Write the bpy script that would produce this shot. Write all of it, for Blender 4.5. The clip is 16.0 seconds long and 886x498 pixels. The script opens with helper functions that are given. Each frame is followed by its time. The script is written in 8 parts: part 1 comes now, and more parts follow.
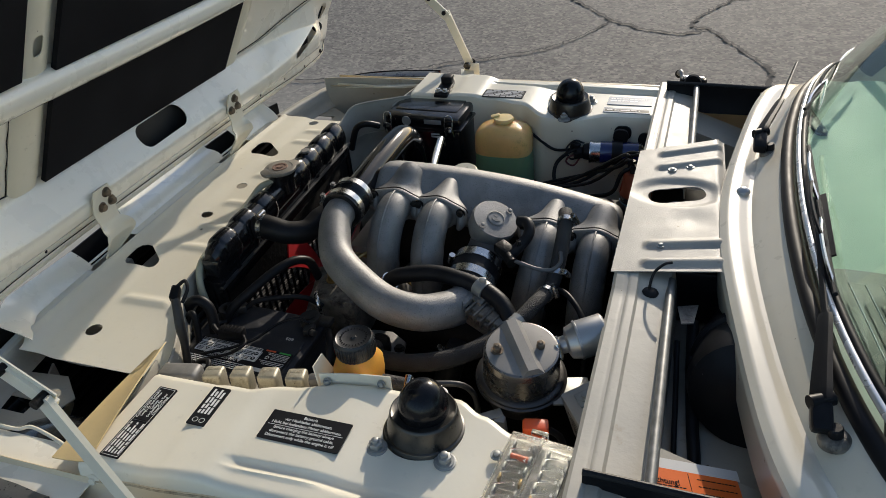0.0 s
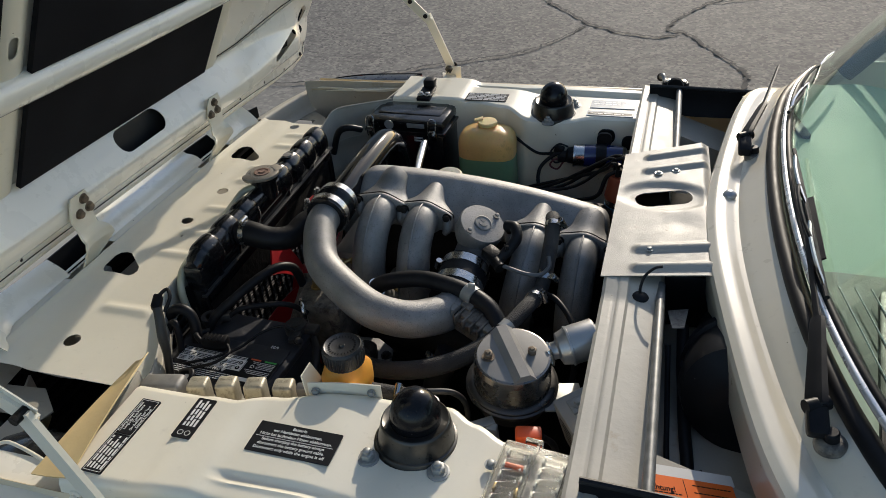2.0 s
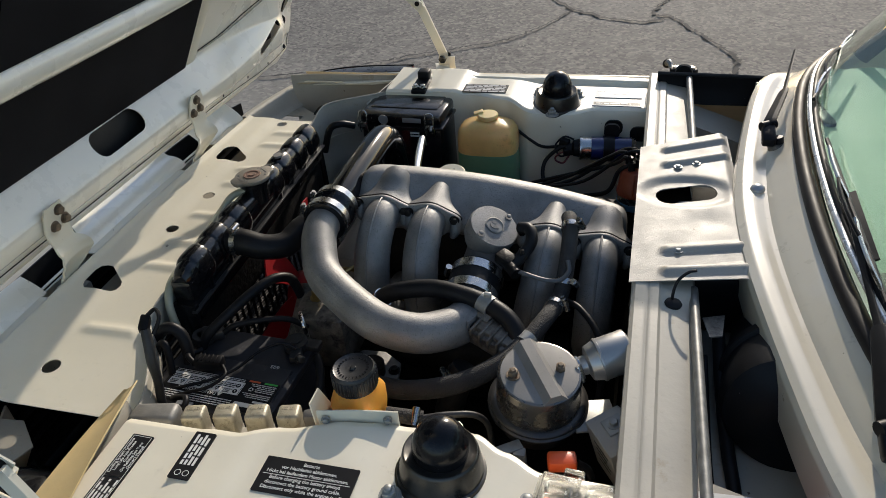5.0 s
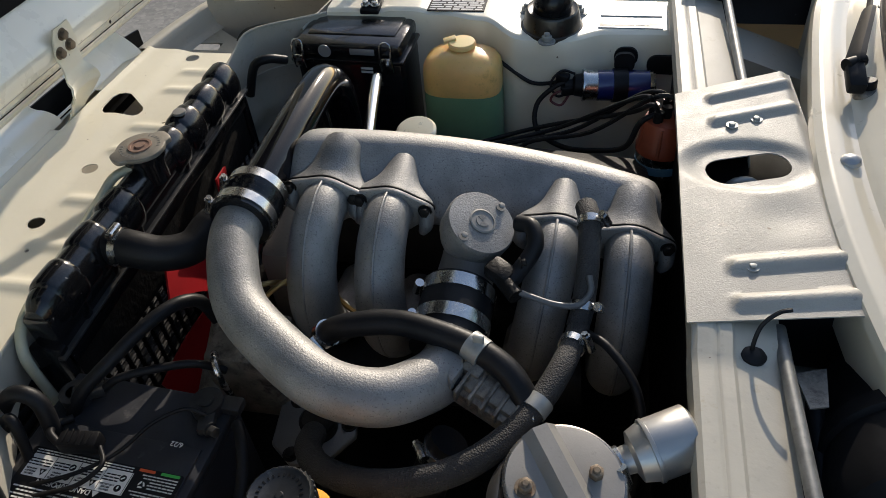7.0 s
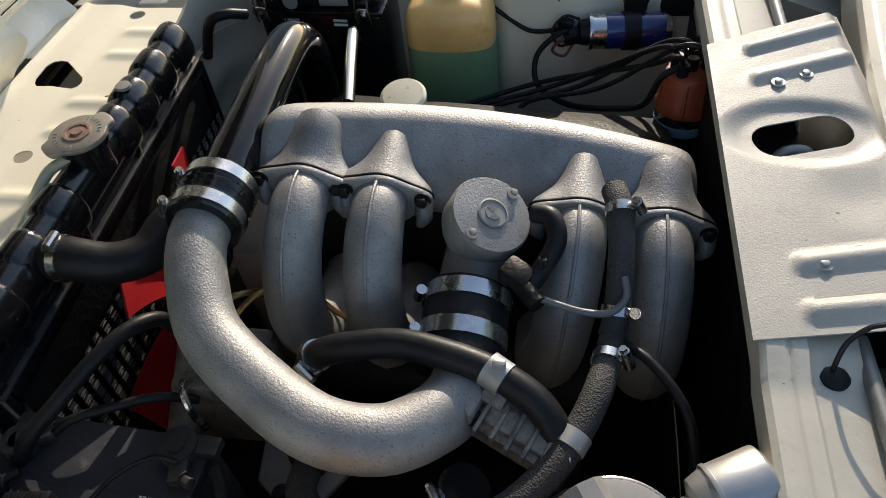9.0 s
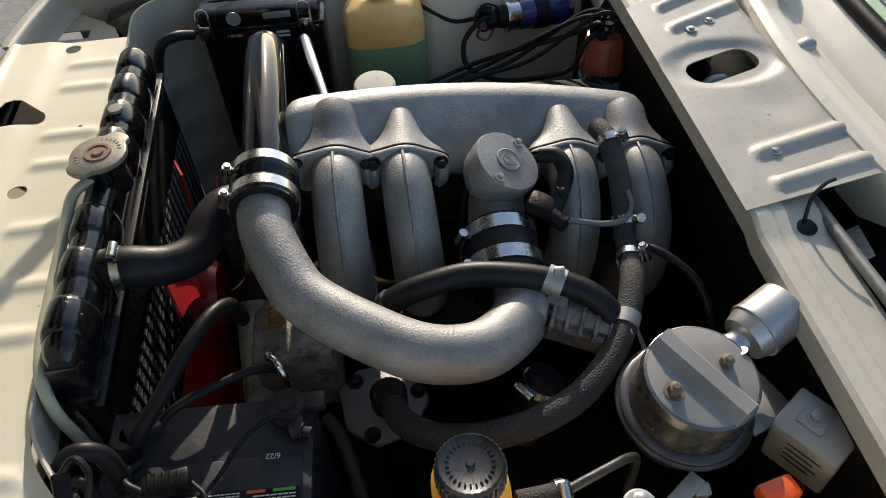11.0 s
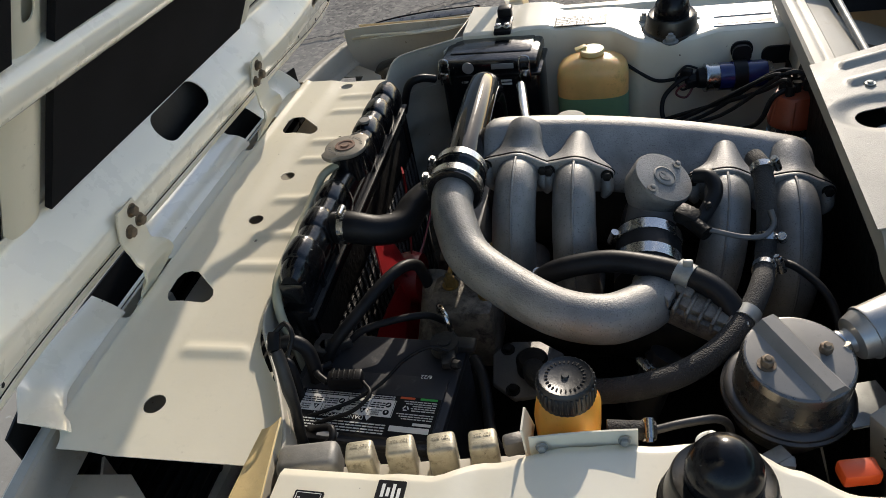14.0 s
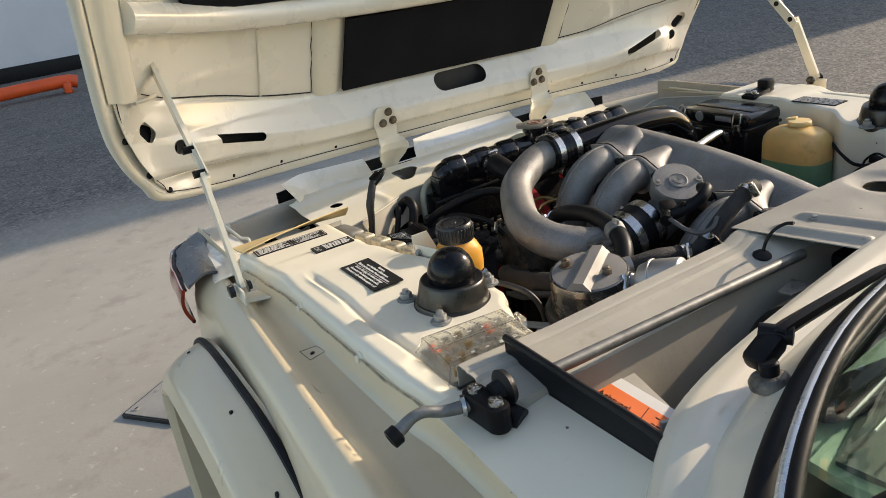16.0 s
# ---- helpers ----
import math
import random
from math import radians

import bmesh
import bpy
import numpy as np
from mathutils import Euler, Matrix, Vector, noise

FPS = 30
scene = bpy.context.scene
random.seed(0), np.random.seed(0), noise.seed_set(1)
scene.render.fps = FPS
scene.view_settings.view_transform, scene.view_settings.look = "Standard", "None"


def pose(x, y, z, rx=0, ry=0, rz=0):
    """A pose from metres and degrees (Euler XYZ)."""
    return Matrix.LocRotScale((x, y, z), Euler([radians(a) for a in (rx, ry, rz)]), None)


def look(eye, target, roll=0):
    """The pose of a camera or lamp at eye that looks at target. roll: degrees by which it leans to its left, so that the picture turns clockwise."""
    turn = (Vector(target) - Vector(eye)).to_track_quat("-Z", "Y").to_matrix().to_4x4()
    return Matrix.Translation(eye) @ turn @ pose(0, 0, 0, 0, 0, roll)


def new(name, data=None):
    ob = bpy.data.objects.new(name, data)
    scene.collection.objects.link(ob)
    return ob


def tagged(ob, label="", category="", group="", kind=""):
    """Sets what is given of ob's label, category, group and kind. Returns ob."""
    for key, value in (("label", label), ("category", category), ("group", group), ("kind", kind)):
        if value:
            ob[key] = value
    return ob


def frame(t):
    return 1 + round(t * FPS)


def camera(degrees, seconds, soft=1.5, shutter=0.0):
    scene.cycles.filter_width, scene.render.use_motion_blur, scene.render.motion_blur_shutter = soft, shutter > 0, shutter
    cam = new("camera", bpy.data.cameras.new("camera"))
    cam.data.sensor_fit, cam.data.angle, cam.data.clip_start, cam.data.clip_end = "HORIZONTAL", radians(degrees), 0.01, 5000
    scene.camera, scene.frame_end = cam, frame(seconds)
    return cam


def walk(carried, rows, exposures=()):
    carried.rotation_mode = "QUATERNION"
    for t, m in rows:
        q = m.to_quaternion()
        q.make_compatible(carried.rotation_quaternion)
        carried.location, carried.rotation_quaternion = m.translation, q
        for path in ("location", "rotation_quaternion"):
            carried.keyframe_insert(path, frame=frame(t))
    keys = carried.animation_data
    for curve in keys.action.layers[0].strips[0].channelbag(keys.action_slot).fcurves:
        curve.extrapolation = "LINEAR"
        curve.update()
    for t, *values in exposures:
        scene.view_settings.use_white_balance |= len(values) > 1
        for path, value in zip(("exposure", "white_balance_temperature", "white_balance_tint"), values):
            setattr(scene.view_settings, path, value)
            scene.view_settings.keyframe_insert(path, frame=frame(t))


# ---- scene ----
cam = camera(61.8, 16.0, soft=0.8)
PATH = [
    (0, (0.3, -1.14, 1.554), (-0.316, 0.408, 0.448), -5.8),
    (0.5, (0.297, -1.146, 1.556), (-0.308, 0.406, 0.45), -5.7),
    (1, (0.29, -1.143, 1.553), (-0.296, 0.417, 0.447), -5.5),
    (1.5, (0.284, -1.133, 1.548), (-0.287, 0.433, 0.443), -5.3),
    (2, (0.277, -1.132, 1.551), (-0.279, 0.44, 0.446), -5.0),
    (2.5, (0.27, -1.138, 1.551), (-0.276, 0.438, 0.447), -4.8),
    (3, (0.268, -1.143, 1.551), (-0.279, 0.433, 0.449), -4.7),
    (3.5, (0.264, -1.148, 1.552), (-0.285, 0.429, 0.45), -4.7),
    (4, (0.263, -1.147, 1.552), (-0.286, 0.43, 0.45), -4.8),
    (6.5, (0.092, -0.777, 1.445), (-0.299, 0.706, 0.162), -6.1),
    (7, (0.098, -0.694, 1.423), (-0.289, 0.726, 0.068), -5.8),
    (7.5, (0.109, -0.619, 1.4), (-0.312, 0.73, -0.016), -6.0),
    (8, (0.109, -0.576, 1.397), (-0.334, 0.728, -0.054), -6.4),
    (8.5, (0.102, -0.544, 1.391), (-0.308, 0.739, -0.087), -7.0),
    (9, (0.041, -0.555, 1.377), (-0.275, 0.749, -0.106), -7.2),
    (11.5, (-0.202, -0.759, 1.447), (-0.029, 0.597, -0.013), -3.0),
    (12, (-0.223, -0.821, 1.462), (-0.038, 0.552, 0.02), -2.9),
    (12.5, (-0.233, -0.852, 1.471), (-0.075, 0.548, 0.052), -3.7),
    (13, (-0.237, -0.887, 1.478), (-0.185, 0.564, 0.102), -5.6),
    (13.5, (-0.195, -0.931, 1.479), (-0.357, 0.57, 0.168), -8.5),
    (14, (-0.072, -0.923, 1.434), (-0.567, 0.587, 0.219), -11.5),
    (14.5, (0.13, -0.941, 1.418), (-0.749, 0.489, 0.331), -13.5),
    (15, (0.349, -1.016, 1.362), (-0.885, 0.245, 0.42), -13.5),
    (15.5, (0.56, -1.044, 1.299), (-0.908, 0.028, 0.465), -11.7),
    (16, (0.814, -0.966, 1.277), (-0.812, -0.084, 0.518), -8.9),
]
walk(cam, [(t, look(eye, target, roll)) for t, eye, target, roll in PATH], [(0, -0.46, 6360, 10), (4, -0.46, 6360, 10), (6.5, -0.26, 6400, 11), (8, 0.0, 6500, 11), (9, 0.13, 6560, 11), (11.4, 0.06, 6600, 11), (12, -0.08, 6640, 11), (13, -0.27, 6630, 11), (14.2, -0.26, 6420, 11), (15, -0.15, 6790, 12), (15.5, -0.12, 7050, 12), (16, 0.07, 7170, 13)])

# ---- world and sun ----
SUN_TO = Vector((0.075, 1.0, 0.41)).normalized()
elev = math.asin(SUN_TO.z)
azim = math.atan2(SUN_TO.x, SUN_TO.y)
world = bpy.data.worlds.new("sky")
scene.world = world
world.use_nodes = True
wn = world.node_tree
sky = wn.nodes.new("ShaderNodeTexSky")
sky.sky_type = "NISHITA"
sky.sun_disc = False
sky.sun_elevation = elev
sky.sun_rotation = azim
wn.links.new(sky.outputs[0], wn.nodes["Background"].inputs[0])
wn.nodes["Background"].inputs[1].default_value = 0.255
sun = new("sun", bpy.data.lights.new("sun", "SUN"))
sun.data.energy = 5.15
sun.data.angle = radians(0.55)
sun.data.color = (1.0, 0.885, 0.73)
sun.matrix_world = look(SUN_TO * 20, (0, 0, 0))


# ---- materials ----
def mat(name, col, rough=0.5, metal=0.0, var=0.12, scale=6.0, bump=0.1, bscale=300.0, coat=0.0, dirt=None, spots=None, trans=0.0, spec=0.5, rvar=0.15, depth=0.001, sub=0.0):
    """A procedural surface: a slow and a fast variation of colour, roughness and relief; dirt (colour, amount, scale), spots (colour, amount, scale)."""
    m = bpy.data.materials.new(name)
    m.use_nodes = True
    nt = m.node_tree
    b = nt.nodes["Principled BSDF"]
    N, L = nt.nodes.new, nt.links.new
    tc = N("ShaderNodeTexCoord")

    def noise_tex(sc, detail=4.0, rg=0.6):
        n = N("ShaderNodeTexNoise")
        n.inputs["Scale"].default_value = sc
        n.inputs["Detail"].default_value = detail
        n.inputs["Roughness"].default_value = rg
        L(tc.outputs["Object"], n.inputs["Vector"])
        return n.outputs["Fac"]

    def ramp(sock, a, c):
        r = N("ShaderNodeMapRange")
        r.inputs["From Min"].default_value, r.inputs["From Max"].default_value = a, c
        L(sock, r.inputs["Value"])
        return r.outputs["Result"]

    def mix(fac, a, c):
        x = N("ShaderNodeMix")
        x.data_type = "RGBA"
        if isinstance(fac, float):
            x.inputs["Factor"].default_value = fac
        else:
            L(fac, x.inputs["Factor"])
        for sock, v in ((x.inputs["A"], a), (x.inputs["B"], c)):
            if isinstance(v, tuple):
                sock.default_value = (*v, 1)
            else:
                L(v, sock)
        return x.outputs["Result"]

    slow = ramp(noise_tex(scale, 5.0), 0.3, 0.7)
    lo = tuple(c * (1 - var) for c in col)
    hi = tuple(min(1.0, c * (1 + var)) for c in col)
    colour = mix(slow, lo, hi)
    fine = noise_tex(scale * 14, 3.0)
    colour = mix(ramp(fine, 0.62, 0.8), colour, tuple(c * (1 - 1.6 * var) if var < 0.5 else c * 0.3 for c in col))
    if dirt:
        dc, amount, dsc = dirt
        colour = mix(ramp(noise_tex(dsc, 8.0, 0.72), 0.72 - amount * 0.45, 0.80 - amount * 0.2), colour, dc)
    if spots:
        dc, amount, dsc = spots
        colour = mix(ramp(noise_tex(dsc, 2.0, 0.5), 0.82 - amount * 0.3, 0.84 - amount * 0.3), colour, dc)
    L(colour, b.inputs["Base Color"])
    b.inputs["Metallic"].default_value = metal
    b.inputs["Specular IOR Level"].default_value = spec
    b.inputs["Coat Weight"].default_value = coat
    b.inputs["Coat Roughness"].default_value = 0.08
    b.inputs["Transmission Weight"].default_value = trans
    if sub:
        b.inputs["Subsurface Weight"].default_value = sub
        b.inputs["Subsurface Scale"].default_value = 0.02
    rr = N("ShaderNodeMapRange")
    rr.inputs["To Min"].default_value, rr.inputs["To Max"].default_value = max(0.02, rough - rvar), min(1.0, rough + rvar)
    L(noise_tex(scale * 4, 6.0), rr.inputs["Value"])
    L(rr.outputs["Result"], b.inputs["Roughness"])
    if bump:
        bn = N("ShaderNodeBump")
        bn.inputs["Strength"].default_value = bump
        bn.inputs["Distance"].default_value = depth
        L(noise_tex(bscale, 3.0), bn.inputs["Height"])
        L(bn.outputs["Normal"], b.inputs["Normal"])
    return m


CREAM = mat("cream_paint", (0.77, 0.715, 0.575), 0.38, var=0.05, scale=4, bump=0.14, bscale=90, coat=0.2, dirt=((0.42, 0.35, 0.23), 0.17, 10), spots=((0.14, 0.09, 0.06), 0.16, 80), rvar=0.16)
CREAM_GLOSS = mat("glossy_cream_paint", (0.82, 0.775, 0.66), 0.28, var=0.03, scale=3, bump=0.03, bscale=120, coat=0.9, dirt=((0.40, 0.33, 0.22), 0.06, 9), spots=((0.12, 0.08, 0.05), 0.10, 70), rvar=0.06)
# Wing cream tinted warmer and darker: bounced light put into colour, plus dirt and spots.
WING = mat("warm_bounce_wing_paint", (0.69, 0.57, 0.38), 0.30, var=0.05, scale=3, bump=0.03, bscale=120, coat=0.35, dirt=((0.42, 0.34, 0.22), 0.10, 9), spots=((0.12, 0.08, 0.05), 0.14, 70), rvar=0.08)
# Aged cream of the body, its brightness also turned down in the colour.
CREAM_IN = mat("aged_dimmed_cream_paint", (0.41, 0.38, 0.315), 0.52, var=0.10, scale=7, bump=0.35, bscale=70, coat=0.06, dirt=((0.30, 0.245, 0.16), 0.25, 13), spots=((0.12, 0.085, 0.06), 0.22, 90), rvar=0.18, depth=0.0012)
YELLOWED = mat("yellowed_paint", (0.62, 0.46, 0.22), 0.55, var=0.10, scale=12, bump=0.3, bscale=160, spots=((0.30, 0.16, 0.06), 0.2, 60))
CAST = mat("sand_cast_aluminium", (0.230, 0.225, 0.216), 0.50, metal=0.38, var=0.26, scale=20, bump=0.6, bscale=430, dirt=((0.13, 0.118, 0.10), 0.26, 12), spots=((0.125, 0.121, 0.115), 0.60, 480), rvar=0.12, depth=0.0011)
CAST_DARK = mat("dark_cast_aluminium", (0.16, 0.155, 0.148), 0.52, metal=0.4, var=0.22, scale=12, bump=0.5, bscale=420, dirt=((0.06, 0.055, 0.05), 0.22, 25))
MACHINED = mat("dull_machined_aluminium", (0.235, 0.225, 0.21), 0.6, metal=0.25, var=0.16, scale=14, bump=0.12, bscale=500, dirt=((0.13, 0.11, 0.08), 0.22, 30))
STEEL = mat("bright_steel", (0.55, 0.54, 0.52), 0.25, metal=1.0, var=0.10, scale=20, bump=0.04, dirt=((0.20, 0.15, 0.10), 0.15, 40))
FINS = mat("dull_dark_fins", (0.042, 0.040, 0.038), 0.5, metal=0.5, var=0.3, scale=30, bump=0.3, bscale=300)
ZINC = mat("galvanised_steel", (0.33, 0.335, 0.32), 0.50, metal=0.55, var=0.22, scale=45, bump=0.1, bscale=200, dirt=((0.18, 0.16, 0.14), 0.16, 20))
BRASS = mat("yellow_zinc_plate", (0.34, 0.24, 0.10), 0.35, metal=0.9, var=0.2, scale=40, dirt=((0.15, 0.08, 0.03), 0.2, 60))
CHROME_DK = mat("black_chrome_tube", (0.004, 0.004, 0.005), 0.09, metal=0.0, var=0.15, scale=20, bump=0.05, bscale=60, spots=((0.3, 0.28, 0.25), 0.20, 300), rvar=0.04, spec=0.27)
CHROME = mat("chrome_trim", (0.62, 0.62, 0.62), 0.12, metal=1.0, var=0.05, bump=0.0)
GLOSS_BLACK = mat("gloss_black_paint", (0.007, 0.007, 0.008), 0.20, var=0.3, scale=15, bump=0.5, bscale=140, coat=0.4, spots=((0.13, 0.12, 0.11), 0.24, 160), rvar=0.12, spec=0.3)
BLACK = mat("black_plastic", (0.009, 0.009, 0.010), 0.42, var=0.25, scale=12, bump=0.1, bscale=260, spots=((0.09, 0.085, 0.08), 0.16, 200), spec=0.14)
# Pale patches are dust and also stand in for sunlit streaks on the lid.
BATT = mat("dusty_sunlit_battery_plastic", (0.030, 0.031, 0.036), 0.46, var=0.3, scale=14, bump=0.15, bscale=300, dirt=((0.10, 0.099, 0.096), 0.24, 22), spec=0.35)
RUBBER = mat("worn_black_rubber", (0.011, 0.011, 0.012), 0.45, var=0.3, scale=30, bump=0.2, bscale=250, dirt=((0.05, 0.047, 0.044), 0.16, 22), spec=0.20)
LEAD = mat("dark_lead_clamp", (0.040, 0.039, 0.038), 0.45, metal=0.3, var=0.4, scale=60, bump=0.5, bscale=200, spots=((0.25, 0.23, 0.20), 0.15, 150))
# Oily metal, blackened further so the bay's deep shade sits in the colour.
GREASE = mat("oily_shade_dark_metal", (0.012, 0.011, 0.010), 0.5, metal=0.3, var=0.5, scale=16, bump=0.6, bscale=90, dirt=((0.045, 0.038, 0.030), 0.24, 25), depth=0.003, spec=0.2)
PUMP = mat("stained_pump_casting", (0.20, 0.18, 0.15), 0.50, metal=0.4, var=0.45, scale=35, bump=0.6, bscale=160, dirt=((0.025, 0.02, 0.018), 0.52, 45), depth=0.002)
PAD = mat("charcoal_foam_pad", (0.015, 0.015, 0.017), 0.85, var=0.2, scale=7, bump=0.35, bscale=700, dirt=((0.020, 0.020, 0.020), 0.2, 5), spec=0.04)
RED = mat("red_fan_plastic", (0.29, 0.009, 0.012), 0.38, var=0.15, scale=14, bump=0.1)
ORANGE = mat("orange_label", (0.85, 0.17, 0.022), 0.45, var=0.06, scale=14, bump=0.05, dirt=((0.45, 0.10, 0.03), 0.1, 20))
ORANGE_PL = mat("orange_plastic", (0.75, 0.10, 0.02), 0.4, var=0.1)
DIST = mat("brick_red_bakelite", (0.24, 0.050, 0.022), 0.4, var=0.2, scale=20, dirt=((0.10, 0.03, 0.02), 0.2, 30))
AMBER = mat("aged_yellow_plastic", (0.75, 0.36, 0.055), 0.38, var=0.12, scale=16, bump=0.05, sub=0.3, dirt=((0.35, 0.14, 0.02), 0.18, 18))
BOTTLE = mat("yellowed_washer_plastic", (0.83, 0.52, 0.19), 0.34, var=0.14, scale=14, bump=0.10, bscale=40, sub=0.35, dirt=((0.52, 0.30, 0.09), 0.24, 14))
COOLANT = mat("green_fluid_in_plastic", (0.20, 0.36, 0.21), 0.38, var=0.10, scale=9, bump=0.05, sub=0.25)
LID_Y = mat("pale_yellow_plastic", (0.80, 0.62, 0.28), 0.4, var=0.08, sub=0.2)
BLUE = mat("dark_blue_label", (0.014, 0.022, 0.12), 0.22, var=0.15, coat=0.6)
STICK = mat("black_label", (0.014, 0.014, 0.015), 0.42, var=0.2, bump=0.03, spots=((0.12, 0.11, 0.10), 0.12, 220), spec=0.14)
WHITE = mat("white_print", (0.72, 0.71, 0.67), 0.5, var=0.06, bump=0)
GREENP = mat("green_print", (0.06, 0.42, 0.08), 0.5, var=0.05, bump=0)
REDP = mat("orange_red_print", (0.60, 0.10, 0.03), 0.5, var=0.05, bump=0)
GREYPLATE = mat("grey_type_plate", (0.36, 0.37, 0.38), 0.4, metal=0.5, var=0.1, bump=0.05)
RELAY = mat("aged_relay_cap", (0.42, 0.38, 0.28), 0.45, metal=0.30, var=0.22, scale=40, bump=0.5, bscale=300, dirt=((0.17, 0.15, 0.10), 0.42, 70), spots=((0.10, 0.09, 0.07), 0.3, 260))
ANODISED = mat("blue_grey_anodised_plate", (0.15, 0.18, 0.22), 0.5, metal=0.2, var=0.15, scale=20, bump=0.05)
RELAY_DULL = mat("dull_relay_emboss", (0.35, 0.315, 0.235), 0.5, metal=0.3, var=0.15, scale=40)
PALE_PRINT = mat("pale_grey_print", (0.62, 0.62, 0.60), 0.5, var=0.1, bump=0)
RELAY_DK = mat("grey_relay_cap", (0.20, 0.195, 0.18), 0.5, metal=0.2, var=0.18, scale=50, bump=0.3, bscale=350, dirt=((0.30, 0.27, 0.2), 0.2, 90))
SERVO = mat("silver_paint", (0.42, 0.41, 0.39), 0.36, metal=0.7, var=0.07, scale=10, bump=0.08)
LENS = mat("red_amber_lens", (0.25, 0.030, 0.012), 0.15, var=0.1, scale=30, bump=0.2, bscale=200, coat=0.5)
SEAL = mat("black_rubber_seal", (0.009, 0.009, 0.010), 0.50, var=0.2, bump=0.05, spec=0.16)
DASH = mat("pale_dashboard_vinyl", (0.26, 0.37, 0.30), 0.7, var=0.05, scale=3, bump=0.3, bscale=500)
SEATDARK = mat("dark_cabin_trim", (0.03, 0.032, 0.035), 0.7, var=0.2)
FAB = mat("grey_capacitor_case", (0.36, 0.345, 0.31), 0.5, metal=0.2, var=0.08, scale=12, dirt=((0.3, 0.26, 0.19), 0.2, 20))
WALLW = mat("white_rendered_wall", (0.70, 0.71, 0.74), 0.8, var=0.05, scale=1.2, bump=0.2, bscale=40)
TYRE = mat("tyre_rubber", (0.022, 0.022, 0.023), 0.8, var=0.2, spec=0.2)
IRON = mat("cast_iron_cover", (0.30, 0.285, 0.25), 0.6, metal=0.3, var=0.2, scale=8, bump=0.5, bscale=60, dirt=((0.14, 0.12, 0.10), 0.3, 9))
CRACK = mat("open_crack", (0.022, 0.021, 0.020), 0.95, var=0.3, bump=0.3)


def braid_mat():
    m = mat("braided_hose_cover", (0.026, 0.025, 0.024), 0.75, var=0.3, scale=40, bump=0.0)
    nt = m.node_tree
    b = nt.nodes["Principled BSDF"]
    tc = nt.nodes.new("ShaderNodeTexCoord")
    v = nt.nodes.new("ShaderNodeTexVoronoi")
    v.inputs["Scale"].default_value = 520
    bn = nt.nodes.new("ShaderNodeBump")
    bn.inputs["Strength"].default_value, bn.inputs["Distance"].default_value = 0.8, 0.0011
    nt.links.new(tc.outputs["Object"], v.inputs["Vector"])
    nt.links.new(v.outputs["Distance"], bn.inputs["Height"])
    nt.links.new(bn.outputs["Normal"], b.inputs["Normal"])
    return m


BRAID = braid_mat()


def glass_mat(name, col, rough, ior=1.45):
    m = bpy.data.materials.new(name)
    m.use_nodes = True
    b = m.node_tree.nodes["Principled BSDF"]
    b.inputs["Base Color"].default_value = (*col, 1)
    b.inputs["Roughness"].default_value = rough
    b.inputs["Transmission Weight"].default_value = 1.0
    b.inputs["IOR"].default_value = ior
    return m


GLASS = glass_mat("green_tinted_glass", (0.72, 0.90, 0.80), 0.0)
CLEAR = glass_mat("clear_brittle_plastic", (0.95, 0.95, 0.91), 0.22, 1.3)


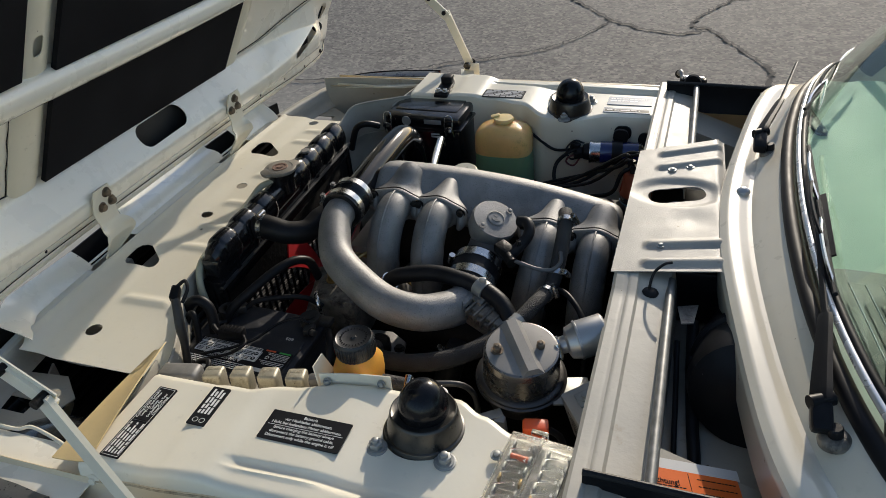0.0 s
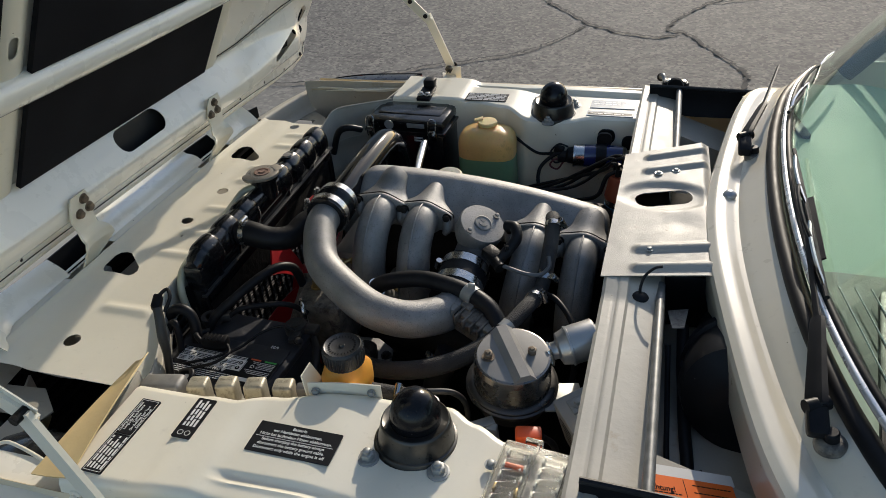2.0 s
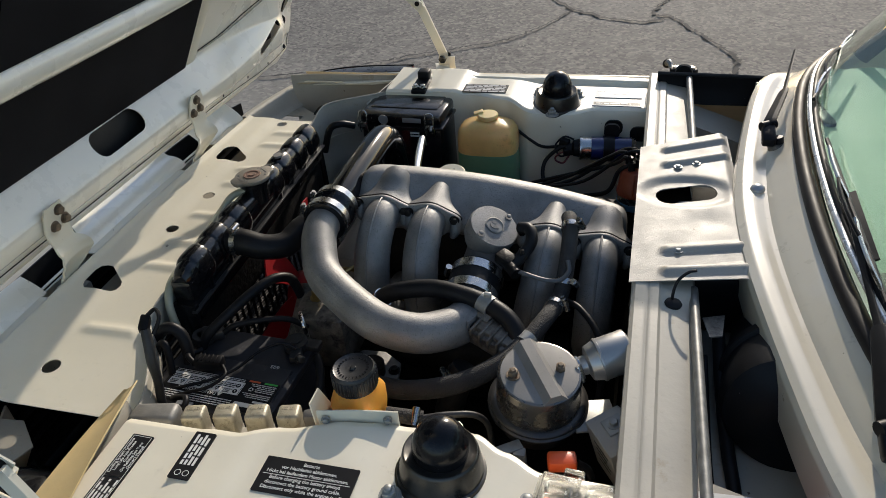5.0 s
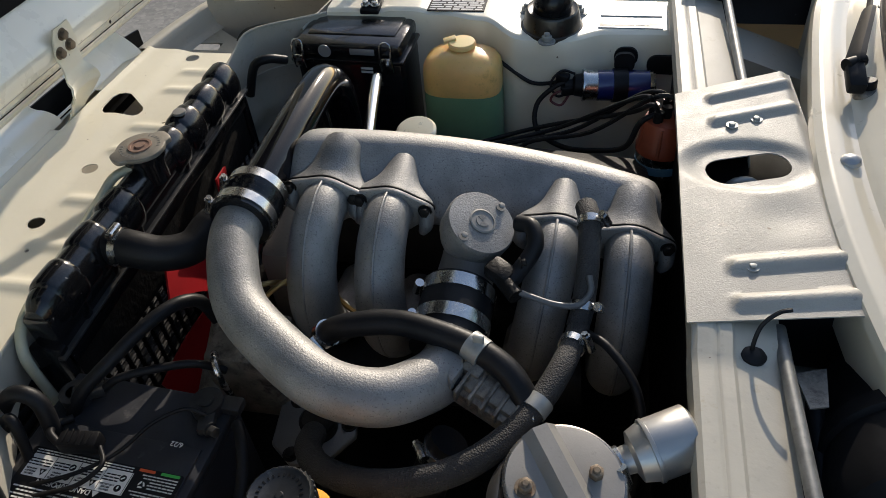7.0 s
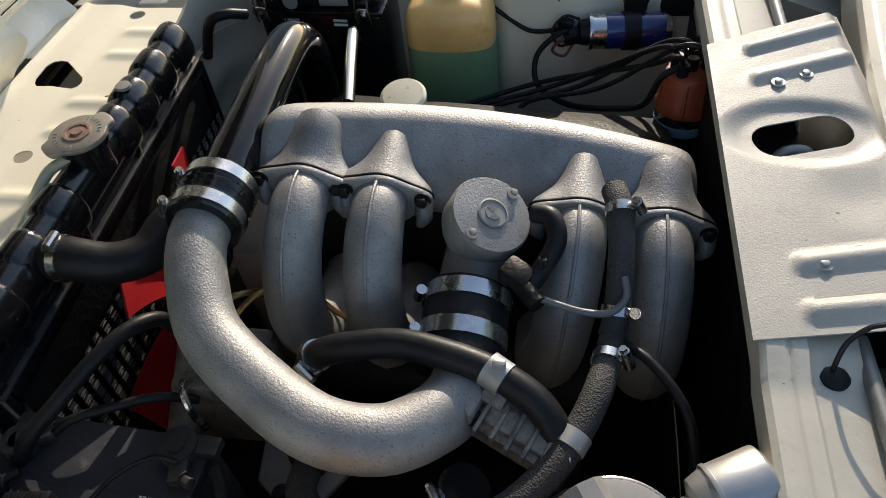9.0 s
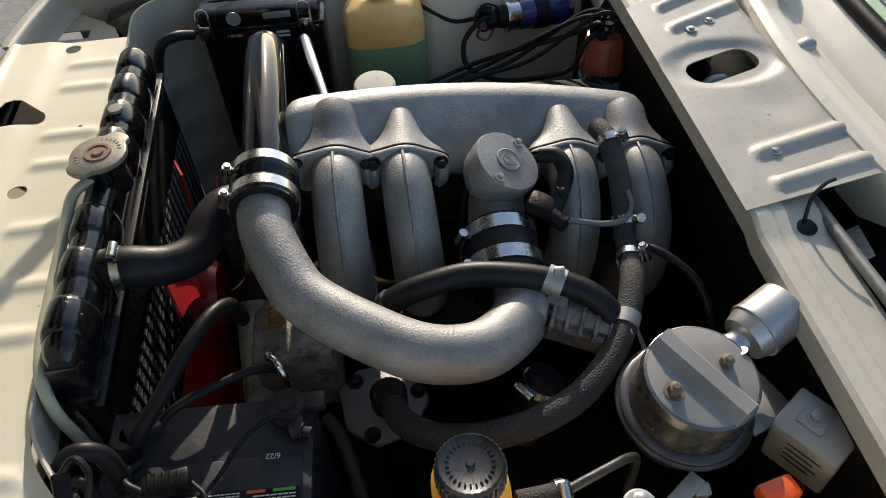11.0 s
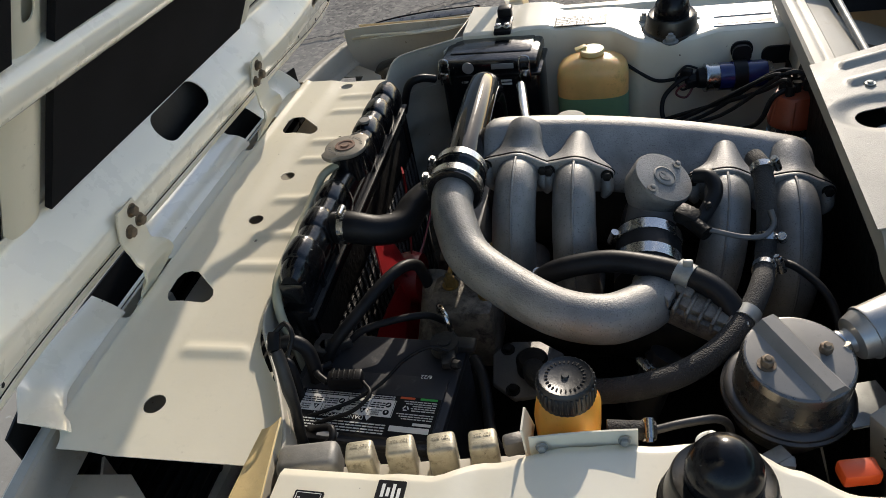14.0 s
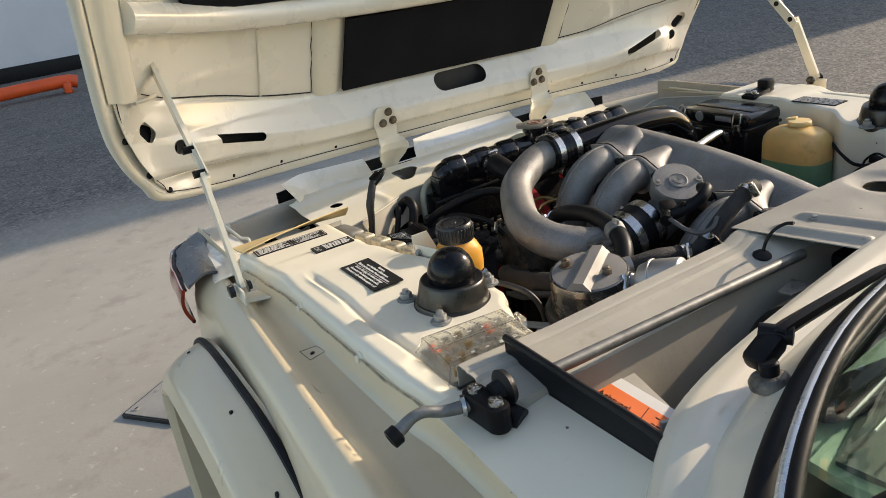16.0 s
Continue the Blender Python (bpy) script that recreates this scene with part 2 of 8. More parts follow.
def ground_mat():
    """Worn asphalt beyond the car that passes into smoother pale concrete in front of it."""
    m = bpy.data.materials.new("worn_paving")
    m.use_nodes = True
    nt = m.node_tree
    b = nt.nodes["Principled BSDF"]
    N, L = nt.nodes.new, nt.links.new
    tc = N("ShaderNodeTexCoord")

    def tex(sc, d=5.0, rg=0.6):
        n = N("ShaderNodeTexNoise")
        n.inputs["Scale"].default_value, n.inputs["Detail"].default_value, n.inputs["Roughness"].default_value = sc, d, rg
        L(tc.outputs["Object"], n.inputs["Vector"])
        return n.outputs["Fac"]

    def ramp(sock, a, c, lo=0.0, hi=1.0):
        r = N("ShaderNodeMapRange")
        for k, v in (("From Min", a), ("From Max", c), ("To Min", lo), ("To Max", hi)):
            r.inputs[k].default_value = v
        L(sock, r.inputs["Value"])
        return r.outputs["Result"]

    def mix(fac, a, c):
        x = N("ShaderNodeMix")
        x.data_type = "RGBA"
        L(fac, x.inputs["Factor"])
        for sock, v in ((x.inputs["A"], a), (x.inputs["B"], c)):
            if isinstance(v, tuple):
                sock.default_value = (*v, 1)
            else:
                L(v, sock)
        return x.outputs["Result"]

    stones = N("ShaderNodeTexVoronoi")
    stones.inputs["Scale"].default_value = 60
    L(tc.outputs["Object"], stones.inputs["Vector"])
    asphalt = mix(ramp(tex(1.3), 0.3, 0.7), (0.100, 0.092, 0.080), (0.150, 0.137, 0.118))
    chip = N("ShaderNodeSeparateColor")
    L(stones.outputs["Color"], chip.inputs[0])
    asphalt = mix(ramp(chip.outputs[0], 0.45, 0.9, 0.0, 0.75), asphalt, (0.25, 0.228, 0.19))
    asphalt = mix(ramp(chip.outputs[1], 0.70, 0.95, 0.0, 0.85), asphalt, (0.045, 0.042, 0.038))
    asphalt = mix(ramp(tex(9, 6, 0.7), 0.54, 0.62, 0, 0.65), asphalt, (0.06, 0.056, 0.05))
    asphalt = mix(ramp(tex(34, 2), 0.64, 0.70, 0, 0.8), asphalt, (0.035, 0.033, 0.030))
    conc = mix(ramp(tex(0.9), 0.3, 0.7), (0.29, 0.268, 0.222), (0.37, 0.344, 0.288))
    conc = mix(ramp(tex(7, 8, 0.7), 0.52, 0.68, 0, 0.75), conc, (0.25, 0.228, 0.19))
    conc = mix(ramp(tex(26, 6, 0.7), 0.62, 0.70, 0, 0.6), conc, (0.56, 0.53, 0.47))
    sep = N("ShaderNodeSeparateXYZ")
    L(tc.outputs["Object"], sep.inputs[0])
    add = N("ShaderNodeMath")
    add.operation = "MULTIPLY_ADD"
    add.inputs[1].default_value = 0.55
    L(sep.outputs["X"], add.inputs[0])
    L(sep.outputs["Y"], add.inputs[2])
    wob = N("ShaderNodeMath")
    wob.operation = "MULTIPLY_ADD"
    wob.inputs[1].default_value = 1.2
    L(tex(0.8), wob.inputs[0])
    L(add.outputs[0], wob.inputs[2])
    apron = N("ShaderNodeMath")
    apron.operation = "MULTIPLY_ADD"
    apron.inputs[1].default_value = 1.6
    L(tex(0.6), apron.inputs[0])
    L(sep.outputs["X"], apron.inputs[2])
    near = mix(ramp(apron.outputs[0], -3.6, -2.4), asphalt, conc)
    L(mix(ramp(wob.outputs[0], 0.4, 2.6), near, asphalt), b.inputs["Base Color"])
    b.inputs["Roughness"].default_value = 0.85
    bn = N("ShaderNodeBump")
    bn.inputs["Distance"].default_value = 0.006
    L(ramp(apron.outputs[0], -3.6, -2.4, 0.6, 0.12), bn.inputs["Strength"])
    L(tex(90, 4, 0.7), bn.inputs["Height"])
    L(bn.outputs["Normal"], b.inputs["Normal"])
    return m


# ---- mesh helpers ----
def finish(bm, name, material, sharp=38):
    bm.normal_update()
    for f in bm.faces:
        f.smooth = True
    for e in bm.edges:
        if len(e.link_faces) == 2 and e.calc_face_angle(0) > radians(sharp):
            e.smooth = False
    me = bpy.data.meshes.new(name)
    bm.to_mesh(me)
    bm.free()
    me.materials.append(material)
    return me


def part(name, bm, material, parent, label=""):
    """Links a bmesh as one mesh object under a thing or a part."""
    ob = new(name, finish(bm, name, material))
    ob.parent = parent
    ob.matrix_parent_inverse = world_of(parent).inverted()
    return tagged(ob, label)


def world_of(ob):
    m = ob.matrix_basis.copy()
    while ob.parent:
        m = ob.parent.matrix_basis @ ob.matrix_parent_inverse @ m
        ob = ob.parent
    return m


def thing(name, at, label, category, group="", kind=""):
    e = new(name)
    e.location = at
    e.empty_display_size = 0.02
    return tagged(e, label, category, group, kind)


def solo(name, bm, material, label, category, group="", kind=""):
    """A thing that is one mesh."""
    return tagged(new(name, finish(bm, name, material)), label, category, group, kind)


def B():
    return bmesh.new()


def add_mesh(bm, tmp, m=None):
    me = bpy.data.meshes.new("t")
    tmp.to_mesh(me)
    tmp.free()
    if m is not None:
        me.transform(m)
    bm.from_mesh(me)
    bpy.data.meshes.remove(me)
    return bm


def rbox(bm, c, size, bev=0.003, rot=(0, 0, 0), seg=2):
    t = B()
    bmesh.ops.create_cube(t, size=1)
    bmesh.ops.scale(t, vec=size, verts=t.verts)
    if bev:
        bmesh.ops.bevel(t, geom=t.edges[:], offset=bev, segments=seg, affect="EDGES", profile=0.5)
    return add_mesh(bm, t, pose(*c, *rot))


def smooth_path(pts, n=6):
    """Catmull-Rom through the points."""
    p = [Vector(q) for q in pts]
    if len(p) < 3 or n < 2:
        return p, [i for i in range(len(p))]
    p = [2 * p[0] - p[1]] + p + [2 * p[-1] - p[-2]]
    out, at = [], []
    for i in range(1, len(p) - 2):
        a, b, c, d = p[i - 1:i + 3]
        for k in range(n):
            t = k / n
            out.append(0.5 * (2 * b + (c - a) * t + (2 * a - 5 * b + 4 * c - d) * t * t + (3 * b - a - 3 * c + d) * t ** 3))
            at.append(i - 1 + t)
    out.append(p[-2])
    at.append(len(p) - 3)
    return out, at


def tube(bm, pts, r, seg=14, n=6, caps=True, squash=1.0, rib=0.0, ribs=0):
    """A round tube along a smooth path; r: one radius or one for each point."""
    path, at = smooth_path(pts, n)
    rs = [r] * len(pts) if not isinstance(r, (list, tuple)) else r
    rings = []
    t0 = (path[1] - path[0]).normalized()
    nrm = t0.orthogonal().normalized()
    for i, p in enumerate(path):
        t = (path[min(i + 1, len(path) - 1)] - path[max(i - 1, 0)]).normalized()
        nrm = (nrm - t * nrm.dot(t)).normalized()
        bi = t.cross(nrm)
        k = min(int(at[i]), len(rs) - 1)
        f = at[i] - k
        rr = rs[k] * (1 - f) + rs[min(k + 1, len(rs) - 1)] * f
        if ribs:
            rr += rib * (0.5 + 0.5 * math.cos(2 * math.pi * ribs * i / (len(path) - 1)))
        rings.append([bm.verts.new(p + rr * (math.cos(a) * nrm + squash * math.sin(a) * bi)) for a in (2 * math.pi * j / seg for j in range(seg))])
    for a, b in zip(rings, rings[1:]):
        for j in range(seg):
            bm.faces.new((a[j], a[(j + 1) % seg], b[(j + 1) % seg], b[j]))
    if caps:
        bm.faces.new(rings[0][::-1])
        bm.faces.new(rings[-1])
    return bm


def lathe(bm, prof, at, axis=(0, 0, 1), seg=32, wob=0.0):
    """Turns a profile of (radius, height) round an axis."""
    q = Vector(axis).normalized().to_track_quat("Z", "Y").to_matrix().to_4x4()
    m = Matrix.Translation(at) @ q
    rings = []
    for r, h in prof:
        if r < 1e-6:
            rings.append([bm.verts.new(m @ Vector((0, 0, h)))])
        else:
            rings.append([bm.verts.new(m @ Vector((r * (1 + wob * math.cos(seg / 2 * a)) * math.cos(a), r * (1 + wob * math.cos(seg / 2 * a)) * math.sin(a), h))) for a in (2 * math.pi * j / seg for j in range(seg))])
    for a, b in zip(rings, rings[1:]):
        for j in range(seg):
            k = (j + 1) % seg
            if len(a) == 1 and len(b) > 1:
                bm.faces.new((a[0], b[j], b[k]))
            elif len(b) == 1 and len(a) > 1:
                bm.faces.new((a[j], a[k], b[0]))
            elif len(a) > 1:
                bm.faces.new((a[j], a[k], b[k], b[j]))
    if len(rings[0]) > 1:
        bm.faces.new(rings[0][::-1])
    if len(rings[-1]) > 1:
        bm.faces.new(rings[-1])
    bmesh.ops.recalc_face_normals(bm, faces=bm.faces)
    return bm


def sheet(bm, fn, nu, nv, th):
    """A pressed panel: fn(u, v) in 0..1 gives its face; th: its thickness, away from the normal."""
    P = [[Vector(fn(i / nu, j / nv)) for j in range(nv + 1)] for i in range(nu + 1)]
    top, bot = [], []
    for i in range(nu + 1):
        ra, rb = [], []
        for j in range(nv + 1):
            du = P[min(i + 1, nu)][j] - P[max(i - 1, 0)][j]
            dv = P[i][min(j + 1, nv)] - P[i][max(j - 1, 0)]
            n = du.cross(dv)
            n = n.normalized() if n.length > 1e-9 else Vector((0, 0, 1))
            ra.append(bm.verts.new(P[i][j]))
            rb.append(bm.verts.new(P[i][j] - n * th))
        top.append(ra)
        bot.append(rb)
    for i in range(nu):
        for j in range(nv):
            bm.faces.new((top[i][j], top[i + 1][j], top[i + 1][j + 1], top[i][j + 1]))
            bm.faces.new((bot[i][j], bot[i][j + 1], bot[i + 1][j + 1], bot[i + 1][j]))
    for i in range(nu):
        bm.faces.new((top[i][0], bot[i][0], bot[i + 1][0], top[i + 1][0]))
        bm.faces.new((top[i][nv], top[i + 1][nv], bot[i + 1][nv], bot[i][nv]))
    for j in range(nv):
        bm.faces.new((top[0][j], top[0][j + 1], bot[0][j + 1], bot[0][j]))
        bm.faces.new((top[nu][j], bot[nu][j], bot[nu][j + 1], top[nu][j + 1]))
    return bm


def prism(bm, pts, h0, h1, m=None, bev=0.0):
    """A flat shape of (x, y) points, from height h0 to h1."""
    t = B()
    vs = [t.verts.new((x, y, h0)) for x, y in pts]
    f = t.faces.new(vs)
    r = bmesh.ops.extrude_face_region(t, geom=[f])
    bmesh.ops.translate(t, vec=(0, 0, h1 - h0), verts=[v for v in r["geom"] if isinstance(v, bmesh.types.BMVert)])
    bmesh.ops.recalc_face_normals(t, faces=t.faces)
    if bev:
        bmesh.ops.bevel(t, geom=t.edges[:], offset=bev, segments=2, affect="EDGES", profile=0.5)
    return add_mesh(bm, t, m)


def rounded(cx, cy, w, h, r, n=5, turn=0.0):
    """The points of a rounded rectangle."""
    out = []
    for sx, sy, a0 in ((1, 1, 0), (-1, 1, 90), (-1, -1, 180), (1, -1, 270)):
        for k in range(n + 1):
            a = radians(a0 + 90 * k / n)
            x, y = sx * (w / 2 - r) + r * math.cos(a), sy * (h / 2 - r) + r * math.sin(a)
            c, s = math.cos(radians(turn)), math.sin(radians(turn))
            out.append((cx + c * x - s * y, cy + s * x + c * y))
    return out


def bored(ob, cutter):
    """Cuts the shapes of the bmesh cutter out of ob for good."""
    me = bpy.data.meshes.new("c")
    bmesh.ops.recalc_face_normals(cutter, faces=cutter.faces)
    cutter.to_mesh(me)
    cutter.free()
    c = bpy.data.objects.new("c", me)
    scene.collection.objects.link(c)
    md = ob.modifiers.new("cut", "BOOLEAN")
    md.operation, md.object, md.solver = "DIFFERENCE", c, "EXACT"
    made = bpy.data.meshes.new_from_object(ob.evaluated_get(bpy.context.evaluated_depsgraph_get()))
    ob.modifiers.remove(md)
    old = ob.data
    ob.data = made
    bpy.data.meshes.remove(old)
    bpy.data.objects.remove(c)
    bpy.data.meshes.remove(me)
    return ob


def words(name, text, size, m, material, parent, align="CENTER", th=0.0003, wide=1.0):
    """Printed words as a thin mesh under a thing."""
    cu = bpy.data.curves.new("t", "FONT")
    cu.body, cu.size, cu.extrude, cu.align_x, cu.align_y = text, size, th, align, "CENTER"
    ob = bpy.data.objects.new("t", cu)
    scene.collection.objects.link(ob)
    me = bpy.data.meshes.new_from_object(ob.evaluated_get(bpy.context.evaluated_depsgraph_get()))
    bpy.data.objects.remove(ob)
    bpy.data.curves.remove(cu)
    me.transform(m @ Matrix.Diagonal((wide, 1, 1, 1)))
    me.materials.clear()
    me.materials.append(material)
    me.name = name
    o = new(name, me)
    o.parent = parent
    o.matrix_parent_inverse = world_of(parent).inverted()
    return o


def ss(a, b, x):
    t = min(1.0, max(0.0, (x - a) / (b - a)))
    return t * t * (3 - 2 * t)


def lerp_table(tab, x):
    for (x0, y0), (x1, y1) in zip(tab, tab[1:]):
        if x <= x1:
            t = min(1.0, max(0.0, (x - x0) / (x1 - x0)))
            t = t * t * (3 - 2 * t)
            return y0 + (y1 - y0) * t
    return tab[-1][1]


def bolt(bm, at, axis=(0, 0, 1), r=0.007, h=0.006, washer=0.011, stud=0.0):
    if washer:
        lathe(bm, [(washer, 0), (washer, 0.0018), (0, 0.0018)], at, axis, 20)
    q = Matrix.Translation(at) @ Vector(axis).normalized().to_track_quat("Z", "Y").to_matrix().to_4x4()
    prism(bm, [(r * math.cos(a), r * math.sin(a)) for a in (math.pi / 3 * k for k in range(6))], 0.0015, 0.0015 + h, q, 0.0008)
    if stud:
        lathe(bm, [(r * 0.55, 0), (r * 0.55, h + stud - 0.001), (r * 0.4, h + stud), (0, h + stud)], at, axis, 12)
    return bm


def clamp(bm, at, axis, r, w=0.011, screw=(0, 0, 1)):
    """A hose clip: a band with its screw housing."""
    lathe(bm, [(r - 0.001, -w / 2), (r + 0.0012, -w / 2), (r + 0.0012, w / 2), (r - 0.001, w / 2)], at, axis, 28)
    a, s = Vector(axis).normalized(), Vector(screw)
    s = (s - a * s.dot(a)).normalized()
    c = Vector(at) + s * (r + 0.005)
    t = a.cross(s)
    tube(bm, [c - t * 0.009, c + t * 0.011], 0.0055, 10, 1)
    tube(bm, [c + t * 0.011, c + t * 0.015], 0.004, 6, 1)
    return bm


GZ = 0.09

# ---- ground and distance ----
g = B()
n = 40
span = [-60, -30, -14, -8, -5, -3.5, -2.5, -1.5, -0.5, 0.5, 1.5, 2.5, 3.5, 5, 8, 14, 30, 60]
gv = [[g.verts.new((x, y, GZ + 0.012 * noise.noise(Vector((x * 0.4, y * 0.4, 0))))) for y in span] for x in span]
for i in range(len(span) - 1):
    for j in range(len(span) - 1):
        g.faces.new((gv[i][j], gv[i + 1][j], gv[i + 1][j + 1], gv[i][j + 1]))
ground = solo("ground", g, ground_mat(), "worn grey asphalt passing into pale concrete", "ground", kind="structure")


def crack(pts, w, seed):
    """A ragged open crack in the paving, a thin strip along a broken line."""
    rnd = random.Random(seed)
    bm = B()
    fine = []
    for (x0, y0), (x1, y1) in zip(pts, pts[1:]):
        k = max(2, int(math.hypot(x1 - x0, y1 - y0) / 0.022))
        for i in range(k):
            t = i / k
            fine.append((x0 + (x1 - x0) * t + rnd.uniform(-0.014, 0.014), y0 + (y1 - y0) * t + rnd.uniform(-0.014, 0.014)))
    fine.append(pts[-1])
    row = []
    for i, (x, y) in enumerate(fine):
        a, b = fine[max(0, i - 1)], fine[min(len(fine) - 1, i + 1)]
        d = Vector((b[0] - a[0], b[1] - a[1], 0)).normalized()
        s = Vector((-d.y, d.x, 0)) * w * rnd.uniform(0.25, 1.1) * 0.8 / 2
        z = GZ + 0.014
        row.append((bm.verts.new((x - s.x, y - s.y, z)), bm.verts.new((x + s.x, y + s.y, z))))
    for (a, b), (c, d) in zip(row, row[1:]):
        bm.faces.new((a, b, d, c))
    for f in bm.faces:
        if f.normal.z < 0:
            f.normal_flip()
    bmesh.ops.recalc_face_normals(bm, faces=bm.faces)
    return solo("paving_crack", bm, CRACK, "ragged dark crack running across worn asphalt", "crack", "cracks in the asphalt", "structure")


crack([(-0.95, 4.5), (-0.667, 4.084), (-0.285, 3.531), (-0.083, 3.378), (0.147, 3.29), (0.24, 3.33)], 0.035, 1)
crack([(-0.285, 3.531), (-0.40, 3.25), (-0.574, 2.987), (-0.977, 2.763), (-1.5, 2.45), (-2.1, 2.3)], 0.022, 2)
crack([(0.9, 4.6), (0.41, 3.98), (0.224, 3.615), (0.19, 3.42), (0.296, 3.403)], 0.030, 3)
crack([(0.24, 3.33), (0.296, 3.403), (0.40, 3.18), (0.508, 2.99), (0.62, 2.75), (0.58, 2.4)], 0.035, 4)
crack([(0.41, 3.98), (0.8, 4.15), (1.4, 4.1), (2.2, 4.4)], 0.018, 5)

# iron cover let into the concrete
cov = thing("ground_cover", (-1.40, -0.785, GZ), "square iron inspection cover set flush in pale concrete", "cover")
CV = pose(-1.40, -0.785, GZ, 0, 0, 127)


def on_cover(outline, z0, z1):
    bm = B()
    prism(bm, outline, z0, z1, CV)
    return bm


part("rim", on_cover(rounded(0, 0, 0.262, 0.216, 0.006), -0.02, 0.0070), CRACK, cov, "dark gap round the lid")
part("lid", on_cover(rounded(0, 0, 0.248, 0.202, 0.005), -0.02, 0.0095), IRON, cov)
part("lifting_slot", on_cover(rounded(0.012, 0.0, 0.094, 0.017, 0.006, 4, 62), 0.008, 0.0100), CRACK, cov)
for dx, dy in ((-0.098, -0.076), (0.098, -0.076), (0.098, 0.076), (-0.098, 0.076)):
    part("corner_boss", on_cover(rounded(dx, dy, 0.022, 0.018, 0.006, 4), 0.008, 0.0125), IRON, cov)
    part("boss_slot", on_cover(rounded(dx, dy, 0.014, 0.005, 0.002, 3), 0.0120, 0.0130), CRACK, cov)
# white building far in front, with its base and a low step
bld = thing("building", (-14.5, 0.5, GZ), "white rendered building in shade with dark plinth", "building")
bm = B()
rbox(bm, (-15.0, -2.0, GZ + 2.6), (0.5, 12.0, 5.2), 0.02)
part("wall", bm, WALLW, bld)
bm = B()
rbox(bm, (-14.70, -2.0, GZ + 0.12), (0.14, 12.0, 0.26), 0.01)
part("plinth", bm, RUBBER, bld)
bm = B()
rbox(bm, (-15.0, -2.0, GZ + 5.3), (0.7, 12.3, 0.2), 0.02)
part("roof_edge", bm, GREYPLATE, bld)
# orange stand lying before the wall
st = thing("floor_stand", (-11.0, -0.6, GZ), "orange steel stand lying on the paving", "stand")
bm = B()
tube(bm, [(-11.0, -1.5, GZ + 0.13), (-11.0, -0.2, GZ + 0.16), (-11.0, 0.05, GZ + 0.12)], 0.09, 10, 3)
part("beam", bm, ORANGE_PL, st)
for y in (-1.4, -0.1):
    bm = B()
    rbox(bm, (-11.0, y, GZ + 0.07), (0.35, 0.10, 0.14), 0.02)
    part("foot", bm, ORANGE_PL, st)
# dark frame standing far off on the other side
fr = thing("barrier_frame", (-7.2, 9.3, GZ), "black steel barrier frame standing far off", "barrier")
for a, b in (((-8.6, 8.4, 0.55), (-5.2, 10.4, 0.55)), ((-8.6, 8.4, 0.02), (-5.2, 10.4, 0.02))):
    bm = B()
    tube(bm, [(a[0], a[1], GZ + a[2] + 0.03), (b[0], b[1], GZ + b[2] + 0.03)], 0.035, 8, 1)
    part("rail", bm, BLACK, fr)
for p in ((-8.6, 8.4), (-5.2, 10.4)):
    bm = B()
    tube(bm, [(p[0], p[1], GZ), (p[0], p[1], GZ + 0.6)], 0.035, 8, 1)
    part("post", bm, BLACK, fr)
# neighbouring building on the sun's side, out of the picture, that throws the long shade in front of the car
nb = thing("neighbour_building", (-9.0, 16.0, GZ), "tall plain building across the yard", "building")
bm = B()
rbox(bm, (-12.2, 19.0, GZ + 5.5), (20.0, 5.0, 11.0), 0.03)
part("wall", bm, WALLW, nb)
bm = B()
rbox(bm, (-12.2, 19.0, GZ + 11.15), (20.0, 5.4, 0.3), 0.03)
part("roof", bm, GREYPLATE, nb)

# ---- car body ----
car = thing("car", (0.3, 0, GZ), "cream classic saloon with its engine bay laid open", "car")
YIN = [(-0.75, 0.525), (-0.26, 0.520), (-0.21, 0.497), (-0.125, 0.472), (-0.07, 0.461), (-0.006, 0.451), (0.03, 0.453), (0.07, 0.474), (0.12, 0.497), (0.30, 0.500)]
YIN_FAR = [(-0.75, 0.535), (-0.20, 0.535), (-0.12, 0.515), (-0.05, 0.468), (0.03, 0.466), (0.10, 0.497), (0.30, 0.500)]
SHELF = 0.821
YOUT = [(-0.42, 0.700), (-0.33, 0.692), (-0.20, 0.682), (0.0, 0.681), (0.12, 0.679), (0.18, 0.674), (0.22, 0.668)]


def shelf_step(x):
    return SHELF + 0.011 * (1 - ss(-0.12, -0.03, x)) + 0.006 * (1 - ss(-0.245, -0.215, x)) - 0.004 * (1 - ss(-0.315, -0.29, x))


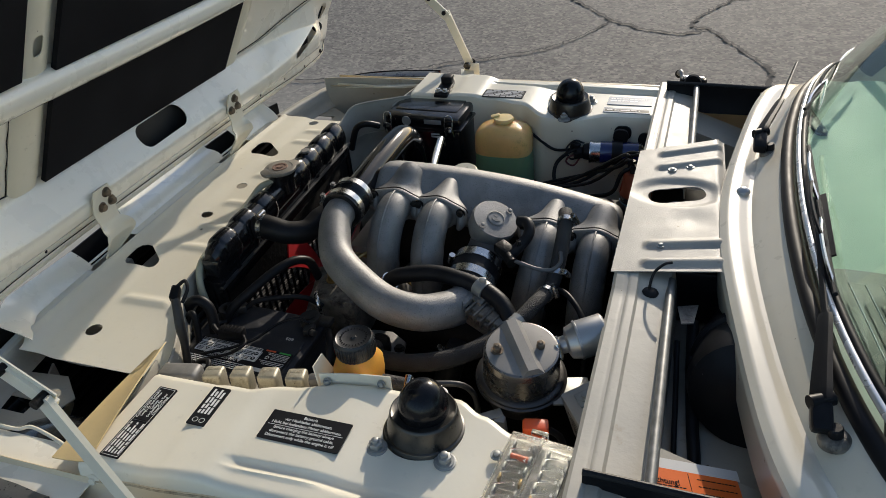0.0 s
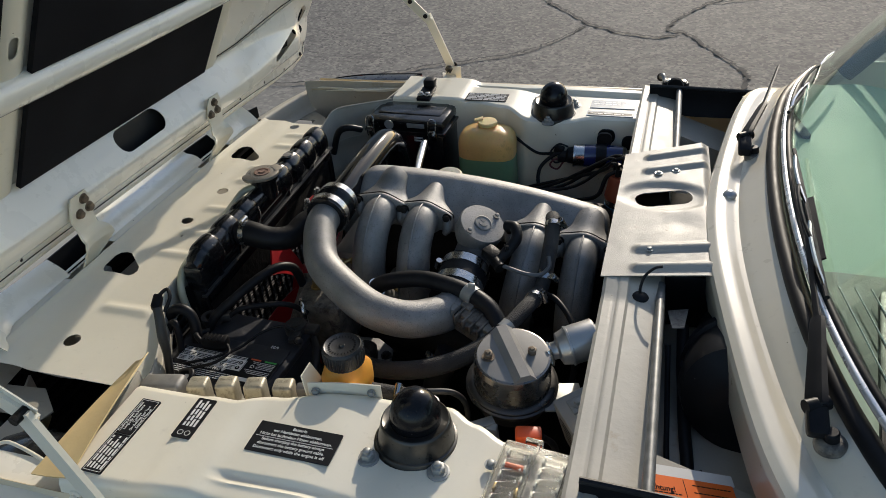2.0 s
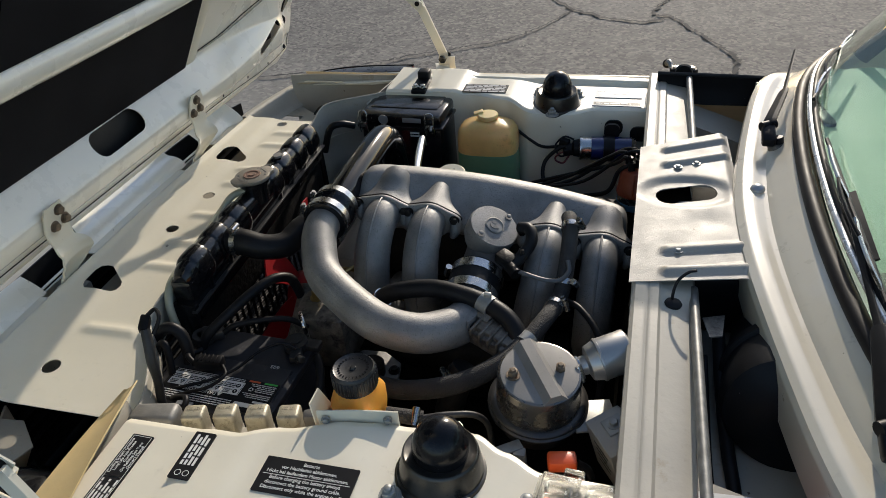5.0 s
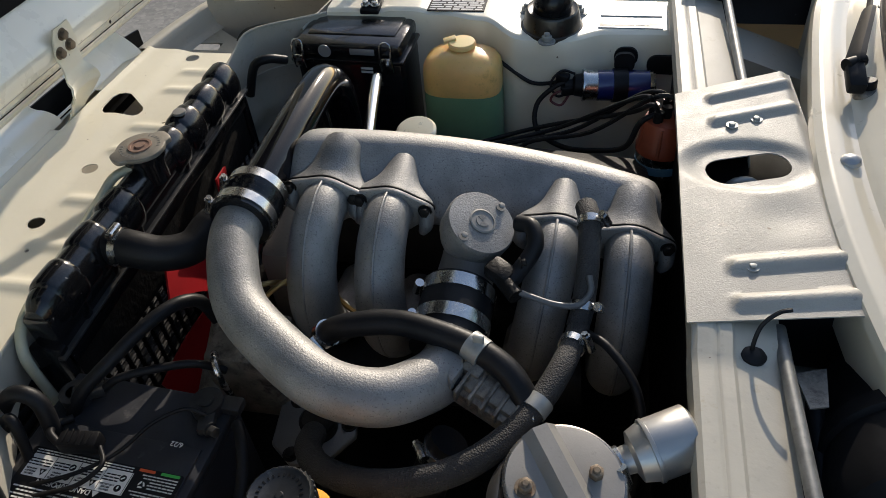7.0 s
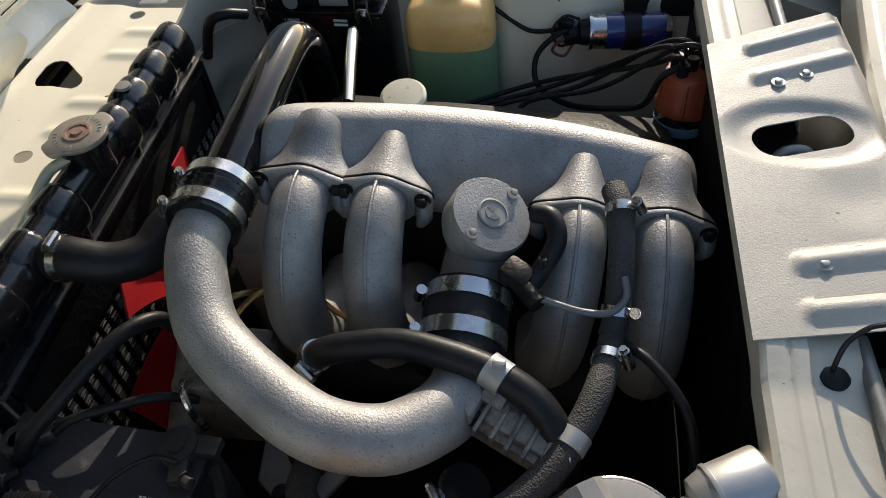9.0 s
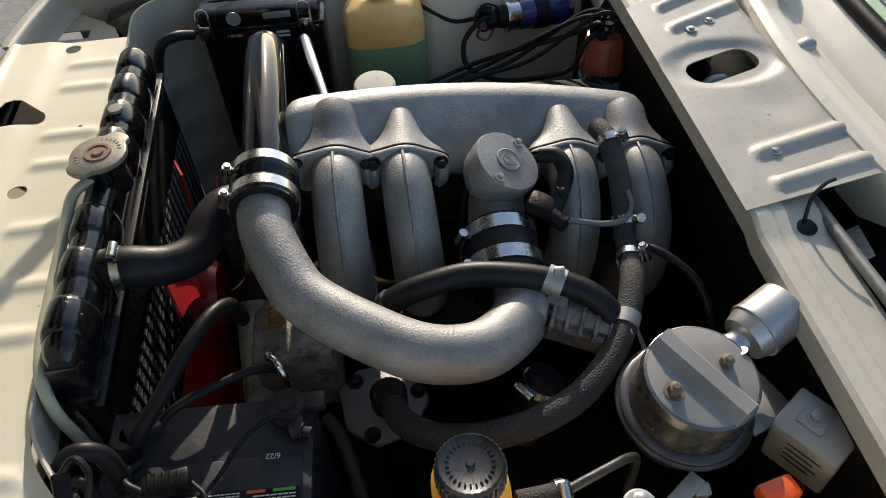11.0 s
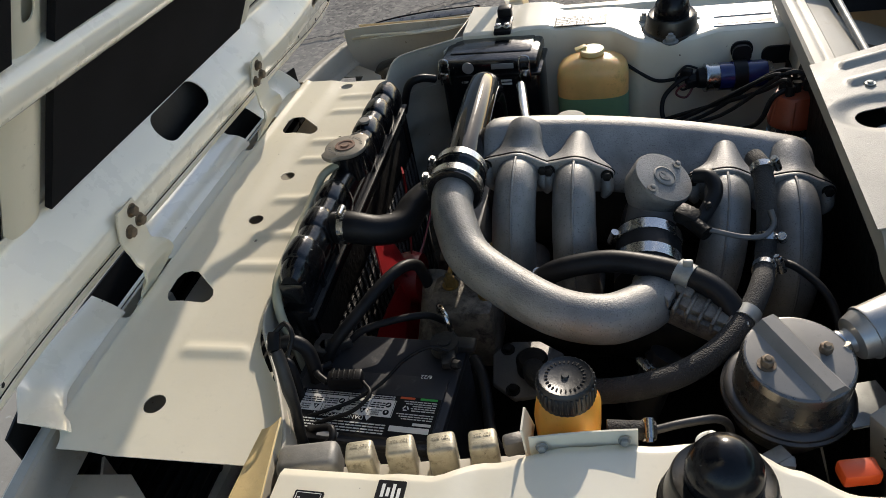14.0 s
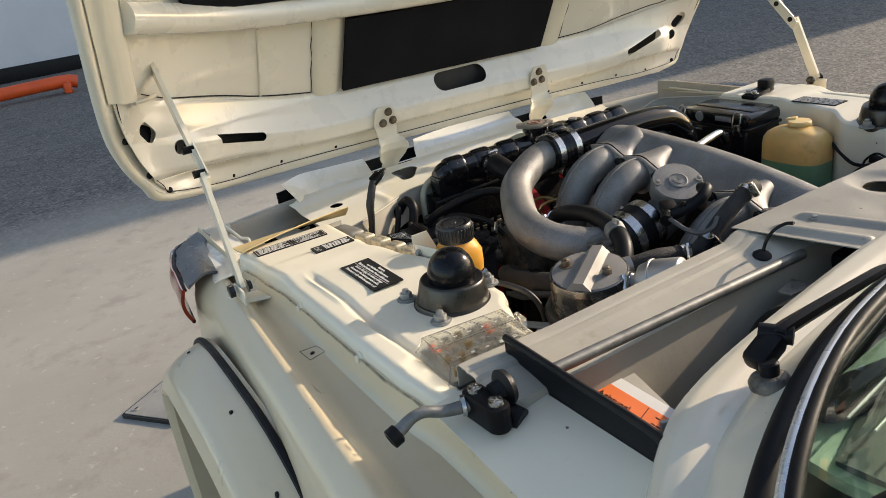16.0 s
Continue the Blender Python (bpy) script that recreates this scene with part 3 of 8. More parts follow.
def inner_fender(sign, tab):
    """Inner wing: wall of the bay, top shelf with pressed steps and a long bead, and its outer flange."""
    def fn(u, v):
        x = -0.415 + 0.632 * u
        yi = lerp_table(tab, x)
        yo = lerp_table(YOUT, x)
        z = shelf_step(x)
        sec = [(yi - 0.002, 0.40), (yi - 0.002, 0.55), (yi - 0.002, 0.70), (yi, z - 0.030), (yi + 0.001, z - 0.014), (yi + 0.005, z - 0.004), (yi + 0.014, z)]
        k = 72
        on = ss(-0.228, -0.205, x)
        for i in range(1, k):
            y = yi + 0.014 + (yo - 0.010 - yi - 0.014) * i / k
            groove = -0.0050 * ss(0.627, 0.634, y + 0.03 * x) * (1 - ss(0.640, 0.646, y + 0.03 * x)) * on
            out = ss(0.641, 0.652, y + 0.03 * x) * on
            sec.append((y, z + groove + (0.8285 - z) * out))
        zo = z + (0.8285 - z) * on
        sec += [(yo - 0.008, zo - 0.0008), (yo - 0.003, zo - 0.004), (yo, zo - 0.009), (yo + 0.002, 0.811)]
        f = v * (len(sec) - 1)
        i = min(int(f), len(sec) - 2)
        t = f - i
        return (x, sign * (sec[i][0] * (1 - t) + sec[i + 1][0] * t), sec[i][1] * (1 - t) + sec[i + 1][1] * t)
    bm = B()
    sheet(bm, fn, 72, 82, 0.0015 * sign)
    bmesh.ops.recalc_face_normals(bm, faces=bm.faces)
    ob = part("inner_wing", bm, CREAM, car, "cream inner wing with pressed steps")
    c = B()
    lathe(c, [(0.052, -0.05), (0.052, 0.05)], (0, sign * 0.525, SHELF), (0, 0, 1), 40)
    bored(ob, c)
    return ob


def wing(sign):
    """Outer wing: gutter floor, shoulder and side, with the wheel opening's flare."""
    def fn(u, v):
        x = -0.70 + 1.62 * u
        nose = 0.10 * ss(0.35, 0.0, u * 1.0) * (1 - ss(-0.70, -0.45, x))
        yg = lerp_table(YOUT, max(-0.42, min(0.22, x))) + 0.001
        xx = max(-0.35, min(0.35, x)) + 0.217
        yc = 0.750 + 0.0575 * xx - nose
        zc = 0.7985 - 0.020 * xx
        zf = zc - 0.018
        yb = yc + 0.042
        sec = [(yg + 0.002, 0.812), (yg + 0.008, 0.797), (yg + 0.015, zf + 0.005), (max(yg + 0.024, yc - 0.034), zf), (max(yg + 0.026, yc - 0.024), zf + 0.005), (max(yg + 0.028, yc - 0.012), zc - 0.003), (yc - 0.003, zc), (yc + 0.004, zc - 0.0008), (yc + 0.015, zc - 0.008), (yc + 0.027, zc - 0.017), (yc + 0.036, zc - 0.028),
               (yb, zc - 0.045), (yb + 0.007, 0.70), (yb + 0.007, 0.60), (yb, 0.45), (yb - 0.03, 0.30)]
        f = v * (len(sec) - 1)
        i = min(int(f), len(sec) - 2)
        t = f - i
        y, z = sec[i][0] * (1 - t) + sec[i + 1][0] * t, sec[i][1] * (1 - t) + sec[i + 1][1] * t
        return (x, sign * y, z)
    bm = B()
    sheet(bm, fn, 70, 36, 0.0015 * sign)
    bmesh.ops.recalc_face_normals(bm, faces=bm.faces)
    ob = part("wing", bm, WING, car, "glossy cream outer wing with broad gutter and soft shoulder")
    c = B()
    lathe(c, [(0.345, -0.2), (0.345, 0.09)], (-0.14, sign * 0.80, 0.36), (0, sign, 0), 48)
    bored(ob, c)

    def arch(a):
        c_, s_ = math.cos(a), math.sin(a)
        return math.copysign(abs(c_) ** 0.66, c_), math.copysign(abs(s_) ** 0.66, s_)

    def flare(u, v):
        a = radians(-5 + 190 * u)
        prof = [(0.388, 0.800), (0.384, 0.822), (0.376, 0.850), (0.362, 0.876), (0.342, 0.888), (0.332, 0.878), (0.332, 0.845)]
        f = v * (len(prof) - 1)
        i = min(int(f), len(prof) - 2)
        t = f - i
        r, y = prof[i][0] * (1 - t) + prof[i + 1][0] * t, prof[i][1] * (1 - t) + prof[i + 1][1] * t
        cx, cz = arch(a)
        return (-0.14 - r * 0.935 * cx, sign * y, 0.36 + r * 1.024 * cz)
    bm = B()
    sheet(bm, flare, 48, 18, 0.003)
    if sign < 0:
        bmesh.ops.recalc_face_normals(bm, faces=bm.faces)
    fl = part("wheel_arch_flare", bm, WING, car, "bolted-on cream wheel arch flare")
    bm = B()
    tube(bm, [(-0.14 - 0.365 * arch(radians(a))[0], sign * 0.812, 0.36 + 0.399 * arch(radians(a))[1]) for a in range(-5, 186, 10)], 0.0060, 8, 3)
    part("arch_seal", bm, SEAL, fl, "black rubber beading")
    for a in range(20, 171, 25):
        bm = B()
        lathe(bm, [(0.006, 0), (0.005, 0.003), (0, 0.004)], (-0.14 - 0.354 * arch(radians(a))[0], sign * 0.838, 0.36 + 0.388 * arch(radians(a))[1]), (0, sign, 0.4), 10)
        part("rivet", bm, GREASE, fl)
    bm = B()
    lathe(bm, [(0.16, -0.08), (0.285, -0.085), (0.29, -0.06), (0.29, 0.05), (0.28, 0.075), (0.16, 0.08)], (-0.14, sign * 0.755, 0.38), (0, sign, 0), 48)
    wh = part("wheel", bm, TYRE, car, "black tyre under the wheel arch")
    bm = B()
    lathe(bm, [(0.17, -0.06), (0.17, 0.06), (0.13, 0.04), (0.05, 0.03), (0, 0.035)], (-0.14, sign * 0.755, 0.38), (0, sign, 0), 40)
    part("rim", bm, STEEL, wh)


inner_fender(-1, YIN)
inner_fender(1, YIN_FAR)
wing(-1)
wing(1)

# dark sealer along the foot of each inner wing's flange
for sign in (-1, 1):
    bm = B()
    rnd = random.Random(7)
    tube(bm, [(x, sign * (lerp_table(YOUT, max(-0.42, min(0.22, x))) + 0.0048 + rnd.uniform(-0.0008, 0.0012)), 0.8095 + rnd.uniform(-0.001, 0.001)) for x in [-0.40 + 0.02 * i for i in range(31)]], 0.0016, 6, 1)
    part("sealer_line", bm, mat("rust_stained_sealer", (0.40, 0.33, 0.22), 0.8, var=0.5, scale=90, bump=0.4, bscale=400), car)

# nose slam panel with its pressed ribs, holes and rear lip
NOSE_Z = 0.786


def nose_fn(u, v):
    y = -0.495 + 0.955 * v
    xr = -0.553 + 0.105 * (1 - ss(-0.47, -0.28, y))
    xf = -0.797 + 0.060 * (1 - ss(-0.495, -0.40, y)) + 0.03 * ss(0.40, 0.46, y)
    x = xf + (xr - xf) * u
    z = NOSE_Z + 0.008 * (1 - (abs(y + 0.02) / 0.47) ** 2)
    z += 0.006 * ss(-0.66, -0.70, x) - 0.004 + 0.005 * math.exp(-((x + 0.752) / 0.007) ** 2) - 0.004 * ss(-0.755, -0.770, x)
    for yb in (-0.33, -0.16, -0.085, 0.01, 0.135, 0.20, 0.32, 0.385):
        d = abs(y - yb) / 0.016
        if d < 1:
            z += 0.0042 * (1 - d * d) ** 2 * ss(-0.66, -0.64, x) * (1 - ss(xr - 0.03, xr - 0.01, x))
    return (x, y, z)


bm = B()
sheet(bm, nose_fn, 60, 150, 0.0014)
bmesh.ops.recalc_face_normals(bm, faces=bm.faces)
nose = part("nose_panel", bm, CREAM, car, "cream front slam panel with pressed ribs and holes")
c = B()
for y in (-0.236, 0.236):
    prism(c, [(-0.722, y), (-0.714, y - 0.008), (-0.664, y - 0.004), (-0.657, y + 0.002), (-0.656, y + 0.013), (-0.661, y + 0.024), (-0.699, y + 0.056), (-0.711, y + 0.058), (-0.722, y + 0.054), (-0.727, y + 0.042), (-0.726, y + 0.010)], 0.7, 0.9)
for y in (-0.205, 0.245):
    prism(c, rounded(-0.776, y - 0.005, 0.030, 0.130, 0.004, 3), 0.7, 0.9)
for x, y, r in ((-0.646, -0.419, 0.0145), (-0.655, 0.083, 0.0125), (-0.662, -0.045, 0.012), (-0.655, 0.437, 0.0125), (-0.60, 0.215, 0.003), (-0.64, -0.10, 0.003)):
    lathe(c, [(r, -0.1), (r, 0.1)], (x, y, NOSE_Z), (0, 0, 1), 24)
bored(nose, c)
# lower skin of the slam panel, seen through its holes
bm = B()
sheet(bm, lambda u, v: (-0.735 + 0.150 * u, -0.46 + 0.89 * v, 0.748 - 0.012 * math.sin(math.pi * u)), 6, 10, 0.0015)
bmesh.ops.recalc_face_normals(bm, faces=bm.faces)
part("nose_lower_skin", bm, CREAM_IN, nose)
# rear lip of the nose panel
bm = B()
lip = [(-0.440, -0.500), (-0.452, -0.455), (-0.500, -0.365), (-0.545, -0.290), (-0.5535, -0.20), (-0.5535, 0.0), (-0.5535, 0.25), (-0.552, 0.40), (-0.535, 0.46), (-0.475, 0.50), (-0.415, 0.535)]
path, _ = smooth_path([(x, y, NOSE_Z) for x, y in lip], 6)


def lip_fn(u, v):
    p = path[min(int(round(u * (len(path) - 1))), len(path) - 1)]
    rise = 0.014 + 0.030 * ss(0.36, 0.47, p.y)
    zz = NOSE_Z - 0.05 + (0.05 + rise) * v
    return (p.x + 0.004 * math.sin(v * 3), p.y, zz)


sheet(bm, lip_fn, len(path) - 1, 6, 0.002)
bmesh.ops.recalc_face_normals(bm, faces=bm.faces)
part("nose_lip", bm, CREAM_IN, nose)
# ribbed splash panel closing the far front corner of the bay
far_lip = [p for p in path if p.y > 0.33]


def splash(u, v):
    p = far_lip[min(int(round(u * (len(far_lip) - 1))), len(far_lip) - 1)]
    return (p.x + 0.010 + 0.004 * math.sin(v * 26), p.y - 0.004, 0.42 + 0.33 * v)


bm = B()
sheet(bm, splash, len(far_lip) - 1, 50, 0.002)
bmesh.ops.recalc_face_normals(bm, faces=bm.faces)
part("splash_panel", bm, CREAM_IN, car, "ribbed cream splash panel")
bm = B()
tube(bm, [(p.x, p.y, NOSE_Z + 0.014 + 0.030 * ss(0.36, 0.47, p.y)) for p in path[::3]], 0.0025, 8, 2)
part("lip_bead", bm, CREAM_IN, nose)
# front apron below the bonnet hinges
bm = B()


def apron(u, v):
    y = -0.66 + 1.32 * v
    c = 0.075 * (abs(y) / 0.70) ** 4
    sec = [(-0.794, 0.780), (-0.800, 0.778), (-0.805, 0.772), (-0.808, 0.764), (-0.809, 0.752), (-0.809, 0.742), (-0.808, 0.735), (-0.807, 0.728), (-0.805, 0.720)]
    f = u * (len(sec) - 1)
    i = min(int(f), len(sec) - 2)
    t = f - i
    return (sec[i][0] * (1 - t) + sec[i + 1][0] * t + c, y, sec[i][1] * (1 - t) + sec[i + 1][1] * t)


sheet(bm, apron, 24, 50, 0.0015)
bmesh.ops.recalc_face_normals(bm, faces=bm.faces)
part("front_apron", bm, CREAM, car, "cream front apron below the bonnet hinges")
# folded sheet between the hinges, in front of the slam panel
for y0, y1 in ((-0.134, 0.206),):
    bm = B()
    sheet(bm, lambda u, v: (-0.782 - 0.050 * u - 0.022 * u * math.sin(math.pi * v) - 0.003 * math.sin(5 * u), y0 + 0.022 * u + (y1 - y0 - 0.035 * u) * v, 0.787 + 0.005 * ss(0, 0.12, u) + 0.036 * u + 0.004 * math.sin(2 * math.pi * u)), 24, 24, 0.0015)
    bmesh.ops.recalc_face_normals(bm, faces=bm.faces)
    part("hinge_cover_sheet", bm, CREAM_GLOSS, car, "folded cream cover sheet")
for y0, y1, skew in ((-0.472, -0.262, -0.020), (0.285, 0.440, 0.0)):
    bm = B()

    def flap(u, v):
        y = y0 + (y1 - y0) * v
        xf = -0.797 + 0.060 * (1 - ss(-0.495, -0.40, y)) + 0.03 * ss(0.40, 0.46, y) + 0.016
        return (xf - 0.040 * u ** 1.3, y + skew * u * (1 - v), 0.7865 + 0.042 * u ** 0.9 * (1 - 0.25 * v * (y0 < 0)))
    sheet(bm, flap, 14, 18, 0.0015)
    bmesh.ops.recalc_face_normals(bm, faces=bm.faces)
    part("hinge_cover_sheet", bm, CREAM_GLOSS, car, "upturned cream front edge of the slam panel")

LAMP_IN = [(-0.724, 0.687), (-0.669, 0.691), (-0.606, 0.716), (-0.512, 0.733), (-0.44, 0.739), (-0.40, 0.745)]
LAMP_OUT = [(-0.722, 0.694), (-0.70, 0.722), (-0.675, 0.745), (-0.645, 0.760), (-0.542, 0.779), (-0.424, 0.788)]
# slatted grille across the nose and the valance below it
for k in range(14):
    bm = B()
    rbox(bm, (-0.792, 0, 0.735 - 0.026 * k), (0.022, 1.24, 0.0135), 0.002, (0, 12, 0))
    part("grille_slat", bm, BLACK, car)
# added black sheet that closes the nose gap and gives it its dark shade
bm = B()
sheet(bm, lambda u, v: (-0.846 + 0.05 * (abs(-0.5 + v) / 0.5) ** 4, -0.50 + 1.0 * v, 0.55 + 0.255 * u), 6, 20, 0.003)
bmesh.ops.recalc_face_normals(bm, faces=bm.faces)
part("nose_gap_shade_sheet", bm, BLACK, car, "black sheet added behind the grille for the nose gap's shade")
for y in (-0.50, -0.425, -0.25, -0.09, 0.09, 0.25, 0.425, 0.50):
    bm = B()
    rbox(bm, (-0.786, y, 0.56), (0.012, 0.010, 0.38), 0.002)
    part("grille_upright", bm, BLACK, car)
bm = B()
rbox(bm, (-0.78, 0, 0.31), (0.03, 1.30, 0.16), 0.01)
part("front_valance", bm, CREAM_GLOSS, car)
# lamp bays at the nose corners
for sign in (-1, 1):
    bm = B()
    sheet(bm, lambda u, v: (-0.735 + 0.325 * u, sign * (0.50 + 0.185 * v), 0.60 + 0.03 * v), 4, 4, 0.002)
    bmesh.ops.recalc_face_normals(bm, faces=bm.faces)
    part("lamp_bay_floor", bm, GREASE, car)
    bm = B()
    sheet(bm, lambda u, v: (-0.715 + 0.30 * u, sign * (0.640 + 0.046 * u ** 0.6), 0.58 + (0.215 if sign < 0 else 0.245 - 0.012 * u) * v), 10, 3, 0.002)
    bmesh.ops.recalc_face_normals(bm, faces=bm.faces)
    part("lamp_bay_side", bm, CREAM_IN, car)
    # nose corner skin outside the lamp bay
    def corner_skin(u, v):
        x = -0.722 + 0.322 * u
        return (x, sign * (0.656 + 0.024 * ss(-0.50, -0.42, x) + (lerp_table(LAMP_IN, x) + 0.010 - 0.656 - 0.024 * ss(-0.50, -0.42, x)) * v), 0.7995 + 0.003 * math.sin(math.pi * v) - 0.010 * (1 - u) ** 3)
    bm = B()
    sheet(bm, corner_skin, 20, 8, 0.002)
    bmesh.ops.recalc_face_normals(bm, faces=bm.faces)
    part("nose_corner", bm, CREAM_GLOSS, car)
    bm = B()
    tube(bm, [(x, sign * y, 0.8035) for x, y in ((-0.724, 0.655), (-0.66, 0.654), (-0.60, 0.653), (-0.575, 0.652), (-0.562, 0.644), (-0.54, 0.646), (-0.50, 0.655), (-0.44, 0.672))], 0.0028, 8, 3)
    part("welded_flange", bm, CREAM, car)
    # folded front flange of the bay
    bm = B()

    def bay_flange(u, v):
        y = 0.455 + 0.210 * v
        c = 0.075 * (y / 0.70) ** 4
        sec = [(-0.752, 0.738), (-0.762, 0.750), (-0.768, 0.778), (-0.771, 0.786), (-0.776, 0.789), (-0.790, 0.787), (-0.797, 0.782)]
        f = u * (len(sec) - 1)
        i = min(int(f), len(sec) - 2)
        t = f - i
        return (sec[i][0] * (1 - t) + sec[i + 1][0] * t + c, sign * y, sec[i][1] * (1 - t) + sec[i + 1][1] * t)
    sheet(bm, bay_flange, 18, 14, 0.0015)
    bmesh.ops.recalc_face_normals(bm, faces=bm.faces)
    part("bay_flange", bm, CREAM_IN, car)
    # bracket sheets inside the bay
    bm = B()
    prism(bm, [(-0.775, 0.50), (-0.66, 0.49), (-0.61, 0.530), (-0.63, 0.585), (-0.70, 0.640), (-0.765, 0.640)], 0.735, 0.7375, Matrix.Diagonal((1, sign, 1, 1)))
    br = part("lamp_bracket", bm, CREAM_IN, car, "pressed cream lamp bracket")
    bmesh_hole = B()
    rbox(bmesh_hole, (-0.705, sign * 0.565, 0.736), (0.070, 0.030, 0.05), 0.0)
    bored(br, bmesh_hole)
    bm = B()
    rbox(bm, (-0.690, sign * 0.515, 0.685), (0.004, 0.110, 0.100), 0.001, (0, 0, sign * -28))
    part("lamp_bracket", bm, CREAM_IN, car)
    bm = B()
    bolt(bm, (-0.688, sign * 0.512, 0.690), (0.85, sign * 0.45, 0.3), 0.010, 0.006, 0.016, 0.008)
    part("bracket_bolt", bm, RUBBER, car)
    bm = B()
    lathe(bm, [(0.02, 0.10), (0.05, 0.098), (0.072, 0.08), (0.084, 0.05), (0.088, 0.0), (0.088, -0.02)], (-0.60, sign * 0.62, 0.665), (0.95, -sign * 0.1, 0.28), 36)
    part("headlamp_bowl", bm, GLOSS_BLACK, car, "black headlamp bowl")
    # yellowed edge strip across the front of the near shelf
    if sign < 0:
        bm = B()
        sheet(bm, lambda u, v: (-0.462 - 0.018 * v + (0.030 + 0.034 * v) * u + 0.022 * v, sign * (0.476 + 0.222 * v), 0.822 + (0.024 - 0.014 * v) * u ** 1.5 + 0.006 * v + 0.004 * math.sin(3.0 * v)), 5, 12, 0.002)
        bmesh.ops.recalc_face_normals(bm, faces=bm.faces)
        part("edge_strip", bm, YELLOWED, car, "yellowed painted edge strip")
    bm = B()
    rbox(bm, (-0.435, sign * 0.59, 0.70), (0.003, 0.20, 0.24), 0.0005, (0, 0, sign * -8))
    part("shelf_front_wall", bm, CREAM_IN, car)
    # flange bolts in the gutter wall
    for x in (-0.395, -0.172, 0.030):
        bm = B()
        lathe(bm, [(0.010, 0), (0.009, 0.003), (0.005, 0.004), (0.005, 0.007), (0, 0.007)], (x, sign * (lerp_table(YOUT, x) + 0.001), 0.808), (0, sign, 0.15), 16)
        part("flange_bolt", bm, CREAM, car)

# firewall, its top lip and the plenum tray behind it
LIPX = 0.214
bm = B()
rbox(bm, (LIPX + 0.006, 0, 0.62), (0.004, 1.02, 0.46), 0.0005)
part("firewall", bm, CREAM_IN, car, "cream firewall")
# wavy near-black sheet over the bay side of the firewall
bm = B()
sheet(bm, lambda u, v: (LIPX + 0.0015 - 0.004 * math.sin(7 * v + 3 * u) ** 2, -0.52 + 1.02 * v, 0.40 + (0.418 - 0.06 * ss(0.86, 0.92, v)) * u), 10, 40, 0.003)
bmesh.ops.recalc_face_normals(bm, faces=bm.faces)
part("firewall_dark_sheet", bm, GREASE, car, "wavy near-black sheet over the firewall")


def lip_top(u, v):
    y = -0.64 + 1.28 * v
    z0 = 0.852 + 0.016 * (1 - (abs(y) / 0.64) ** 2) * (1 if y > -0.2 else 0.4) + 0.006 * ss(-0.5, -0.64, y)
    sec = [(LIPX - 0.014, z0 - 0.030), (LIPX - 0.013, z0 - 0.004), (LIPX - 0.008, z0), (LIPX + 0.006, z0 - 0.0005), (LIPX + 0.010, z0 - 0.0022), (LIPX + 0.013, z0 - 0.001), (LIPX + 0.024, z0 - 0.0015), (LIPX + 0.028, z0 - 0.006),
           (LIPX + 0.050, z0 - 0.010), (LIPX + 0.072, z0 - 0.015), (LIPX + 0.080, z0 - 0.06), (LIPX + 0.086, z0 - 0.13)]
    f = u * (len(sec) - 1)
    i = min(int(f), len(sec) - 2)
    t = f - i
    return (sec[i][0] * (1 - t) + sec[i + 1][0] * t, y, sec[i][1] * (1 - t) + sec[i + 1][1] * t)


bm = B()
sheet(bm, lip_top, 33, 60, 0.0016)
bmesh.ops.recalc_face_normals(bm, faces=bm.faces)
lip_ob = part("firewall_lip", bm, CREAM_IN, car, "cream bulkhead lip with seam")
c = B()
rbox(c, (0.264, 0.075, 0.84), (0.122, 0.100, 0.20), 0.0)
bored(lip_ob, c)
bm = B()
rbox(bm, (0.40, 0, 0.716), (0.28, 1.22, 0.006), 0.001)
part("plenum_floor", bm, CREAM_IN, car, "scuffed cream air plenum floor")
# central bridge panel with beads and an oval opening
BR = [(0.196, -0.187), (0.372, -0.160), (0.352, 0.30), (0.196, 0.232)]


def bridge(u, v):
    a = Vector(BR[0]).lerp(Vector(BR[1]), u)
    b = Vector(BR[3]).lerp(Vector(BR[2]), u)
    p = a.lerp(b, v)
    z = 0.868 + 0.006 * u - 0.010 * ss(0.9, 1.0, u)
    for vb in (0.055, 0.175, 0.80, 0.93):
        d = abs(v - vb) / 0.027
        if d < 1 and 0.22 < u < 0.97:
            z += 0.0065 * (1 - d * d) * ss(0.22, 0.30, u) * (1 - ss(0.93, 0.97, u) * 0.3)
    d = math.hypot((p.x - 0.277) / 0.07, (p.y - 0.075) / 0.045)
    z -= 0.007 * (1 - ss(0.8, 1.25, d))
    z -= 0.003 * (1 - ss(0.0, 0.05, math.hypot(p.x - 0.31, p.y + 0.02)))
    return (p.x, p.y, z)


bm = B()
sheet(bm, bridge, 48, 96, 0.0016)
bmesh.ops.recalc_face_normals(bm, faces=bm.faces)
bridge_ob = part("bridge_panel", bm, mat("aged_bridge_paint", (0.325, 0.308, 0.268), 0.50, var=0.14, scale=9, bump=0.35, bscale=480, coat=0.0, dirt=((0.25, 0.22, 0.17), 0.26, 16), spots=((0.12, 0.09, 0.06), 0.22, 110), rvar=0.18, depth=0.0012), car, "cream bridge panel with raised beads and oval hole")
c = B()
prism(c, rounded(0.277, 0.075, 0.100, 0.050, 0.023, 6, 16), 0.8, 0.95)
bored(bridge_ob, c)
for x, y in ((0.296, -0.090), (0.263, -0.106), (0.294, 0.170), (0.263, 0.154)):
    bm = B()
    bolt(bm, (x, y, 0.8715), (0, 0, 1), 0.0044, 0.003, 0.0075)
    part("panel_screw", bm, ZINC, bridge_ob)
bm = B()
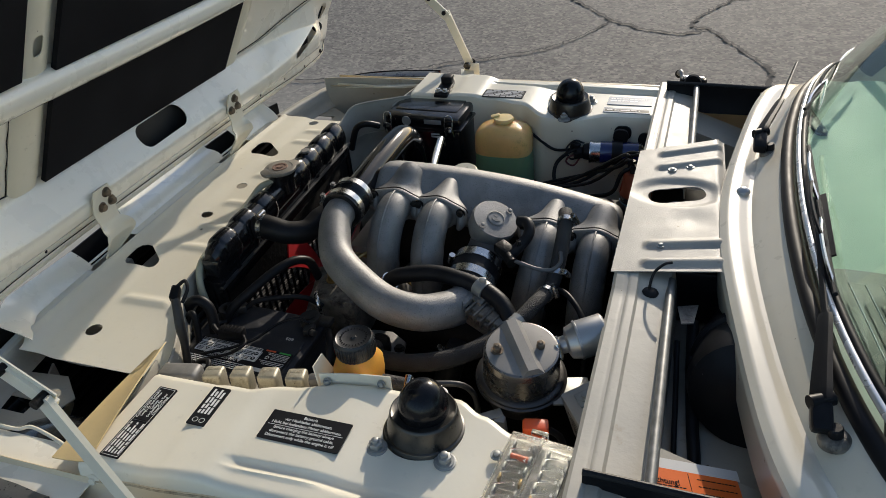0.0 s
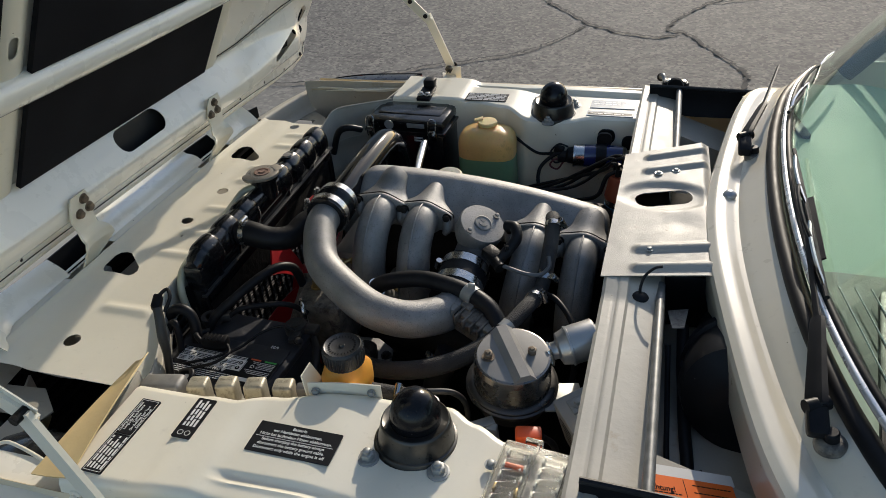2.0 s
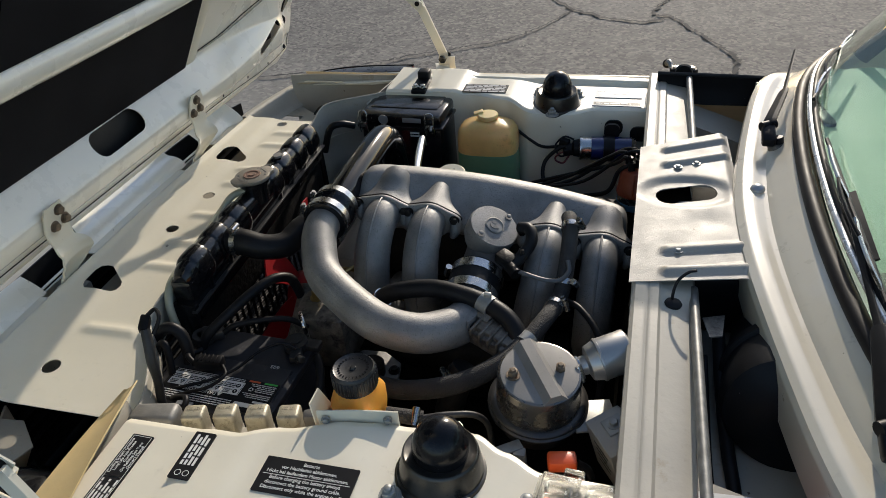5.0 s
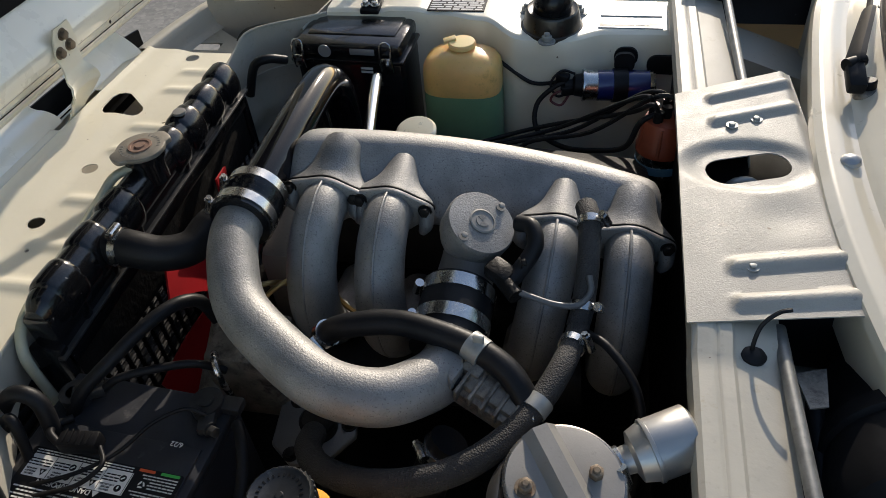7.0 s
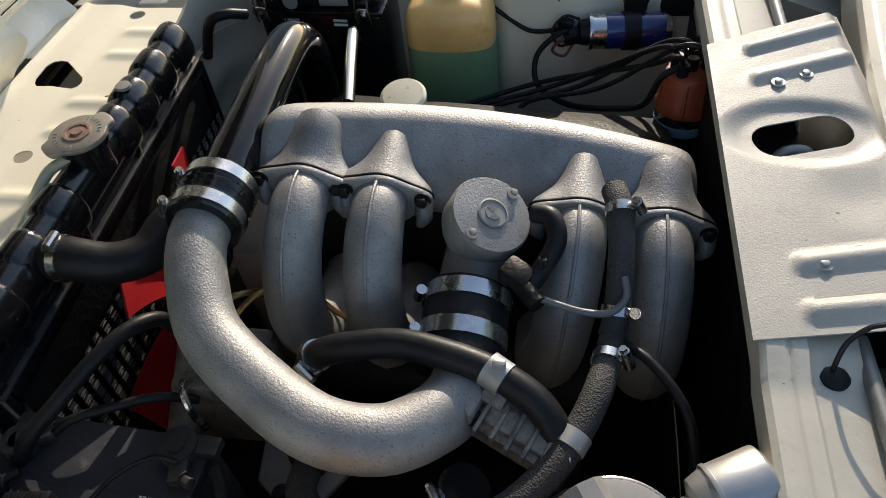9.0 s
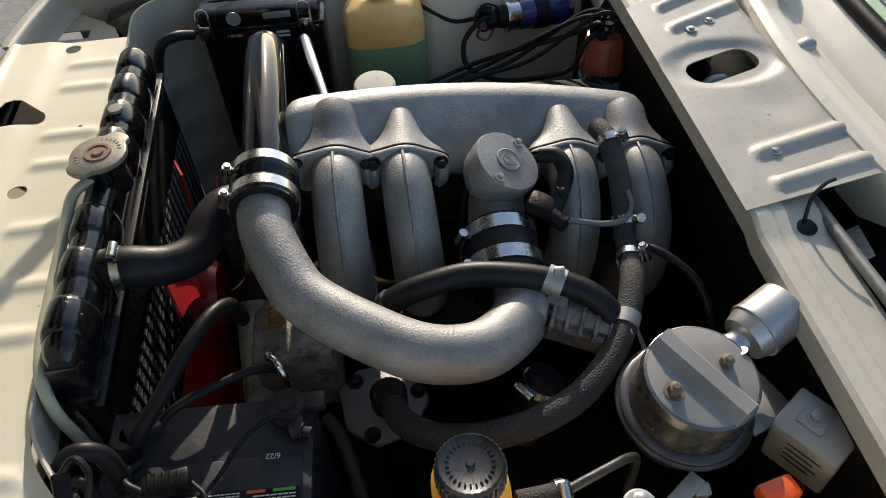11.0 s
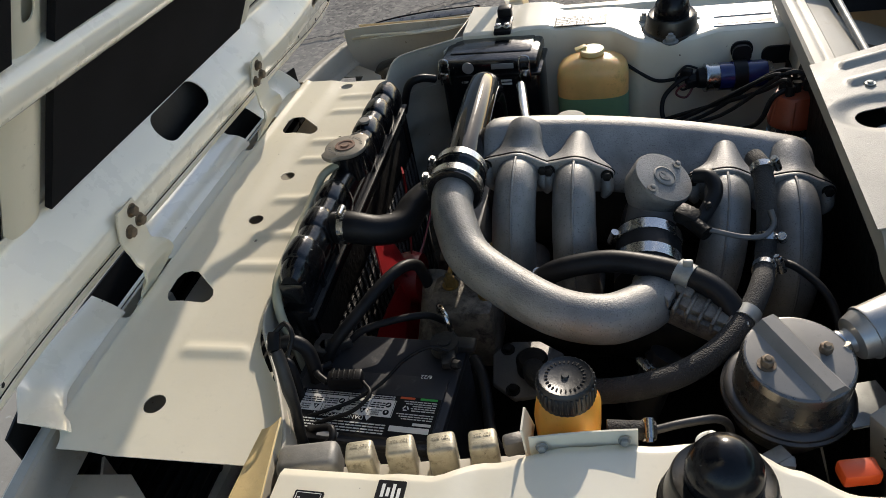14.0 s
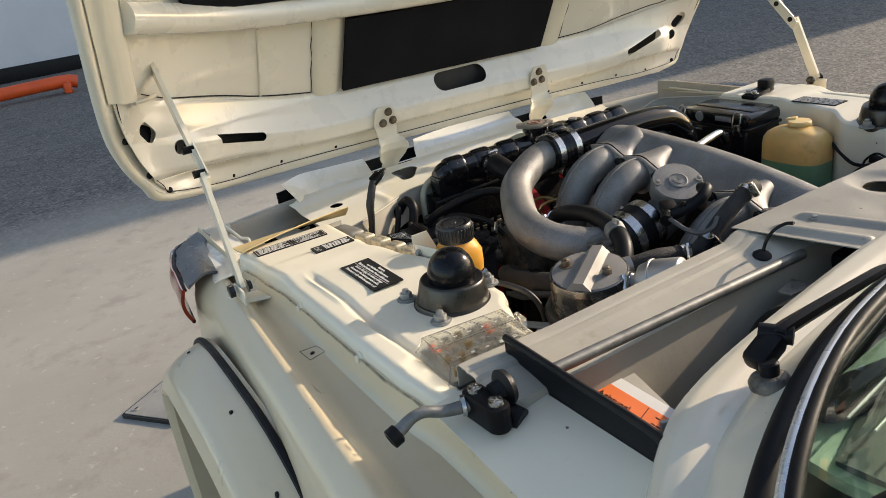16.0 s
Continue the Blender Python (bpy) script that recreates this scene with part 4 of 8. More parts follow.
tube(bm, [(0.25, 0.07, 0.80), (0.262, 0.078, 0.835), (0.285, 0.08, 0.84), (0.30, 0.085, 0.82)], 0.006, 10, 4)
tube(bm, [(0.262 + 0.004 * k, 0.06 + 0.0025 * k, 0.83) for k in range(8)], 0.011, 12, 3, rib=0.003, ribs=7)
part("latch_spring", bm, ZINC, bridge_ob, "coiled latch spring below the opening")
# added black block that keeps sunlight out from under the bridge
bm = B()
rbox(bm, (0.320, 0.03, 0.776), (0.180, 0.28, 0.105), 0.008)
part("under_bridge_sun_block", bm, BLACK, bridge_ob)

# cowl in front of the windscreen
def cowl_in(y):
    return 0.350 + 0.3955 * y ** 2 - 1.1345 * y ** 4 + 2.2784 * y ** 6


def cowl_out(y):
    return 0.4404 + 0.1902 * y ** 2 + 0.0816 * y ** 4 + 0.5549 * y ** 6


def cowl(u, v):
    y = -0.74 + 1.48 * v
    a, b = cowl_in(y), cowl_out(y) + 0.02
    drop = 0.05 * ss(0.55, 0.74, abs(y))
    sec = [(0.02, 0.800), (-0.02, 0.850), (-0.03, 0.866), (0.0, 0.876), (0.10, 0.882), (0.26, 0.882), (0.38, 0.878), (0.45, 0.877), (0.52, 0.884), (0.75, 0.901), (1.0, 0.916)]
    f = u * (len(sec) - 1)
    i = min(int(f), len(sec) - 2)
    t = f - i
    s, z = sec[i][0] * (1 - t) + sec[i + 1][0] * t, sec[i][1] * (1 - t) + sec[i + 1][1] * t
    return (a + (b - a) * s, y, z - drop)


bm = B()
sheet(bm, cowl, 40, 80, 0.0016)
bmesh.ops.recalc_face_normals(bm, faces=bm.faces)
part("cowl", bm, mat("scuttle_paint", (0.63, 0.575, 0.455), 0.30, var=0.05, scale=5, bump=0.10, bscale=70, coat=0.7, dirt=((0.33, 0.27, 0.18), 0.14, 12), spots=((0.12, 0.085, 0.06), 0.14, 90), rvar=0.08), car, "curved cream scuttle panel below the windscreen")
# end plates with rubber edge
for sign in (-1, 1):
    bm = B()
    sheet(bm, lambda u, v: (0.219 + 0.236 * u, sign * (0.577 + 0.009 * math.sin(v * 2.2)), (0.822 - 0.018 * ss(0.15, 0.4, u)) * (1 - v) + (0.8735 - 0.007 * u) * v), 14, 6, 0.0035)
    bmesh.ops.recalc_face_normals(bm, faces=bm.faces)
    ep = part("plenum_end_plate", bm, BLACK, car, "black end plate with rubber edging")
    bm = B()
    tube(bm, [(0.219, sign * 0.584, 0.874), (0.33, sign * 0.585, 0.871), (0.425, sign * 0.585, 0.868), (0.452, sign * 0.588, 0.866)], [0.0042, 0.0042, 0.0045, 0.0055], 8, 3)
    part("rubber_edge", bm, RUBBER, ep)
    bm = B()
    sheet(bm, lambda u, v: (0.222 + 0.23 * u, sign * (0.468 + 0.113 * v), 0.8325 - 0.085 * u), 6, 4, 0.002)
    bmesh.ops.recalc_face_normals(bm, faces=bm.faces)
    part("plenum_end_shelf", bm, CREAM_IN, car)
    bm = B()
    sheet(bm, lambda u, v: (0.222 + 0.23 * u, sign * 0.468, 0.715 * (1 - v) + (0.8305 - 0.085 * u) * v), 6, 4, 0.003)
    bmesh.ops.recalc_face_normals(bm, faces=bm.faces)
    part("plenum_end_wall", bm, CREAM_IN, car)
    bm = B()
    rbox(bm, (0.446, sign * 0.522, 0.80), (0.004, 0.10, 0.13), 0.0005, (0, 0, sign * 25))
    part("plenum_corner_wall", bm, CREAM_IN, car)

# windscreen, frame, pillars, roof, dashboard
RAKE = Vector((0.60, 0, 0.80))


def scr(y, s, off=0.0):
    x = cowl_out(y) + 0.018
    yy = y * (1 - 0.13 * s)
    return Vector((x, yy, 0.918 - 0.035 * ss(0.5, 0.74, abs(y)))) + RAKE * 0.66 * s + Vector((-0.8, 0, 0.6)) * off


bm = B()
sheet(bm, lambda u, v: scr(-0.66 + 1.32 * v, 0.02 + 0.96 * u), 16, 40, 0.005)
bmesh.ops.recalc_face_normals(bm, faces=bm.faces)
wsc = part("windscreen", bm, GLASS, car, "green-tinted curved windscreen glass")
wsc.visible_shadow = False
for nm, m_, r, s0, off in (("screen_seal", SEAL, 0.0120, -0.012, 0.003), ("screen_trim", mat("satin_screen_trim", (0.72, 0.72, 0.71), 0.28, metal=0.6, var=0.05, bump=0.0), 0.0056, 0.030, 0.0065), ("inner_seal", SEAL, 0.006, 0.040, 0.003)):
    bm = B()
    loop = [scr(-0.66, s_, off) for s_ in (0.95, 0.7, 0.4, 0.15)] + [scr(y, s0, off) for y in (-0.655, -0.58, -0.45, -0.3, -0.15, 0, 0.15, 0.3, 0.45, 0.58, 0.655)] + [scr(0.66, s_, off) for s_ in (0.15, 0.4, 0.7, 0.95)]
    tube(bm, loop, r, 12, 5)
    part(nm, bm, m_, car, "bright windscreen trim" if nm == "screen_trim" else "black rubber windscreen seal")
for sign in (-1, 1):
    bm = B()
    tube(bm, [scr(sign * 0.70, s, -0.01) for s in (0.0, 0.3, 0.6, 1.0)], 0.026, 12, 4)
    part("pillar", bm, SEATDARK, car, "dark pillar beside the screen")
    bm = B()
    sheet(bm, lambda u, v: (0.62 + 1.5 * u, sign * (0.79 - 0.02 * v), 0.30 + 0.58 * v), 6, 6, 0.004)
    bmesh.ops.recalc_face_normals(bm, faces=bm.faces)
    part("door_side", bm, CREAM, car)
bm = B()
sheet(bm, lambda u, v: (0.97 + 1.2 * u, -0.60 + 1.2 * v, 1.44 + 0.03 * math.sin(math.pi * v)), 6, 16, 0.01)
bmesh.ops.recalc_face_normals(bm, faces=bm.faces)
part("roof", bm, CREAM, car)
bm = B()
sheet(bm, lambda u, v: (0.475 + 0.06 * (2 * v - 1) ** 2 + 0.215 * u, -0.56 + 1.12 * v, 0.898 - 0.015 * ss(0, 0.3, u) + 0.02 * math.sin(math.pi * u) - 0.10 * ss(0.85, 1.0, u)), 20, 30, 0.01)
bmesh.ops.recalc_face_normals(bm, faces=bm.faces)
dash = part("dashboard", bm, DASH, car, "pale dashboard top seen through the glass")
# dark green sheet over the near dash, its shade put into the colour
bm = B()
sheet(bm, lambda u, v: (0.492 + 0.09 * (2 * (0.02 + 0.38 * v) - 1) ** 2 + 0.33 * u, -0.55 + 0.38 * v, 0.9025 - 0.015 * ss(0, 0.3, u) + 0.022 * math.sin(math.pi * u) - 0.10 * ss(0.85, 1.0, u)), 20, 16, 0.006)
bmesh.ops.recalc_face_normals(bm, faces=bm.faces)
part("near_dash_shade", bm, mat("shaded_dash_green", (0.045, 0.060, 0.055), 0.6, var=0.1, scale=6, bump=0.3, bscale=400), dash, "dark green sheet standing in for shade on the near side")
for y, z_ in ((-0.37, 0.916), (0.36, 0.906)):
    bm = B()
    xv, lv = (0.560, 0.31) if y < 0 else (0.507, 0.17)
    prism(bm, rounded(xv, y, 0.034 if y < 0 else 0.022, lv, 0.016 if y < 0 else 0.010, 6, -9 if y < 0 else 12), z_ - 0.012, z_, None, 0.002)
    vent = part("defrost_vent", bm, BLACK, dash)
    # pale tubes drawn as the reflection lines seen along the near vent
    for off_ in ((-0.020, 0.020, 0.0) if y < 0 else ()):
        bm = B()
        tube(bm, [(0.560 + off_ + (0.157 * k) * (0.158 if y < 0 else -0.158) * -1, y + 0.157 * k, z_ + 0.001) for k in (-0.95, -0.5, 0, 0.5, 0.95)], 0.0012, 6, 2)
        part("vent_reflection_line", bm, GREYPLATE, vent)
bm = B()
rbox(bm, (1.3, 0, 0.62), (1.2, 1.24, 0.36), 0.03)
part("cabin_floor", bm, SEATDARK, car)
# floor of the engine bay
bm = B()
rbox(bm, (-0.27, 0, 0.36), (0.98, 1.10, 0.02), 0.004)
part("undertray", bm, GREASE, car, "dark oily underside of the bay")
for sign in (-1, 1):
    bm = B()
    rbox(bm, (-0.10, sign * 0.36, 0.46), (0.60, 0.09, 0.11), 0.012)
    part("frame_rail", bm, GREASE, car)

# filler between the inner wing, the end plate and the scuttle
for sign in (-1, 1):
    bm = B()
    sheet(bm, lambda u, v: (0.212 + 0.50 * u, sign * (0.585 + 0.102 * v), 0.832 - 0.006 * v - 0.024 * ss(0.0, 0.5, u) * v + 0.004 * u), 16, 8, 0.002)
    bmesh.ops.recalc_face_normals(bm, faces=bm.faces)
    part("wing_corner", bm, CREAM, car)

# ---- bonnet, hinged at the nose and standing open ----
hood = thing("bonnet", (-0.78, 0, 0.85), "cream bonnet standing open, with charcoal pads inside", "bonnet")


def hood_c(y):
    return (0.140 if y < 0.02 else -0.012) * (abs(y - 0.02) / 0.76) ** 5


def hood_p(y, v, off=0.0):
    """A point of the bonnet's inside: y across, v metres up from its lower edge, off metres proud of the skin."""
    if v < 0.14:
        x, z = -0.793 + 0.10 * v, 0.852 + v
        nx, nz = 1.0, -0.1
    else:
        d = v - 0.14
        x, z = -0.779 + 0.50 * d + 0.03 * d * d, 0.992 + 0.865 * d
        k = ss(0.10, 0.25, v)
        nx, nz = 1.0 - 0.13 * k, -0.1 - 0.40 * k
    s = -(hood_c(y + 0.005) - hood_c(y - 0.005)) / 0.01
    nv = Vector((nx, s, nz)).normalized()
    return Vector((x + hood_c(y), y, z - 0.0165 * y - 0.027 * y * (abs(y) / 0.76) ** 3)) + nv * off


def hood_w(v):
    return 0.700 + 0.148 * math.sqrt(max(0.0, 1 - (1 - min(v, 0.20) / 0.20) ** 2)) - 0.03 * ss(0.6, 1.1, v)


bm = B()
sheet(bm, lambda u, v: hood_p(0.02 + (2 * v - 1) * hood_w(1.12 * u), 1.12 * u), 60, 80, -0.016)
bmesh.ops.recalc_face_normals(bm, faces=bm.faces)
skin = part("outer_skin", bm, CREAM_GLOSS, hood)
bm = B()


def chan_rise(vv, t_):
    """The lower frame grows taller towards the bonnet's corners."""
    return vv * (1 + 0.42 * ss(0.35, 0.75, t_)) + 0.040 * ss(0.68, 0.80, t_) ** 2 * ss(0.03, 0.15, vv)


def lower_channel(u, v):
    sec = [(0.002, 0.001), (0.007, 0.003), (0.036, 0.004), (0.042, 0.007), (0.046, 0.028), (0.049, 0.039), (0.055, 0.0450), (0.066, 0.0480), (0.078, 0.0495), (0.084, 0.0488), (0.089, 0.0462), (0.096, 0.0415), (0.112, 0.0310), (0.130, 0.0165), (0.148, 0.003), (0.154, 0.0005)]
    f = u * (len(sec) - 1)
    i = min(int(f), len(sec) - 2)
    t = f - i
    vv, h = sec[i][0] * (1 - t) + sec[i + 1][0] * t, sec[i][1] * (1 - t) + sec[i + 1][1] * t
    t_ = abs(2 * v - 1) * 0.80
    vv = chan_rise(vv, t_)
    y = 0.02 + (2 * v - 1) * (hood_w(vv) - 0.012)
    return hood_p(y, vv, h * (1 - 0.8 * ss(0.68, 0.80, abs(y))) + 0.0015)


sheet(bm, lower_channel, 60, 140, 0.0018)
bmesh.ops.recalc_face_normals(bm, faces=bm.faces)
chan = part("lower_channel", bm, CREAM_GLOSS, hood, "pressed lower frame with oval lightening holes")


def facing(p, nrm, across=(0, 1, 0)):
    """A frame at p whose third axis is nrm."""
    ez = Vector(nrm).normalized()
    ex = Vector(across)
    ex = (ex - ez * ex.dot(ez)).normalized()
    m = Matrix((ex, ez.cross(ex), ez)).transposed().to_4x4()
    m.translation = Vector(p)
    return m


def hood_m(y, v, off=0.0):
    p = hood_p(y, v, off)
    return facing(p, hood_p(y, v, off + 0.01) - p)


c = B()
prism(c, rounded(0, 0, 0.150, 0.050, 0.024, 6), -0.020, 0.04, facing(hood_p(0.006, 0.112, 0.022), (0.83, 0, 0.56)))
for s in (-1, 1):
    prism(c, rounded(0, 0, 0.140, 0.018, 0.0085, 5, s * 14), -0.03, 0.03, facing(hood_p(0.01 + s * 0.608, 0.106, 0.036), (1, -s * 0.12, 0)))
    prism(c, rounded(0, 0, 0.048, 0.024, 0.0115, 5, s * 40), -0.03, 0.03, facing(hood_p(0.01 + s * 0.783, 0.158, 0.010), (0.7, -s * 0.7, 0.05)))
    prism(c, rounded(0, 0, 0.027, 0.027, 0.013, 5), -0.03, 0.03, facing(hood_p(0.015 + s * 0.745, 0.115, 0.020), (0.75, -s * 0.65, 0.0)))
bored(chan, c)
# dark sheet behind the holes: the hollow frame's shade put into colour
bm = B()
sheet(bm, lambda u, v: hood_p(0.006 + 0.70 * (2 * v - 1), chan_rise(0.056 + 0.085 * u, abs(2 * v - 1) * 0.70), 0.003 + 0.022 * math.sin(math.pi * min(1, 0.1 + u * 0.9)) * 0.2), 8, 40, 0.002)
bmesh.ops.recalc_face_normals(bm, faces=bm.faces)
part("hollow_shade_sheet", bm, mat("hollow_shade_dark", (0.022, 0.021, 0.020), 0.6, var=0.4, scale=20, bump=0.3), hood, "dark sheet standing in for shade inside the hollow frame")
for s in (-1, 1):
    bm = B()
    q = facing(hood_p(0.015 + s * 0.745, 0.115, 0.014), (0.75, -s * 0.65, 0.0))
    prism(bm, rounded(0, 0, 0.030, 0.030, 0.0145, 6), -0.003, 0.003, q, 0.001)
    part("rubber_plug", bm, RUBBER, hood)
    # dark patch behind the corner oval hole, painted as its inner shade
    bm = B()
    prism(bm, rounded(0, 0, 0.064, 0.040, 0.018, 5, s * 40), 0.0005, 0.0025, facing(hood_p(0.01 + s * 0.783, 0.158, 0.001), hood_p(0.01 + s * 0.783, 0.158, 0.02) - hood_p(0.01 + s * 0.783, 0.158, 0.0)))
    part("hollow_shade_sheet", bm, PAD, hood)
    bm = B()
    tube(bm, [hood_p(s * 0.79, 0.232, 0.018), hood_p(s * 0.765, 0.236, 0.020), hood_p(s * 0.742, 0.238, 0.014)], 0.004, 8, 3)
    part("weld_bead", bm, CREAM, hood)
    bm = B()

    def side_channel(u, v):
        sec = [(0.000, 0.002), (0.012, 0.006), (0.022, 0.014), (0.040, 0.018), (0.062, 0.018), (0.080, 0.010), (0.094, 0.002), (0.098, 0.0005)]
        f = v * (len(sec) - 1)
        i = min(int(f), len(sec) - 2)
        t = f - i
        vv = 0.235 + 0.85 * u
        return hood_p(0.02 + s * (hood_w(vv) - 0.006 - 0.58 * (sec[i][0] * (1 - t) + sec[i + 1][0] * t)), vv, sec[i][1] * (1 - t) + sec[i + 1][1] * t)
    sheet(bm, side_channel, 44, 21, 0.0018)
    bmesh.ops.recalc_face_normals(bm, faces=bm.faces)
    part("side_channel", bm, CREAM, hood)
# cross bar
bm = B()
tube(bm, [hood_p(y, 0.362 + 0.026 * (y / 0.74) ** 2, 0.010) for y in (-0.772, -0.60, -0.45, -0.30, -0.15, 0, 0.15, 0.30, 0.45, 0.60, 0.772)], 0.026, 16, 4)
part("cross_bar", bm, CREAM_GLOSS, hood, "rounded cross bar")
# upright ribs
for y in (-0.341, 0.300):
    bm = B()
    sheet(bm, lambda u, v: hood_p(y + (0.033 + 0.003 * math.sin(u * 9)) * (2 * v - 1), 0.145 + 0.90 * u, 0.010 * math.sin(math.pi * v) ** 0.5 + 0.001), 30, 10, 0.0016)
    bmesh.ops.recalc_face_normals(bm, faces=bm.faces)
    ri = part("upright_rib", bm, CREAM, hood)
    c = B()
    prism(c, rounded(0, 0, 0.020, 0.036, 0.009), -0.004, 0.03, hood_m(y, 0.445, 0.010))
    bored(ri, c)
# pressed seam line of the skin's stiffener on the bare part
bm = B()
tube(bm, [hood_p(-0.50, v, 0.001) for v in (0.17, 0.22, 0.28, 0.335)], 0.003, 8, 3)
part("skin_bead", bm, CREAM, hood)


def pad(y0, y1, v0, v1):
    bm = B()
    sheet(bm, lambda u, v: hood_p(y0 + (y1 - y0) * v, v0 + (v1 - v0) * u, 0.010), 14, 20, 0.009)
    bmesh.ops.recalc_face_normals(bm, faces=bm.faces)
    part("sound_pad", bm, PAD, hood, "charcoal foam pad glued to the skin")


pad(-0.306, 0.264, 0.152, 0.335)
pad(-0.306, 0.264, 0.392, 0.98)
pad(-0.662, -0.378, 0.400, 0.98)
pad(0.338, 0.662, 0.400, 0.98)
# sealer lines round the skin's glued seams
for y0, y1 in ((-0.755, -0.38), (0.335, 0.755)):
    bm = B()
    tube(bm, [hood_p(y0 + (y1 - y0) * k / 8, chan_rise(0.152, abs(y0 + (y1 - y0) * k / 8)) + 0.004 + 0.001 * math.sin(k * 2.1), 0.001) for k in range(9)], 0.0012, 6, 3)
    part("seam_line", bm, RUBBER, hood)
# rim bead and small fixings along the lower edge
bm = B()
tube(bm, [hood_p(0.02 + s * hood_w(v), v, -0.006) for s, v in ((-1, 1.05), (-1, 0.7), (-1, 0.4), (-1, 0.2), (-1, 0.12), (-1, 0.06), (-1, 0.02))] + [hood_p(y, 0.0, -0.006) for y in (-0.55, -0.3, 0, 0.3, 0.55)]
     + [hood_p(0.02 + s * hood_w(v), v, -0.006) for s, v in ((1, 0.02), (1, 0.06), (1, 0.12), (1, 0.2), (1, 0.4), (1, 0.7), (1, 1.05))], 0.010, 10, 4)
part("rim_bead", bm, CREAM, hood)
for y in (-0.60, -0.48, -0.34, 0.30, 0.42, 0.55, 0.67):
    bm = B()
    lathe(bm, [(0.006, 0), (0.006, 0.003), (0.003, 0.005), (0, 0.005)], hood_p(y, 0.018, 0.002), (1, 0, 0.0), 12)
    part("edge_clip", bm, BLACK, hood)
for s in (-1, 1):
    for v in (0.035, 0.075, 0.15, 0.27):
        bm = B()
        lathe(bm, [(0.006, 0), (0.006, 0.003), (0.003, 0.005), (0, 0.005)], hood_p(0.02 + s * (hood_w(v) - 0.016), v, 0.003), (1, 0, 0.0), 12)
        part("edge_clip", bm, BLACK, hood)
# dark line of the folded seam just inside the rim
bm = B()
tube(bm, [hood_p(0.02 - (hood_w(v) - 0.015), v, 0.0085) for v in (0.60, 0.45, 0.30, 0.20, 0.13, 0.08, 0.05, 0.03)] + [hood_p(y, 0.0115, 0.0085) for y in (-0.62, -0.50, -0.35, -0.18, 0, 0.18, 0.35, 0.50, 0.64)]
     + [hood_p(0.02 + (hood_w(v) - 0.015), v, 0.0085) for v in (0.03, 0.05, 0.08, 0.13, 0.20, 0.30, 0.45, 0.60)], 0.0009, 6, 4)
part("fold_seam", bm, RUBBER, hood)
# hairline joints of the stiffener sheet on the bare skin
for y, v0, v1 in ((-0.378, 0.152, 0.336), (-0.374, 0.400, 0.80), (0.338, 0.152, 0.336)):
    bm = B()
    tube(bm, [hood_p(y + 0.002 * math.sin(9 * k), v0 + (v1 - v0) * k / 6, 0.0006) for k in range(7)], 0.0009, 6, 2)
    part("seam_line", bm, RUBBER, hood)
# hinges
RUSTY = mat("rusty_bolt", (0.17, 0.13, 0.09), 0.6, metal=0.4, var=0.4, scale=90, bump=0.4, bscale=300, dirt=((0.16, 0.07, 0.03), 0.35, 80))
for s in (-1, 1):
    y0 = 0.222 * s
    bm = B()
    prof = [(-0.722, 0.950), (-0.726, 0.93), (-0.730, 0.905), (-0.729, 0.878), (-0.722, 0.862), (-0.723, 0.846), (-0.738, 0.828), (-0.755, 0.806), (-0.768, 0.780)]
    wide = [(0, 0.019), (0.10, 0.025), (0.22, 0.029), (0.36, 0.025), (0.46, 0.033), (0.60, 0.038), (0.72, 0.034), (0.86, 0.022), (1.0, 0.018)]

    def hinge_fn(u, v):
        f = u * (len(prof) - 1)
        i = min(int(f), len(prof) - 2)
        t = f - i
        q = 2 * v - 1
        dish = 0.011 * ss(0.38, 0.52, u) * (1 - ss(0.80, 0.98, u)) * (abs(q) ** 3 - 0.35)
        return (prof[i][0] * (1 - t) + prof[i + 1][0] * t + dish, y0 + (0.006 if u < 0.3 else 0.006 * (1 - ss(0.3, 0.5, u))) * s + lerp_table(wide, u) * q, prof[i][1] * (1 - t) + prof[i + 1][1] * t)
    sheet(bm, hinge_fn, 48, 14, 0.003)
    bmesh.ops.recalc_face_normals(bm, faces=bm.faces)
    hg = part("hinge", bm, CREAM, hood, "curved cream bonnet hinge")
    for dy, z in ((-0.012, 0.912), (0.014, 0.914), (0.004, 0.936)):
        bm = B()
        bolt(bm, (-0.730 + 0.18 * (z - 0.912), y0 + dy, z), (1, 0, -0.15), 0.0075, 0.007, 0.010)
        part("hinge_bolt", bm, RUSTY, hg)
    bm = B()
    rbox(bm, (-0.768, y0, 0.752), (0.040, 0.060, 0.030), 0.004)
    lathe(bm, [(0.006, -0.026), (0.006, 0.026), (0, 0.027)], (-0.766, y0, 0.784), (0, 1, 0), 12)
    part("hinge_foot", bm, CREAM_IN, hg)
